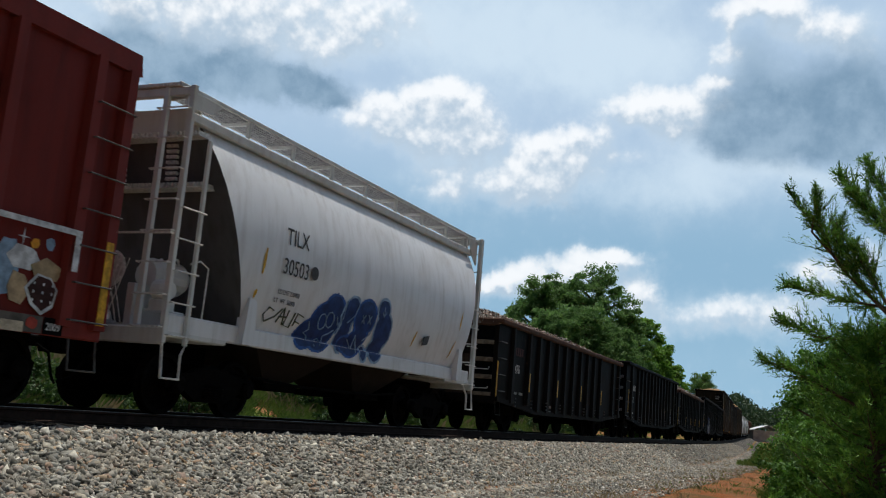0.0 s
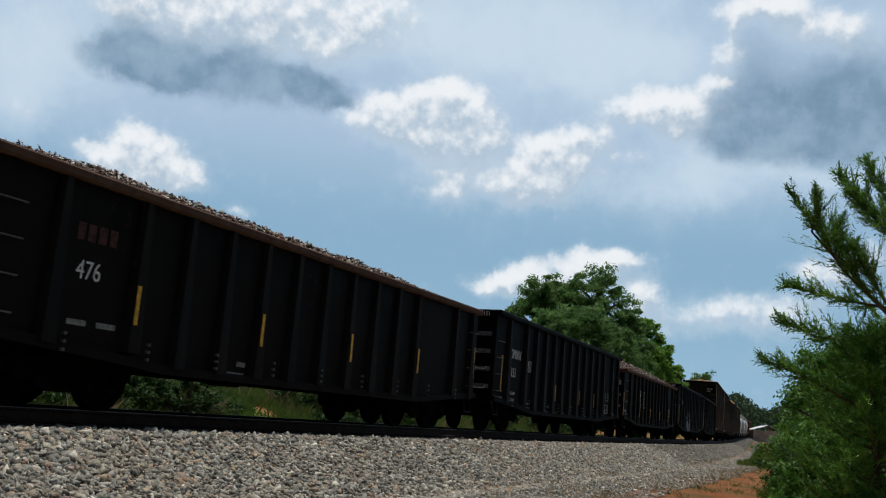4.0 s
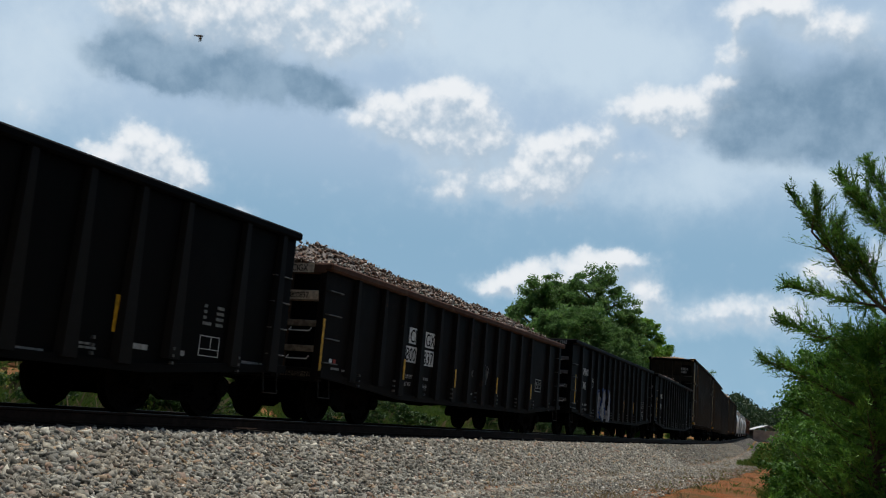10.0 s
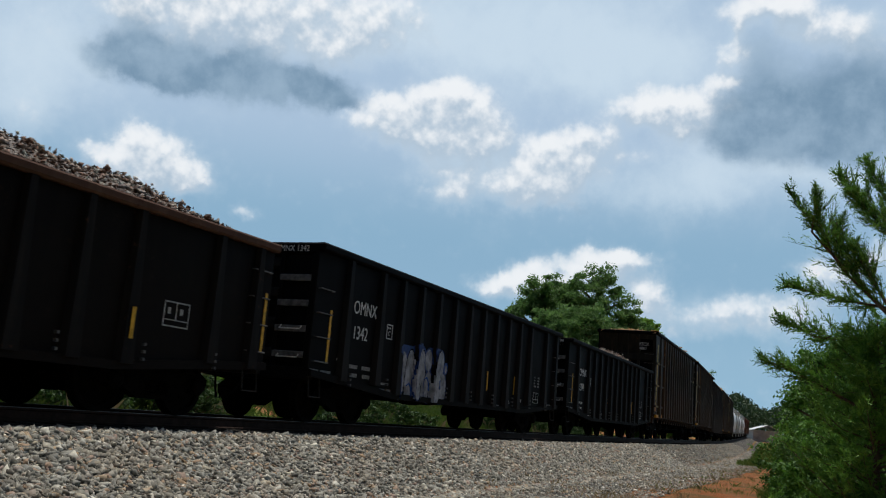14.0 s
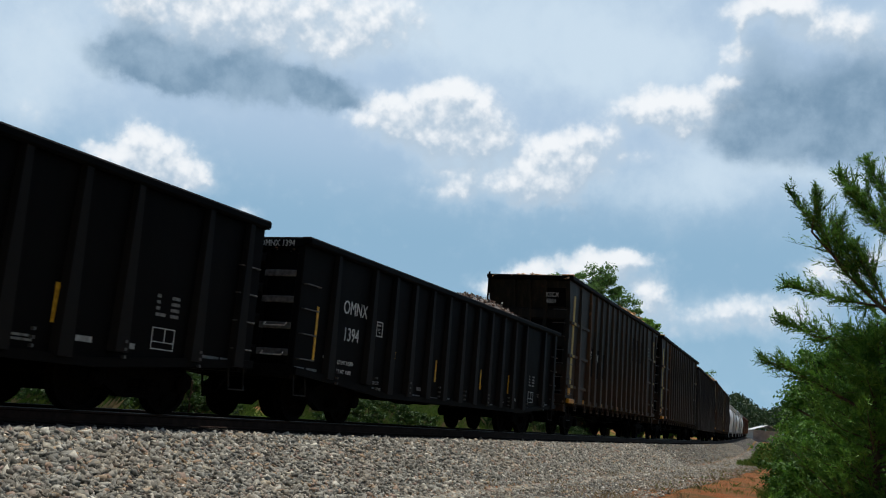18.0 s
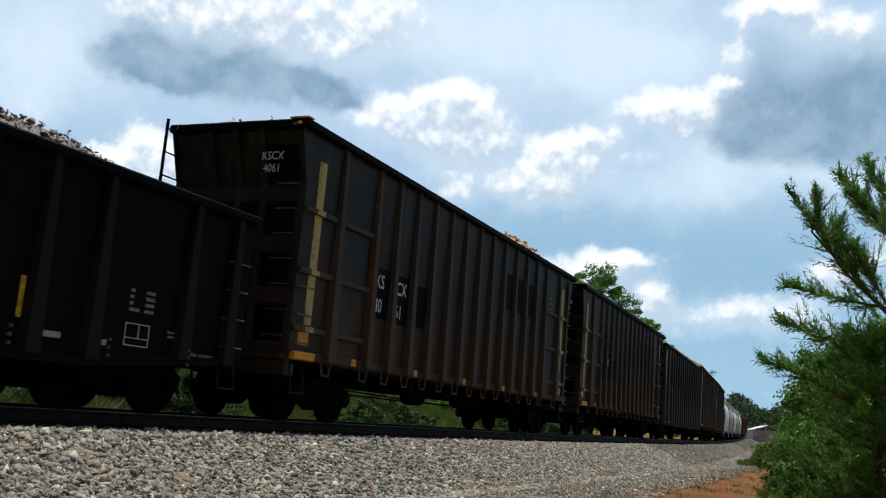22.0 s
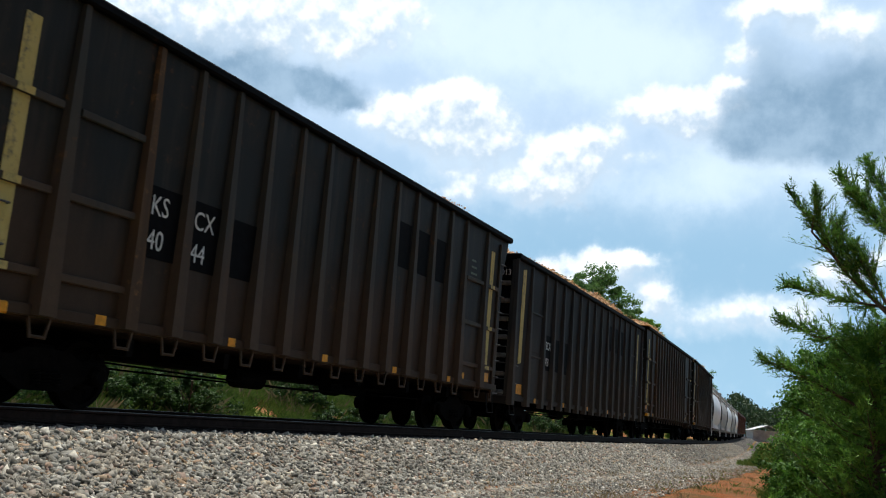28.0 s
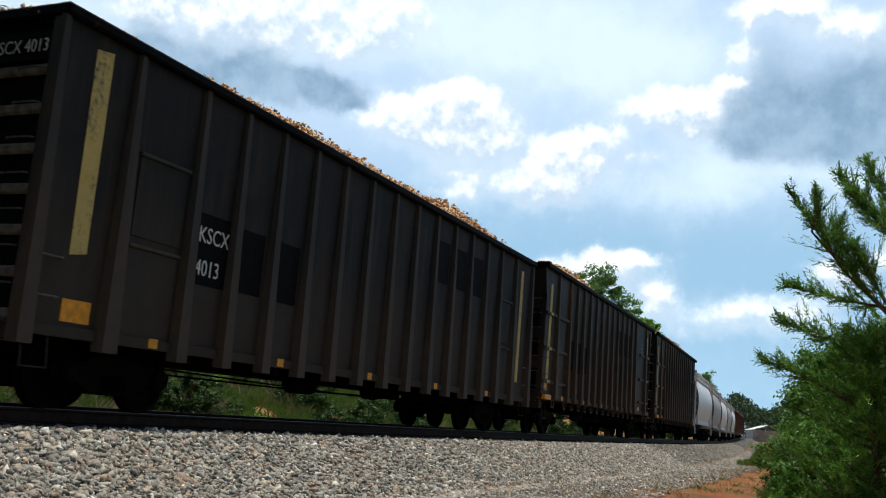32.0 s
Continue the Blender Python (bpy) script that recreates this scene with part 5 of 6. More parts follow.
for u, z0, z1, lean in ((2.06, 2.30, 2.76, 0.05), (1.99, 1.90, 2.08, 0.1), (7.93, 1.70, 2.08, 0.42), (10.21, 2.32, 2.76, 0.15), (9.99, 1.62, 2.06, 0.48)):
    sprayed("yellow_strip", [(u + 0, (z0 + z1) / 2, 0.045, (z1 - z0) / 2 * 1.05, lean)], 0.006, YELLOW, "worn yellow reflective strip")
couple(hopper, None, L, 10.44)

gondola_bars = [(1.45, 1.06, 0.32, 0.07), (1.95, 1.06, 0.34, 0.07), (1.50, 0.90, 0.28, 0.07), (2.0, 0.90, 0.3, 0.07), (0.05, 0.90, 0.30, 0.045), (0.42, 0.90, 0.36, 0.045), (0.95, 1.16, 0.20, 0.05),
                (2.74, 0.83, 0.40, 0.045), (2.78, 0.71, 0.50, 0.045), (5.0, 0.81, 0.22, 0.075), (4.78, 0.68, 0.42, 0.04), (5.65, 0.67, 0.5, 0.04), (6.54, 0.70, 0.32, 0.035), (9.24, 0.68, 0.48, 0.04),
                (10.10, 0.84, 0.40, 0.03), (10.10, 0.79, 0.45, 0.03), (13.38, 1.14, 0.18, 0.03), (13.40, 1.08, 0.16, 0.03), (13.62, 0.87, 0.44, 0.045), (14.10, 0.87, 0.32, 0.045)]
strips = (0.60, 3.60, 5.80, 8.74, 10.82)
posts = [2.48 + 0.945 * k for k in range(12)]

L = 14.72
c = gondola("rust-edged black scrap gondola car, heaped full", L, 2.98, RUSTBLACK, [("476", 0.34, 1.48, 1.64, LETTER)], None,
            dict(clean_rim=False, strips=(0.06, 2.52, 5.42, 8.32, 11.22, 14.62), posts=(2.58, 0.957), lift=0.12, strip=0.52, bars=gondola_bars[:2] + gondola_bars[9:11]))
for u, w in ((1.42, 0.13), (1.60, 0.13), (1.78, 0.15), (1.98, 0.13)):
    part("faded_lettering", bars([(u - L / 2, 2.12, w, 0.22)], -1.435), RUSTLETTER, c, "faded red-brown lettering too worn to read")
lettering("lettering", "476", 0.14, -L / 2 - 0.035, 2.82, -0.72, c, DIMLETTER, end=True)
couple(c, heap("scrap_load", "heap of rusty shredded scrap metal", "scrap metal", SCRAP, 21, L, 3.02, 0.48, 27000, 0.036, 0.45, ((4.0, 2.5, 0.08), (9.0, 2.0, 0.08))), L, 23.48)

L = 14.75
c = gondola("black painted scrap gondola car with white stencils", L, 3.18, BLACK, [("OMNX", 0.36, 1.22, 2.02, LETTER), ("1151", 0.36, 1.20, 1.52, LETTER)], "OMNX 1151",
            dict(clean_rim=True, strips=strips, lead_post=0.98, bars=gondola_bars[4:], plate=(2.86, 1.76, 0.26), table=True))
lettering("lettering", "LD LMT 216200", 0.115, 1.16 - L / 2, 1.04, -1.437, c, LETTER)
lettering("lettering", "LT WT  69800", 0.115, 1.16 - L / 2, 0.87, -1.437, c, LETTER)
couple(c, None, L, 39.52)

L = 14.82
c = gondola("rust-stained black gondola car heaped with scrap", L, 2.86, RUSTBLACK, [("LD LMT", 0.12, 3.58, 1.04, FADELETTER), ("LT WT", 0.12, 3.56, 0.88, FADELETTER), ("55800", 0.125, 4.42, 0.88, FADELETTER)], None,
            dict(clean_rim=False, strips=(0.06, 3.25, 6.02, 8.84, 11.66, 14.72), posts=(2.27, 0.94), strip=0.42, lift=-0.06, bars=[(4.42, 1.05, 0.13, 0.06), (4.58, 1.05, 0.15, 0.06), (7.0, 0.88, 0.44, 0.045), (0.45, 0.98, 0.3, 0.04), (0.85, 0.97, 0.34, 0.04)]))
for k, (u, z, w, text) in enumerate(((3.60, 1.78, 0.36, "CI"), (4.40, 1.77, 0.52, "GX"), (3.48, 1.38, 0.56, "800"), (4.38, 1.37, 0.56, "837"))):
    part("stencil_panel", bars([(u - L / 2, z, w, 0.34)], -1.434), LETTER, c, "white stencil panel")
    lettering("lettering", text, 0.40, u - L / 2 + (0.05 if len(text) < 3 else 0.01), z + 0.03, -1.4395, c, PATCHSHADE)
for z, w, text, size in ((2.68, 0.50, "CIGX", 0.17), (2.19, 0.62, "800837", 0.155)):
    y0 = -1.16 if text == "CIGX" else -1.30
    x = -L / 2 - (0.036 if text == "CIGX" else 0.024)
    part("number_plate_panel", Shape().box(x - 0.004, x + 0.004, y0, y0 + w, z, z + 0.165), TANPLATE, c, "pale tan stencil plate")
    lettering("lettering", text, size, x - 0.006, z + 0.025, y0 + w - 0.03, c, PATCHSHADE, end=True)
part("reflector", bars([(0.36 - L / 2, 1.08, 0.10, 0.09)], -1.436), LETTER, c, "white reflective square")
part("reflector", bars([(0.50 - L / 2, 1.08, 0.10, 0.09)], -1.436), REDMARK, c, "red reflective square")
part("small_frame", bars([(12.36 - L / 2, 1.24, 0.54, 0.02), (12.36 - L / 2, 1.58, 0.54, 0.02), (12.36 - L / 2, 1.24, 0.02, 0.36), (12.88 - L / 2, 1.24, 0.02, 0.36), (12.61 - L / 2, 1.34, 0.02, 0.24), (12.36 - L / 2, 1.33, 0.54, 0.015),
                          (12.44 - L / 2, 1.42, 0.06, 0.09), (12.70 - L / 2, 1.42, 0.06, 0.09)], -1.434), FADELETTER, c, "boxed stencil too faint to read")
curl = [(6.06, 1.44), (6.16, 1.51), (6.24, 1.44), (6.17, 1.33), (6.27, 1.26), (6.25, 1.15), (6.14, 1.12), (6.05, 1.19)]
part("graffiti", Shape().tube([(u - L / 2, -1.438, z) for u, z in curl], 0.010, 4), DIMLETTER, c, "thin chalk curl")
k = random.Random(8)
for u0, u1, z0, z1, n in ((6.92, 7.46, 1.12, 1.60, 9), (8.06, 8.44, 1.14, 1.62, 7)):
    for j in range(n):
        cu, cz = u0 + (u1 - u0) * (0.2 + 0.6 * k.random()), z0 + (z1 - z0) * (0.3 + 0.5 * k.random())
        an = k.random() * TAU
        r_ = 0.10 + 0.14 * k.random()
        line = [(cu - r_ * math.cos(an), cz - r_ * math.sin(an)), (cu + 0.03, cz + 0.02), (cu + r_ * math.cos(an), cz + r_ * math.sin(an))]
        part("graffiti", Shape().tube([(u - L / 2, -1.438, z) for u, z in line], 0.012, 4), DIMLETTER, c, "scratchy white sprayed strokes")
couple(c, heap("scrap_load", "heap of rusty shredded scrap metal", "scrap metal", SCRAP, 22, L, 2.92, 0.62, 27000, 0.038, 0.45, ((3.5, 2.0, 0.10), (7.5, 1.5, 0.12)), 0.14), L, 55.35)

L = 14.85
c = gondola("black painted gondola car with silver bubble-letter graffiti", L, 3.18, BLACK, [("OMNX", 0.36, 1.42, 2.10, LETTER), ("1342", 0.36, 1.46, 1.62, LETTER)], "OMNX 1342",
            dict(clean_rim=True, strips=strips[:1] + strips[3:], bars=gondola_bars[:9] + gondola_bars[13:], plate=(2.86, 1.76, 0.26), table=True))
words = (((3.72, 1.14, 0.20, 0.46, 0.05), (3.66, 0.85, 0.14, 0.27, 0)), ((4.06, 1.14, 0.19, 0.52, 0.10), (4.12, 0.82, 0.26, 0.24, 0)), ((4.42, 1.24, 0.17, 0.50, 0.14), (4.34, 0.90, 0.13, 0.30, 0)),
         ((4.70, 1.18, 0.16, 0.52, -0.06), (4.66, 0.82, 0.22, 0.25, 0)), ((4.98, 1.50, 0.19, 0.24, 0), (5.04, 0.92, 0.21, 0.34, 0)), ((5.34, 1.20, 0.15, 0.54, 0.10), (5.26, 0.80, 0.18, 0.24, 0)),
         ((5.62, 1.46, 0.21, 0.32, 0), (5.76, 0.92, 0.27, 0.36, 0)))
grow = lambda lobes, m: [(u, z, w + m, t + m, k) for u, z, w, t, k in lobes]
on_steel([(4.0, 1.45, 0.45, 0.30, 0), (4.5, 1.55, 0.4, 0.28, 0), (5.3, 1.5, 0.55, 0.32, 0), (3.7, 1.6, 0.3, 0.15, 0)], 0.003, L, 3.18, DEEPBLUE, c, "graffiti_shadow", "deep blue sprayed halo", posts)
for k, lobes in enumerate(words):
    on_steel(grow(lobes, 0.030), 0.006 + 0.004 * k, L, 3.18, PATCHSHADE if k % 2 else DEEPBLUE, c, "graffiti_outline", "dark sprayed letter outline", posts)
    on_steel(lobes, 0.008 + 0.004 * k, L, 3.18, SILVER, c, "graffiti", "silver sprayed bubble letter", posts)
on_steel([(6.00, 1.39, 0.12, 0.15, 0)], 0.006, L, 3.18, BLUEPAINT, c, "graffiti_outline", "blue sprayed ring", posts)
on_steel([(6.00, 1.38, 0.075, 0.105, 0)], 0.009, L, 3.18, SILVER, c, "graffiti", "silver sprayed dot", posts)
for cu, cz in ((3.98, 0.78), (4.86, 0.96), (5.48, 1.02)):
    part("graffiti_line", Shape().tube([(cu - 0.12 - L / 2, -1.50, cz + 0.10), (cu - L / 2, -1.50, cz + 0.16), (cu + 0.10 - L / 2, -1.50, cz + 0.06), (cu + 0.14 - L / 2, -1.50, cz - 0.12)], 0.018, 4), BLUEPAINT, c, "blue sprayed line")
couple(c, None, L, 71.50)

L = 15.10
c = gondola("black painted scrap gondola car with white stencils", L, 3.18, BLACK, [("OMNX", 0.36, 1.52, 2.05, LETTER), ("1394", 0.36, 1.60, 1.55, LETTER)], "OMNX 1394",
            dict(clean_rim=True, strips=(0.62, 3.80, 5.93, 8.74, 10.82), bars=gondola_bars[4:7] + gondola_bars[9:], plate=(2.90, 1.76, 0.26), posts=(2.60, 0.935), table=True))
lettering("lettering", "LD LMT 215000", 0.105, 1.48 - L / 2, 1.10, -1.437, c, LETTER)
lettering("lettering", "LT WT  71000", 0.105, 1.48 - L / 2, 0.93, -1.437, c, LETTER)
lettering("lettering", "EMPTY LOAD", 0.085, 2.76 - L / 2, 0.82, -1.437, c, LETTER)
lettering("lettering", "ADJ. BLOCK", 0.085, 2.92 - L / 2, 0.70, -1.437, c, LETTER)
couple(c, heap("scrap_load", "low heap of mixed scrap metal", "scrap metal", SCRAP, 23, L, 3.03, 0.24, 16000, 0.036, 0.45, ((4.0, 1.2, 0.18), (11.2, 2.3, 0.58))), L, 87.55)

for k, (lead, L, H, style, number, chips) in enumerate(((103.65, 17.05, 5.18, "A", "4061", ((13.4, 0.55, 0.60),)), (121.98, 17.05, 5.18, "A", "4044", ((14.0, 0.6, 0.42),)), (139.75, 18.05, 4.92, "B", "4013", ((10.0, 4.5, 0.20), (14.6, 1.5, 0.28), (5.5, 2.0, 0.10))),
                                                        (159.0, 18.0, 5.15, "A", "", ((5.0, 2.0, 0.6),)), (178.4, 17.1, 5.18, "A", "", ((9.0, 2.0, 0.6),)))):
    if style == "A":
        text = [("KS", 0.40, 3.17, 2.72, LETTER), ("CX", 0.40, 4.10, 2.70, LETTER), (number[:2], 0.40, 3.17, 2.24, LETTER), (number[2:], 0.40, 4.10, 2.22, LETTER)] if number else []
        ends = "KSCX\n" + number if number else None
    else:
        text = [("KSCX", 0.34, 3.04, 2.55, LETTER), (number, 0.34, 3.04, 2.06, LETTER)]
        ends = "KSCX " + number
    c = chip_car("tall dusty black wood-chip gondola car with yellow end stripes", L, H, style, text, ends, k)
    couple(c, heap("wood_chip_load", "load of fresh orange-brown wood chips", "wood chips", CHIPS, 40 + k, L, H + (0.05 if style == "B" else 0.04), 0.62 if style == "B" else 0.25, 16000, 0.04, 0.5, chips, 0.05), L, lead)

lead = 196.6
for k in range(5):
    L = (15.2, 15.2, 16.4, 15.2, 15.2)[k]
    couple(covered_hopper("pale grey weathered covered hopper car", L, 4.70, PALE if k % 2 else HOPPER, [], 60 + k, False), None, L, lead)
    lead += L + 1.25
for k in range(4):
    couple(box_car("faded brown outside-braced box car", 15.6, 4.6, BROWNCAR, BROWNCAR, False), None, 15.6, lead)
    lead += 16.9


# ---- sky backdrop: broken summer cumulus, far behind everything ----
def cloud_sky():
    m = bpy.data.materials.new("cumulus_sky")
    m.use_nodes = True
    g = Nodes(m.node_tree)
    g.n.remove(g.n["Principled BSDF"])
    # cloud puffs: azimuth from the x axis towards y, elevation, half-width, half-height in degrees, strength
    topleft = [(42.87, 21.96, 2.39, 1.58, 1), (41.99, 22.75, 2.06, 1.11, 1), (40.46, 21.61, 1.21, 0.83, 0.6), (37.97, 21.7, 1.74, 0.84, 0.85), (37.06, 23.12, 2.81, 1.13, 0.6), (35.09, 21.48, 1.76, 1.18, 0.5),
               (32.97, 22.88, 2.84, 1.31, 0.5), (30.19, 23.53, 2.5, 1.31, 0.5), (45.94, 21.59, 1.51, 0.81, 0.5), (51.1, 18.94, 0.96, 1.21, 0.4), (50.98, 14.66, 1.27, 0.92, 0.4), (44.58, 14.49, 0.53, 0.51, 1),
               (44.55, 13.59, 1.32, 0.96, 1), (42.69, 13.38, 1.2, 0.9, 1), (46.05, 13.34, 0.98, 0.35, 0.8), (43.29, 12.63, 1.85, 0.58, 1), (41.57, 12.77, 0.43, 0.45, 0.9), (38.2, 11.13, 0.57, 0.3, 0.8),
               (32.97, 13.15, 0.48, 0.33, 0.35)]
    centre = [(26.2, 19.52, 0.99, 0.6, 1), (26.64, 18.65, 1.76, 0.93, 1), (28.44, 18.22, 1.47, 0.67, 0.85), (30.42, 18.28, 1.12, 0.53, 0.75), (31.87, 17.46, 1.05, 0.4, 0.5), (24.77, 18.21, 1.19, 0.8, 0.85),
              (23.63, 17.3, 0.77, 0.6, 0.75), (28.43, 17.09, 2.1, 0.67, 0.55), (26.49, 17.07, 2.45, 0.94, 0.75), (24.86, 16.54, 1.4, 0.54, 0.5), (26.01, 13.86, 0.9, 0.74, 0.5), (25.95, 15.04, 1.25, 0.87, 0.35),
              (24.3, 14.17, 1.73, 0.81, 0.3)]
    middle = [(17.05, 17.61, 0.97, 0.56, 1), (18.62, 16.95, 1.11, 0.66, 1), (20.05, 16.07, 1.25, 0.8, 0.95), (21.47, 14.78, 1.11, 0.87, 0.9), (18.92, 14.8, 1.03, 0.8, 0.8), (20.33, 14.29, 1.73, 0.74, 0.7),
              (17.34, 15.75, 1.52, 0.46, 0.55), (14.61, 16.52, 1.03, 0.3, 0.45), (13.83, 19.59, 1.45, 0.62, 1), (15.09, 19.05, 0.9, 0.39, 0.8), (12.44, 18.52, 0.45, 0.81, 1), (11.54, 19.3, 0.89, 0.52, 0.8),
              (11.03, 18.15, 0.88, 0.65, 0.6), (13.11, 18.63, 1.72, 0.72, 0.5), (10.26, 20.06, 0.48, 0.38, 0.7), (9.43, 20.78, 0.75, 0.38, 0.8), (9.62, 22.25, 0.69, 0.44, 0.8), (8.94, 23.35, 0.31, 0.82, 0.6),
              (9.12, 19.36, 0.61, 0.35, 0.7)]
    right = [(8.08, 24.78, 1.54, 0.53, 0.9), (6.46, 24.89, 1.23, 0.43, 0.8), (4.92, 23.84, 1.34, 0.68, 0.75), (3.54, 23.28, 1.06, 0.67, 0.7), (1.92, 22.76, 1.18, 1.03, 0.45)]
    low = [(22.67, 8.23, 0.88, 0.37, 1), (20.96, 9.03, 0.78, 0.47, 1), (18.88, 9.28, 1.22, 0.64, 1), (16.4, 10.28, 1.35, 0.5, 1), (14.52, 10.59, 0.87, 0.33, 0.9), (17.27, 9.29, 1.89, 0.6, 0.9),
           (20.31, 8.51, 1.9, 0.4, 0.9), (13.67, 8.68, 0.73, 0.59, 0.9), (14.21, 7.83, 0.87, 0.53, 0.7), (8.79, 8.13, 1.04, 0.45, 0.8), (10.78, 7.38, 1.97, 0.49, 0.5), (5.43, 8.09, 1.34, 0.63, 0.8),
           (3.63, 9.85, 1.08, 0.75, 0.85), (1.24, 11.01, 0.69, 0.68, 0.8), (6.85, 7.01, 2.56, 0.45, 0.4), (11.56, 6.29, 1.84, 0.39, 0.3)]
    grey = [(45.95, 20.03, 1.5, 1.41, 0.55), (45.36, 18.95, 1.67, 0.82, 0.7), (43.52, 18.6, 2.52, 0.7, 1), (40.69, 18.46, 2.9, 0.78, 1.1), (37.89, 19.03, 2.59, 0.72, 1), (34.95, 18.99, 1.92, 0.63, 0.9),
            (33.02, 18.32, 1.12, 0.46, 0.9), (39.74, 20.13, 3.1, 0.84, 0.5), (5.35, 18.3, 2.81, 1.38, 1), (7.56, 18.87, 2.01, 1.27, 0.8), (8.32, 17.64, 1.54, 0.77, 0.9), (2.91, 17.83, 2.27, 1.23, 1),
            (1.59, 19.6, 1.62, 1.83, 0.7), (8.06, 22.3, 1.16, 1.57, 0.5), (5.25, 20.83, 2, 1.56, 0.55), (1.46, 21.24, 1.3, 1.51, 0.45), (19.43, 13.3, 1.92, 0.2, 0.4), (14.08, 17.97, 1.72, 0.33, 0.25)]
    pale = [(50.29, 19.44, 6.15, 3.36, 0.95), (51.69, 15.43, 3.79, 2.43, 0.7), (22.12, 23.54, 11.78, 3.6, 1), (33.19, 23.18, 7.1, 2.28, 0.6), (10.96, 14.86, 10.08, 1.62, 0.7), (4.38, 15.85, 4.23, 0.63, 0.6),
            (14.62, 21.56, 5.58, 2.6, 0.6), (9.08, 7.47, 7.48, 1.16, 0.5), (25.3, 15.6, 3.83, 2.01, 0.45), (11.04, 16.8, 2.03, 1.94, 0.6), (1.78, 23.63, 1.97, 1.81, 0.5)]
    white = topleft + centre + middle + right + low
    here = g.put("ShaderNodeVectorMath", Vector=g.n.new("ShaderNodeTexCoord").outputs["Object"])
    here.node.operation = "NORMALIZE"

    def shifted(v, by):
        node = g.n.new("ShaderNodeVectorMath")
        node.operation = "ADD"
        g.l.new(v, node.inputs[0])
        node.inputs[1].default_value = by
        return node.outputs[0]

    def bearing(at):
        axes = g.n.new("ShaderNodeSeparateXYZ")
        g.l.new(at, axes.inputs[0])
        return (g.math("MULTIPLY", g.math("ARCTAN2", axes.outputs[1], axes.outputs[0]), 180 / math.pi),
                g.math("MULTIPLY", g.math("ARCSINE", axes.outputs[2]), 180 / math.pi))

    def warped(at, scale, amount, detail):
        az, el = bearing(at)
        puff = g.put("ShaderNodeTexNoise", out=1, Vector=at, Scale=scale, Detail=detail, Roughness=0.6)
        shift = g.n.new("ShaderNodeSeparateColor")
        g.l.new(puff, shift.inputs[0])
        return (g.math("ADD", az, g.math("MULTIPLY", g.math("SUBTRACT", shift.outputs[0], 0.5), amount)),
                g.math("ADD", el, g.math("MULTIPLY", g.math("SUBTRACT", shift.outputs[1], 0.5), amount * 0.8)))

    def cover(blobs, where, swell):
        """Soft sum of puffs."""
        total = None
        for a, e, w, h, k in blobs:
            p = g.math("MULTIPLY", g.math("SUBTRACT", where[0], a), 1 / (w * swell))
            q = g.math("MULTIPLY", g.math("SUBTRACT", where[1], e), 1 / (h * swell))
            d = g.math("ADD", g.math("MULTIPLY", p, p), g.math("MULTIPLY", q, q))
            v = g.math("MULTIPLY", g.math("EXPONENT", g.math("MULTIPLY", d, -0.9)), k)
            total = v if total is None else g.math("ADD", total, v)
        return total

    def billows(at):
        """Rounded heads of a cumulus at two sizes."""
        knobs = g.n.new("ShaderNodeTexVoronoi")
        knobs.feature = "SMOOTH_F1"
        for key, value in (("Scale", 62.0), ("Detail", 2.5), ("Roughness", 0.55), ("Smoothness", 0.6)):
            knobs.inputs[key].default_value = value
        g.l.new(at, knobs.inputs["Vector"])
        return g.math("MULTIPLY", g.math("SUBTRACT", 0.45, knobs.outputs["Distance"]), 0.34)

    def heads(at):
        fluff = g.math("MULTIPLY", g.math("SUBTRACT", g.noise(at, 30.0, 7, 0.52, 0.2), 0.5), 0.95)
        body = g.math("MULTIPLY", g.math("TANH", cover(white, warped(at, 40.0, 1.6, 7.0), 1.5)), 1.3)
        return g.math("ADD", body, g.math("ADD", fluff, billows(at)))

    el = bearing(here)[1]
    loose = warped(here, 16.0, 4.2, 8.0)
    wisp = g.math("SUBTRACT", g.noise(here, 9.0, 8, 0.6), 0.5)
    streak = g.math("SUBTRACT", g.noise(here, 26.0, 7, 0.6), 0.5)
    puffs = heads(here)
    above = heads(shifted(here, (-0.001, 0.004, 0.0135)))
    murk_field = g.math("ADD", cover(grey, warped(here, 30.0, 2.6, 8.0), 1.38), g.math("ADD", g.math("MULTIPLY", wisp, 0.5), g.math("MULTIPLY", streak, 1.1)))
    haze = g.math("ADD", cover(pale, loose, 1.0), g.math("ADD", g.math("MULTIPLY", wisp, 1.0), g.math("MULTIPLY", streak, 0.8)))
    base = g.mix(g.ramp(el, 3.0, 10.0), (0.265, 0.435, 0.580), (0.235, 0.395, 0.545))
    base = g.mix(g.ramp(el, 10.5, 18.0), base, (0.37, 0.495, 0.645))
    base = g.mix(g.math("MULTIPLY", g.ramp(haze, 0.05, 1.25), 0.80), base, (0.56, 0.675, 0.775))
    base = g.mix(g.math("MULTIPLY", g.ramp(puffs, -0.1, 0.75), 0.35), base, (0.56, 0.66, 0.755))
    lit = g.math("ADD", g.math("SUBTRACT", puffs, above), g.math("MULTIPLY", puffs, 0.22))
    shade = g.mix(g.ramp(lit, -0.12, 0.74), (0.40, 0.50, 0.605), (0.82, 0.84, 0.86))
    c = g.mix(g.math("MULTIPLY", g.ramp(puffs, 0.22, 1.05), 0.90), base, shade)
    murk = g.mix(g.ramp(g.math("ADD", g.math("MULTIPLY", streak, 1.2), wisp), -0.30, 0.35), (0.145, 0.245, 0.355), (0.27, 0.385, 0.505))
    c = g.mix(g.math("MULTIPLY", g.ramp(murk_field, 0.12, 1.25), 0.92), c, murk)
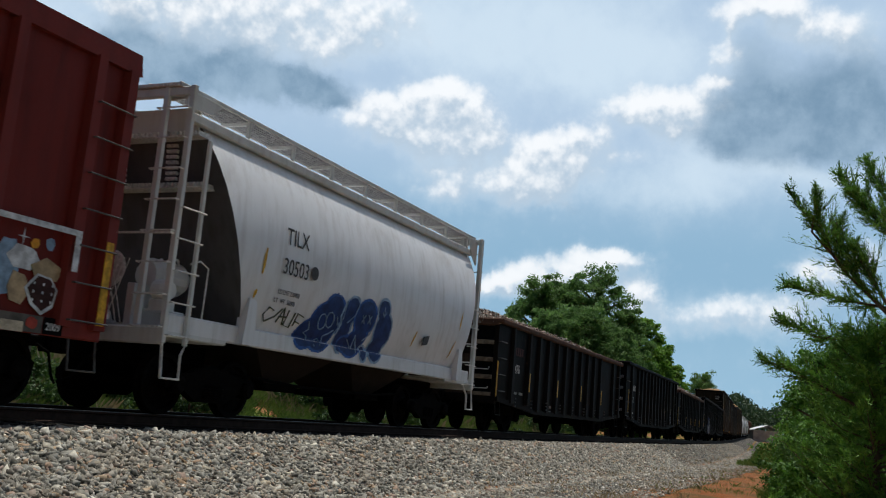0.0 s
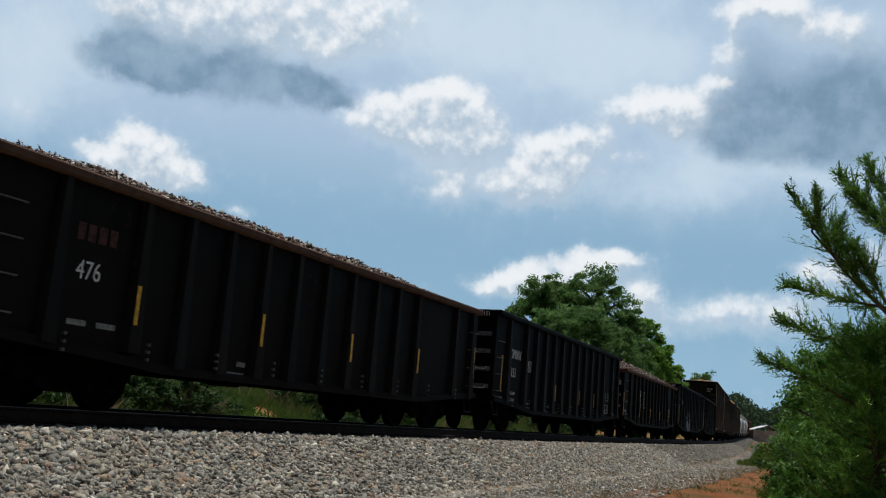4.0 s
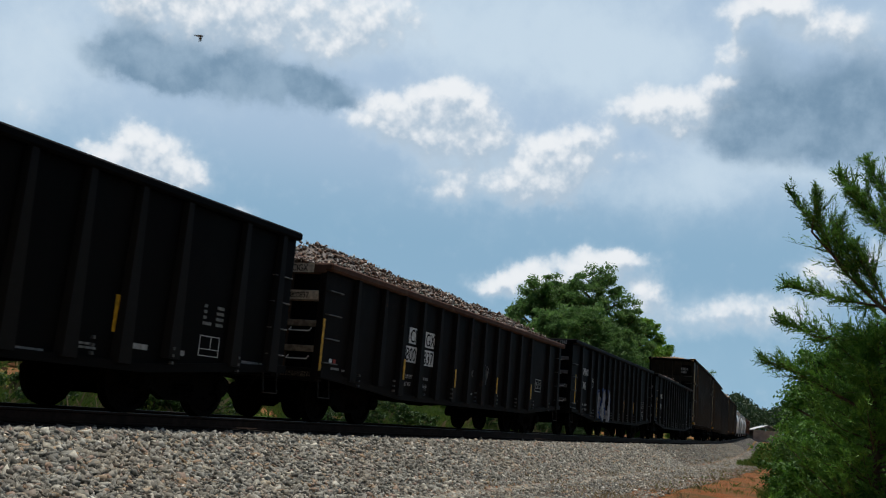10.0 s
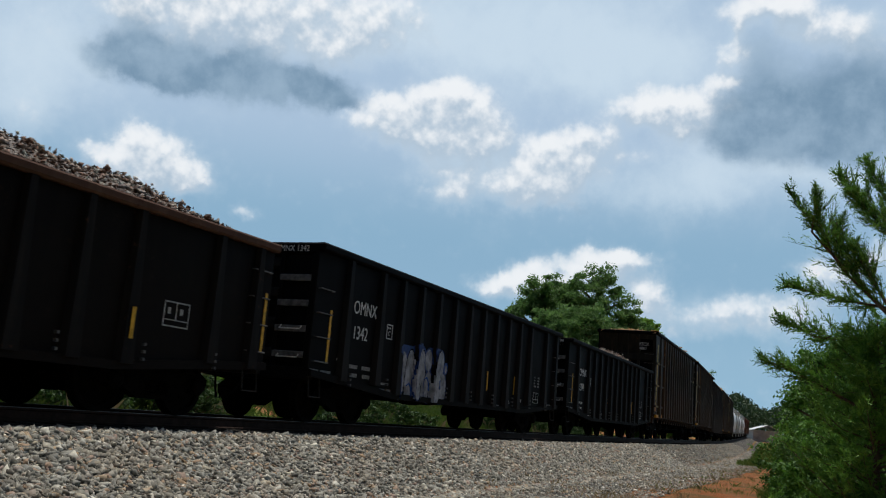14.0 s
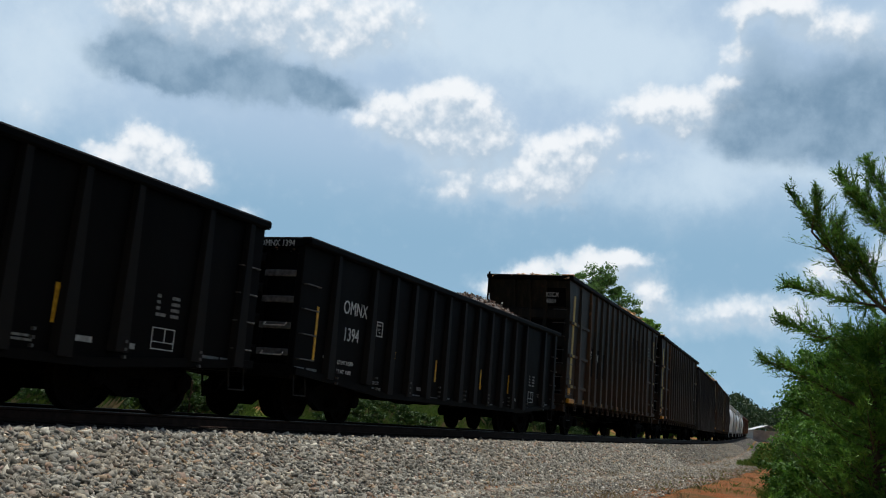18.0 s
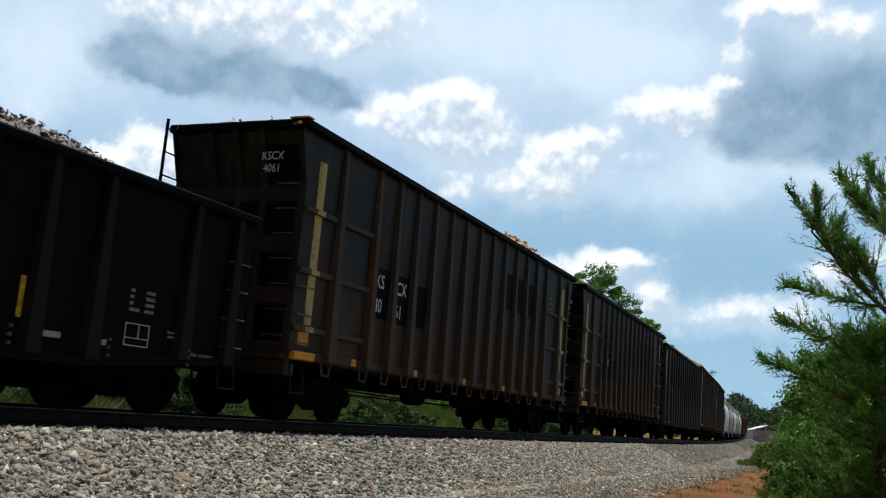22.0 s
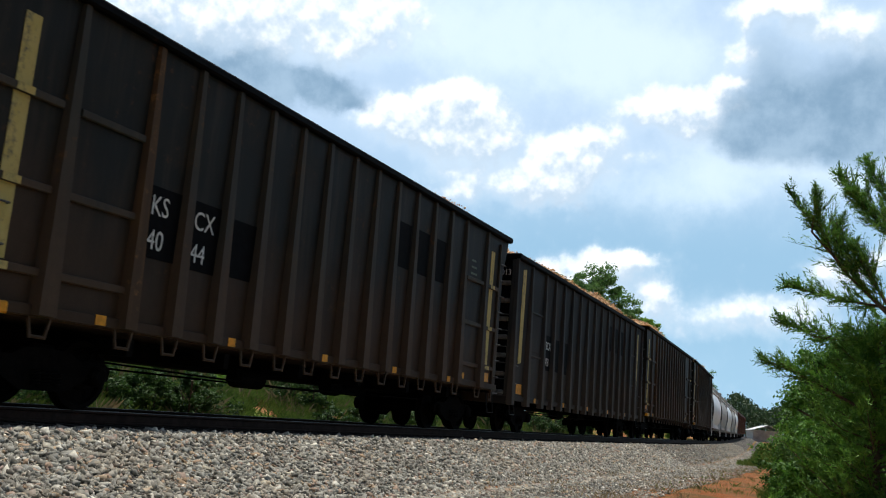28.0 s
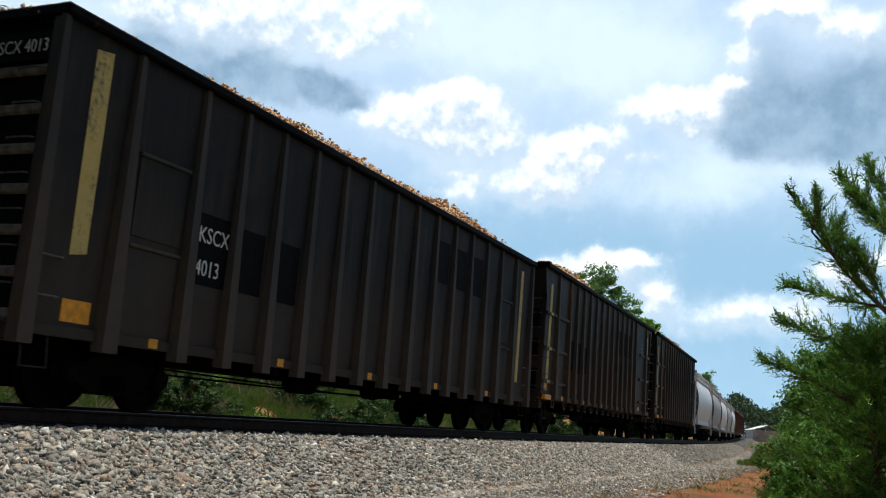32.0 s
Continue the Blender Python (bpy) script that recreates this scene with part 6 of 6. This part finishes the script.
    glow = g.put("ShaderNodeEmission", Color=c, Strength=1.38)
    g.l.new(glow, g.n["Material Output"].inputs["Surface"])
    return m


def backdrop_dome():
    R = 3400.0
    azs, els = np.radians(np.linspace(-60, 110, 60)), np.radians(np.linspace(-6, 48, 24))
    A, E = np.meshgrid(azs, els, indexing="ij")
    v = np.stack([R * np.cos(E) * np.cos(A), R * np.cos(E) * np.sin(A), R * np.sin(E)], -1).reshape(-1, 3)
    n = len(els)
    f = np.array([(i * n + j, i * n + j + 1, (i + 1) * n + j + 1, (i + 1) * n + j) for i in range(len(azs) - 1) for j in range(n - 1)])
    return tagged(new("backdrop", big_mesh("backdrop", v, f, cloud_sky(), True)), "hazy blue sky with drifting white and grey cumulus", "sky", kind="structure")


backdrop = backdrop_dome()


# ---- plants ----
def leaf_material(name, dark, light, rough=0.6, thin=0.36):
    m, g, b = material(name)
    tone = g.put("ShaderNodeNewGeometry", out=8)
    blotch = g.noise(g.place(), 0.8, 4, 0.6)
    spray = g.ramp(g.noise(g.place(), 7.0, 3, 0.5), 0.35, 0.65)
    c = g.mix(g.math("ADD", g.math("MULTIPLY", tone, 0.5), g.math("MULTIPLY", spray, 0.5)), dark, light)
    c = g.mix(g.math("MULTIPLY", g.ramp(blotch, 0.4, 0.7), 0.4), c, tuple(x * 0.6 for x in dark))
    finish(g, b, c, rough)
    b.inputs["Transmission Weight"].default_value = 0.0
    trans = g.n.new("ShaderNodeBsdfTranslucent")
    g.l.new(c, trans.inputs["Color"])
    mixer = g.n.new("ShaderNodeMixShader")
    mixer.inputs[0].default_value = thin
    g.l.new(b.outputs[0], mixer.inputs[1])
    g.l.new(trans.outputs[0], mixer.inputs[2])
    g.l.new(mixer.outputs[0], g.n["Material Output"].inputs["Surface"])
    return m


OAK = leaf_material("broadleaf_foliage", (0.095, 0.205, 0.055), (0.21, 0.365, 0.105), 0.6, 0.55)
LIME = leaf_material("young_broadleaf_foliage", (0.115, 0.260, 0.030), (0.27, 0.48, 0.065), 0.6, 0.55)
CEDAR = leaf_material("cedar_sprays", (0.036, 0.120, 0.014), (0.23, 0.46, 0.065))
# darker copy of the cedar green: shade put into the leaf colour
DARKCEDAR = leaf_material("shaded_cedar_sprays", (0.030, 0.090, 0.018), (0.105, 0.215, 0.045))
THICKET = leaf_material("thicket_foliage", (0.030, 0.100, 0.014), (0.15, 0.33, 0.040), 0.6, 0.36)
BUSH = leaf_material("dark_bush_foliage", (0.022, 0.060, 0.014), (0.075, 0.150, 0.030))
FARLEAF = leaf_material("far_woods_foliage", (0.030, 0.062, 0.028), (0.060, 0.110, 0.046))
GRASS = leaf_material("verge_grass", (0.085, 0.165, 0.024), (0.24, 0.32, 0.070))
STRAW = leaf_material("dry_grass", (0.20, 0.16, 0.075), (0.46, 0.36, 0.19))
BARK = plain("grey_brown_bark", (0.12, 0.085, 0.06), 0.9, 0.4, 14.0, 0.0, 0.8, 0.02)


def leaves(r, centres, spread, per, leaf, slim=0.6, droop=None):
    """Diamond leaves strewn round centres."""
    n = len(centres) * per
    c = np.repeat(np.asarray(centres), per, 0)
    s = np.repeat(np.broadcast_to(np.asarray(spread, float).reshape(-1, 1) if np.ndim(spread) else np.full((len(centres), 1), spread), (len(centres), 1)), per, 0)
    c = c + np.clip(r.normal(0, 0.45, (n, 3)), -0.7, 0.7) * s * (1, 1, 0.75)
    d = r.normal(0, 1, (n, 3)) if droop is None else r.normal(0, 0.34, (n, 3)) + np.repeat(droop, per, 0)
    d /= np.linalg.norm(d, axis=1)[:, None]
    e = np.cross(d, r.normal(0, 1, (n, 3)))
    e /= np.linalg.norm(e, axis=1)[:, None] + 1e-9
    k = (np.repeat(leaf, per)[:, None] if np.ndim(leaf) else leaf) * (0.6 + 0.8 * r.rand(n, 1))
    v = np.stack([c - d * k, c + e * k * slim, c + d * k, c - e * k * slim], 1).reshape(-1, 3)
    return v, np.arange(n * 4).reshape(-1, 4)


def clump_leaves(r, centres, radii, per, leaf):
    """Leaves on the shells of flattened clumps, most of them on the upper side and facing outwards."""
    n = len(centres) * per
    c, rad = np.repeat(np.asarray(centres), per, 0), np.repeat(np.asarray(radii), per)[:, None]
    u = r.normal(0, 1, (n, 3))
    u /= np.linalg.norm(u, axis=1)[:, None]
    u[:, 2] = np.where(r.rand(n) < 0.6, np.abs(u[:, 2]), u[:, 2])
    c = c + u * rad * (0.25 + 0.95 * r.rand(n, 1)) * (1, 1, 0.8)
    face = u * (0.8, 0.8, 1.0) + r.normal(0, 0.5, (n, 3))
    d = np.cross(face, r.normal(0, 1, (n, 3)))
    d /= np.linalg.norm(d, axis=1)[:, None] + 1e-9
    e = np.cross(face, d)
    e /= np.linalg.norm(e, axis=1)[:, None] + 1e-9
    k = leaf * (0.55 + 0.9 * r.rand(n, 1))
    v = np.stack([c - d * k, c + e * k * 0.62, c + d * k, c - e * k * 0.62], 1).reshape(-1, 3)
    return v, np.arange(n * 4).reshape(-1, 4)


def broadleaf(x, y, height, radius, seed, mat, per=130, lobes=150, leaf=0.085, label="leafy broadleaf tree with an uneven rounded crown", low=0.16, group="trees across the track"):
    r = np.random.RandomState(seed)
    z = float(ground_height(np.array([x]), np.array([y]))[0])
    tree = thing("tree" if height > 5 else "shrub", label, "tree" if height > 5 else "shrub", group)
    tree.matrix_basis = pose(x, y, z - 0.1)
    wood = Shape()
    lean = r.normal(0, 0.25, 2)
    wood.tube([(0, 0, 0), (lean[0] * 0.3, lean[1] * 0.3, height * 0.25), (lean[0], lean[1], height * 0.55), (lean[0] * 1.2, lean[1] * 1.2, height * 0.85)], [height * 0.03, height * 0.022, height * 0.014, 0.03], 8)
    heads, sizes = [], []
    boughs = max(7, lobes // 3)
    for k in range(boughs):
        u = (k + r.rand()) / boughs
        zc = height * (low + (0.96 - low) * u)
        rad = radius * (math.sin(math.pi * min(0.94, 0.16 + 0.78 * u)) ** 0.6) * (0.45 + 0.60 * r.rand())
        an = k * 2.4 + r.rand()
        tip = np.array((rad * math.cos(an), rad * math.sin(an), zc))
        wood.tube([(lean[0] * 0.5, lean[1] * 0.5, max(height * 0.12, zc - rad * 0.8)), (tip[0] * 0.5, tip[1] * 0.5, zc - rad * 0.25), tip], [height * 0.010, height * 0.006, 0.015], 5)
        # a bough ends in a layered cluster: one large clump and smaller ones that trail off from it
        for j in range(7):
            heads.append(tip * (1, 1, 1) * (1 if j < 4 else np.array((0.75, 0.75, 1))) + r.normal(0, 1, 3) * radius * np.array((0.17, 0.17, 0.13)) * (0 if j == 0 else 1))
            sizes.append(radius * ((0.22 + 0.10 * r.rand()) if j == 0 else (0.09 + 0.14 * r.rand())))
    part("trunk", wood, BARK, tree)
    v, f = clump_leaves(r, np.array(heads), np.array(sizes), per, leaf)
    part("crown", big_mesh("crown", v, f, mat), mat, tree, "uneven crown of green leaves")
    return tree


def plume(r, q0, q1, q2, count, twigs, reach, wood, fine):
    """Feathery spray along a limb: branchlets that sweep forward, each with scale-leaved twigs. Gives leaf centres, directions and sizes."""
    q0, q1, q2 = np.array(q0, float), np.array(q1, float), np.array(q2, float)
    t = (np.arange(count) + r.rand(count))[:, None] / count * 0.9 + 0.10
    p = (1 - t) ** 2 * q0 + 2 * t * (1 - t) * q1 + t * t * q2
    way = (q2 - q1) * t + (q1 - q0) * (1 - t)
    way /= np.linalg.norm(way, axis=1)[:, None]
    side = way * 0.85 + r.normal(0, 0.40, (count, 3)) + np.array((0, 0, 0.16))
    side /= np.linalg.norm(side, axis=1)[:, None]
    length = reach * (0.30 + 0.70 * r.rand(count, 1) ** 1.4) * (1.10 - 0.78 * t)
    if wood is not None:
        for a, b_ in zip(p, p + side * length):
            wood.tube([a, b_], [0.0035, 0.001], 3)
    s = ((np.arange(twigs) + 0.7) / twigs)[None, :, None]
    at_ = p[:, None] + side[:, None] * length[:, None] * s + np.array((0, 0, 1.0)) * 0.10 * length[:, None] * s ** 2
    tuft = side[:, None] + r.normal(0, 0.36, (count, twigs, 3))
    tuft /= np.linalg.norm(tuft, axis=2)[:, :, None]
    step = 0.046 * fine * (1.15 - 0.55 * s)
    cs = np.concatenate([(at_ + tuft * step * k).reshape(-1, 3) for k in (0.3, 1.2, 2.1)])
    ds = np.concatenate([(tuft + r.normal(0, 0.22, tuft.shape)).reshape(-1, 3) for k in range(3)])
    sizes = np.concatenate([np.broadcast_to(0.034 * fine * (1.15 - 0.5 * s) * k, (count, twigs, 1)).reshape(-1) for k in (1.0, 0.85, 0.65)])
    return cs, ds, sizes


def conifer(x, y, height, radius, seed, mat, branches=90, label="shaggy green cedar with upswept feathery sprays", fine=1.0, limbs=(), bare=0.05, crown=0.93):
    """An open-grown red cedar: rising limbs that carry feathery sprays."""
    r = np.random.RandomState(seed)
    z = float(ground_height(np.array([x]), np.array([y]))[0])
    tree = thing("cedar_tree", label, "cedar", "cedars beside the track")
    tree.matrix_basis = pose(x, y, z - 0.1)
    wood = Shape()
    wood.tube([(0, 0, 0), (0.03, 0.02, height * 0.4), (0.0, 0.05, height * 0.8), (0.02, 0.02, height)], [height * 0.022, height * 0.015, height * 0.007, 0.006], 7)
    sprays = []
    for k in range(branches):
        u = (k + r.rand()) / branches
        z0 = height * (bare + (crown - bare) * u)
        reach = radius * (1.05 - u) ** 0.6 * (0.45 + 0.75 * r.rand())
        an = k * 2.4 + r.rand() * 0.7
        rise = reach * (0.15 + 0.55 * r.rand())
        p0 = np.array((0, 0, z0))
        p2 = p0 + np.array((reach * math.cos(an), reach * math.sin(an), rise))
        p1 = (p0 + p2) / 2 - np.array((0, 0, rise * 0.22))
        wood.tube([p0, p1, p2], [0.006 + 0.012 * (1 - u), 0.007, 0.003], 4)
        sprays.append(plume(r, p0, p1, p2, 9, 13, 0.52 * radius ** 0.5, None, fine * 1.15))
    for q0, q1, q2 in limbs:
        wood.tube([q0, q1, q2], [0.020, 0.012, 0.004], 5)
        sprays.append(plume(r, q0, q1, q2, 48, 17, 0.62, wood, 1.0))
    part("trunk", wood, BARK, tree)
    cs, ds, sizes = (np.concatenate(a) for a in zip(*sprays))
    v, f = leaves(r, cs, 0.004, 1, sizes, 0.20, ds)
    part("crown", big_mesh("crown", v, f, mat), mat, tree, "feathery green sprays")
    return tree


def polar(az, dist):
    return dist * math.cos(radians(az)), dist * math.sin(radians(az))


for az, dist, height, radius, seed, mat in ((20.1, 76, 10.9, 2.5, 1, OAK), (16.7, 75, 12.8, 2.9, 2, OAK), (18.4, 77, 11.8, 2.6, 3, OAK), (14.9, 74, 10.4, 1.9, 4, OAK), (13.8, 78, 10.4, 1.75, 5, LIME), (12.75, 84, 8.6, 1.6, 6, LIME),
                                            (12.0, 92, 7.5, 1.3, 7, LIME), (21.4, 82, 9.4, 1.0, 8, OAK), (19.2, 72, 8.6, 2.6, 9, OAK), (17.3, 71, 9.2, 2.8, 12, OAK), (15.6, 71, 8.4, 2.6, 13, OAK), (14.2, 76, 7.8, 2.0, 14, LIME),
                                            (10.4, 170, 11.5, 3.0, 15, OAK)):
    x, y = polar(az, dist)
    broadleaf(x, y, height, radius, seed, mat)

# the near cedar, open towards the top, and the thicket behind it
x, y = polar(1.15, 11.0)
conifer(x, y, 2.9, 1.05, 1, CEDAR, 150, "tall shaggy green cedar with long upswept limbs",
        limbs=(((0, -0.12, 2.93), (-0.1, 0.37, 3.44), (-0.15, 0.9, 4.27)),
               ((0.1, 0.1, 3.21), (0.1, 0.45, 3.64), (0.15, 0.43, 3.98)),
               ((-0.1, 0.31, 3.41), (-0.2, 0.67, 3.82), (-0.2, 0.63, 4.23)),
               ((0, -0.25, 3.74), (0.1, 0.08, 4.14), (0.1, 0.42, 4.52)),
               ((0.1, -0.23, 3.89), (0.2, -0.01, 4.35), (0.3, 0.14, 4.72)),
               ((-0.1, -0.25, 3.6), (-0.2, 0.04, 3.97), (-0.3, 0.28, 4.19)),
               ((0, -0.18, 3.02), (0.15, 0.44, 3.16), (0.2, 0.96, 3.29)),
               ((0.2, -0.01, 2.68), (0.3, 0.67, 2.75), (0.3, 1.0, 2.91)),
               ((-0.1, 0.19, 1.99), (-0.2, 0.73, 2.27), (-0.2, 1.07, 2.4)),
               ((0, -0.09, 3.05), (-0.1, 0.15, 3.45), (-0.1, 0.25, 3.63))))
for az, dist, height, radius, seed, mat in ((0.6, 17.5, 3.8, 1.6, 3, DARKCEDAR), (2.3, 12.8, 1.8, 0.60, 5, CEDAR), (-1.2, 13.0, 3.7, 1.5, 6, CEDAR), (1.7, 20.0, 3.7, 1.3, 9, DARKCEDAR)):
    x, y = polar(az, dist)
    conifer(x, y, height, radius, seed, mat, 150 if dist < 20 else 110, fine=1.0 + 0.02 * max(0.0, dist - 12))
for az, dist, height, radius, seed, leaf in ((2.7, 16.0, 3.2, 0.95, 2, 0.030), (3.7, 23.0, 3.1, 1.20, 4, 0.036), (3.3, 14.5, 1.7, 0.75, 8, 0.028), (3.5, 30.0, 4.3, 1.60, 7, 0.040), (4.4, 33.0, 2.6, 1.25, 10, 0.042),
                                             (0.9, 14.0, 2.4, 1.10, 11, 0.028), (4.3, 19.0, 1.3, 0.65, 12, 0.032), (1.9, 10.8, 1.1, 0.50, 13, 0.024)):
    x, y = polar(az, dist)
    broadleaf(x, y, height, radius, 200 + seed, THICKET, 110, 110, leaf, "dense leafy green shrub in the thicket by the cedars", 0.04, "shrubs of the thicket")

# bushes that line the verge on towards the bend
r = random.Random(5)
for k in range(9):
    x, y = polar(4.8 + 0.25 * r.random() - 0.12 * k * 0.2, 30 + k * 9)
    broadleaf(x, y - 1.5, 2.2 + 1.6 * r.random(), 1.9, 30 + k, LIME if k % 3 else OAK, 40, 40, 0.11, "low leafy green shrub at the edge of the verge")


def blades(name, label, seed, spots, mat, height, tufts):
    """Tufts of grass blades, joined."""
    r = np.random.RandomState(seed)
    c = np.repeat(np.asarray(spots, float), tufts, 0)
    n = len(c)
    c[:, :2] += r.normal(0, 0.09, (n, 2))
    lean = r.normal(0, 0.24, (n, 3))
    lean[:, 2] = 1
    hgt = (height * (0.4 + 0.9 * r.rand(n)))[:, None]
    side = r.normal(0, 1, (n, 3))
    side[:, 2] = 0
    side /= np.linalg.norm(side, axis=1)[:, None]
    w = 0.003 + 0.004 * r.rand(n, 1)
    midp = c + lean * hgt * 0.55
    tip = c + lean * hgt * (1, 1, 0.85) + np.stack([lean[:, 0], lean[:, 1], lean[:, 2] * 0], -1) * hgt * 0.4
    v = np.stack([c - side * w, c + side * w, midp + side * w * 0.8, tip], 1).reshape(-1, 3)
    return tagged(new(name, big_mesh(name, v, np.arange(n * 4).reshape(-1, 4), mat)), label, "grass", kind="stuff")


def spots_on(seed, count, a0, a1, o0, o1, power=1.0, least=0.06):
    r = np.random.RandomState(seed)
    a = a0 + (a1 - a0) * r.rand(count) ** power
    o = o0 + (o1 - o0) * r.rand(count)
    p = np.array([along(x, y) for x, y in zip(a, o)])
    p[:, 2] = ground_height(p[:, 0], p[:, 1]) - 0.02
    keep = (ripple(p[:, 0], p[:, 1], 4.0, 9) + 0.25 * ripple(p[:, 0], p[:, 1], 1.1, 8)) > least
    return p[keep]


blades("grass", "tall green grass on the bank across the track", 1, spots_on(1, 30000, 4, 70, 4.6, 20, 1.3, -0.12), GRASS, 0.42, 15)
blades("dry_grass", "dry straw-coloured grass on the bank", 2, spots_on(2, 7000, 4, 70, 4.4, 18, 1.3), STRAW, 0.40, 9)
blades("verge_grass", "green grass along the verge", 3, spots_on(3, 6500, 56, 145, -9.5, -4.7), GRASS, 0.34, 8)
blades("dry_weeds", "thin dry weeds at the foot of the ballast", 4, spots_on(4, 900, 18, 70, -6.5, -3.2), STRAW, 0.16, 6)
blades("bush_grass", "green grass at the foot of the cedars", 8, spots_on(11, 12000, 26, 80, -11.5, -7.9, 1.0, -0.2), GRASS, 0.26, 9)
blades("clay_weeds", "sparse green weeds on the bare clay", 5, spots_on(7, 500, 24, 60, -9.0, -5.0), GRASS, 0.14, 7)
blades("tall_weeds", "tall straw-coloured weed stems on the bank", 6, spots_on(8, 900, 4, 60, 5.5, 16, 1.3), STRAW, 0.75, 5)
r = random.Random(12)
for k in range(64):
    p = along(6 + 62 * r.random(), (8.5 if k < 44 else 5.2) + (9 if k < 44 else 3) * r.random())
    broadleaf(p.x, p.y, 0.7 + 0.8 * r.random(), 0.6 + 0.5 * r.random(), 70 + k, LIME if k % 3 == 0 and k < 44 else BUSH, 60, 30, 0.04, "small green bush on the bank")

# far wooded ridge and the shed by the line
r = np.random.RandomState(6)
n = 9000
az, dist = np.radians(r.uniform(-14, 14, n)), r.uniform(420, 520, n)
top = 18.8 + 2.2 * np.sin(az * 55) + 2.5 * np.sin(az * 131 + 1)
p = np.stack([dist * np.cos(az), dist * np.sin(az), 2 + (top - 2 + (dist - 420) * 0.03) * r.rand(n) ** 0.45], -1)
v, f = leaves(r, p, 2.2, 9, 0.60)
tagged(new("far_woods", big_mesh("far_woods", v, f, FARLEAF)), "distant wooded ridge in summer leaf", "woods", kind="stuff")

shed = thing("shed", "long low building with a bright white metal roof", "building")
sx, sy = polar(7.0, 300)
shed.matrix_basis = pose(sx, sy, float(ground_height(np.array([sx]), np.array([sy]))[0]), 0, 0, 20)
WHITEROOF = plain("white_metal_roof", (0.80, 0.80, 0.78), 0.4, 0.1, 1.0)
SHEDWALL = plain("pale_metal_wall", (0.42, 0.40, 0.37), 0.6, 0.2, 1.0)
part("wall", Shape().box(-4.5, 4.5, -4, 4, -2.5, 3.2), SHEDWALL, shed)
part("roof", Shape().loft([[(x, -4.5, 3.1), (x, 0, 4.6), (x, 4.5, 3.1), (x, 4.5, 3.2), (x, 0, 4.75), (x, -4.5, 3.2)] for x in (-4.9, 4.9)]), WHITEROOF, shed)


# ---- a bird that crosses the top of the sky ----
FEATHER = plain("grey_brown_feathers", (0.11, 0.105, 0.10), 0.8, 0.3, 12.0)
bird = thing("bird", "small dark bird in flapping flight", "bird")
part("body", Shape().turned([(0.0, -0.09), (0.020, -0.06), (0.028, -0.01), (0.022, 0.045), (0.008, 0.085), (0.018, 0.13), (0.0, 0.132)], (0, 0, 0), 10, "x"), FEATHER, bird)
WINGS = []
for s in (-1, 1):
    w = Shape().loft([[(-0.045, 0, 0), (0.035, 0, 0), (0.035, 0, 0.008), (-0.045, 0, 0.008)], [(-0.04, s * 0.09, 0.0), (0.03, s * 0.09, 0.0), (0.03, s * 0.09, 0.006), (-0.04, s * 0.09, 0.006)],
                      [(0.012, s * 0.20, 0.0), (0.035, s * 0.20, 0.0), (0.035, s * 0.20, 0.004), (0.012, s * 0.20, 0.004)]])
    ob = part("wing", w, FEATHER, bird)
    WINGS.append((ob, s))


# ---- what moves ----
def travelled(t):
    return 0.0685 + 4.04649 * t + 0.0038946 * t * t - 0.00004991 * t ** 3


def car_pose(middle, L):
    p, q = along(middle - L * 0.36), along(middle + L * 0.36)
    x = (q - p).normalized()
    y = Vector((0, 0, 1)).cross(x).normalized()
    z = x.cross(y)
    m = Matrix((x, y, z)).transposed().to_4x4()
    m.translation = (p + q) / 2
    return m


def motions():
    seconds = [k * 1.0 for k in range(33)]
    for car, load, L, lead in TRAIN:
        rows = [(t, car_pose(lead + L / 2 - travelled(t), L)) for t in seconds]
        walk(car, rows)
        if load:
            walk(load, rows)
    beat = [k / 6 for k in range(193)]
    turns = [(t, pose(0, 0, 0, 0, -math.degrees(travelled(t) / RADIUS), 0)) for t in beat]
    for ob in SPIN:
        home = Matrix.Translation(ob.matrix_basis.translation)
        walk(ob, [(t, home @ m) for t, m in turns])
    walk(backdrop, [(0.0, pose(0, 0, 0, 0, 0, 0.52)), (DURATION, pose(0, 0, 0, 0, 0, -0.49))])
    flight = ((0.0, 60.0, -260.0, 60.0), (8.0, 22.6, 0.5, 12.9), (8.7, 21.4, 6.9, 11.28), (9.0, 20.82, 9.09, 10.78), (9.4, 19.67, 11.93, 10.13), (9.9, 17.8, 15.1, 9.4), (10.3, 16.0, 17.3, 8.6), (10.7, 14.09, 19.23, 8.2),
              (12.5, 6.0, 27.0, 9.0), (DURATION, -90.0, 110.0, 30.0))
    rows = [(t, pose(x, y, z, 0, 0, 118)) for t, x, y, z in flight]
    walk(bird, rows)
    for ob, s in WINGS:
        walk(ob, [(k * 0.1, pose(0, 0, 0, s * (34 if k % 2 else -30))) for k in range(321)])


motions()
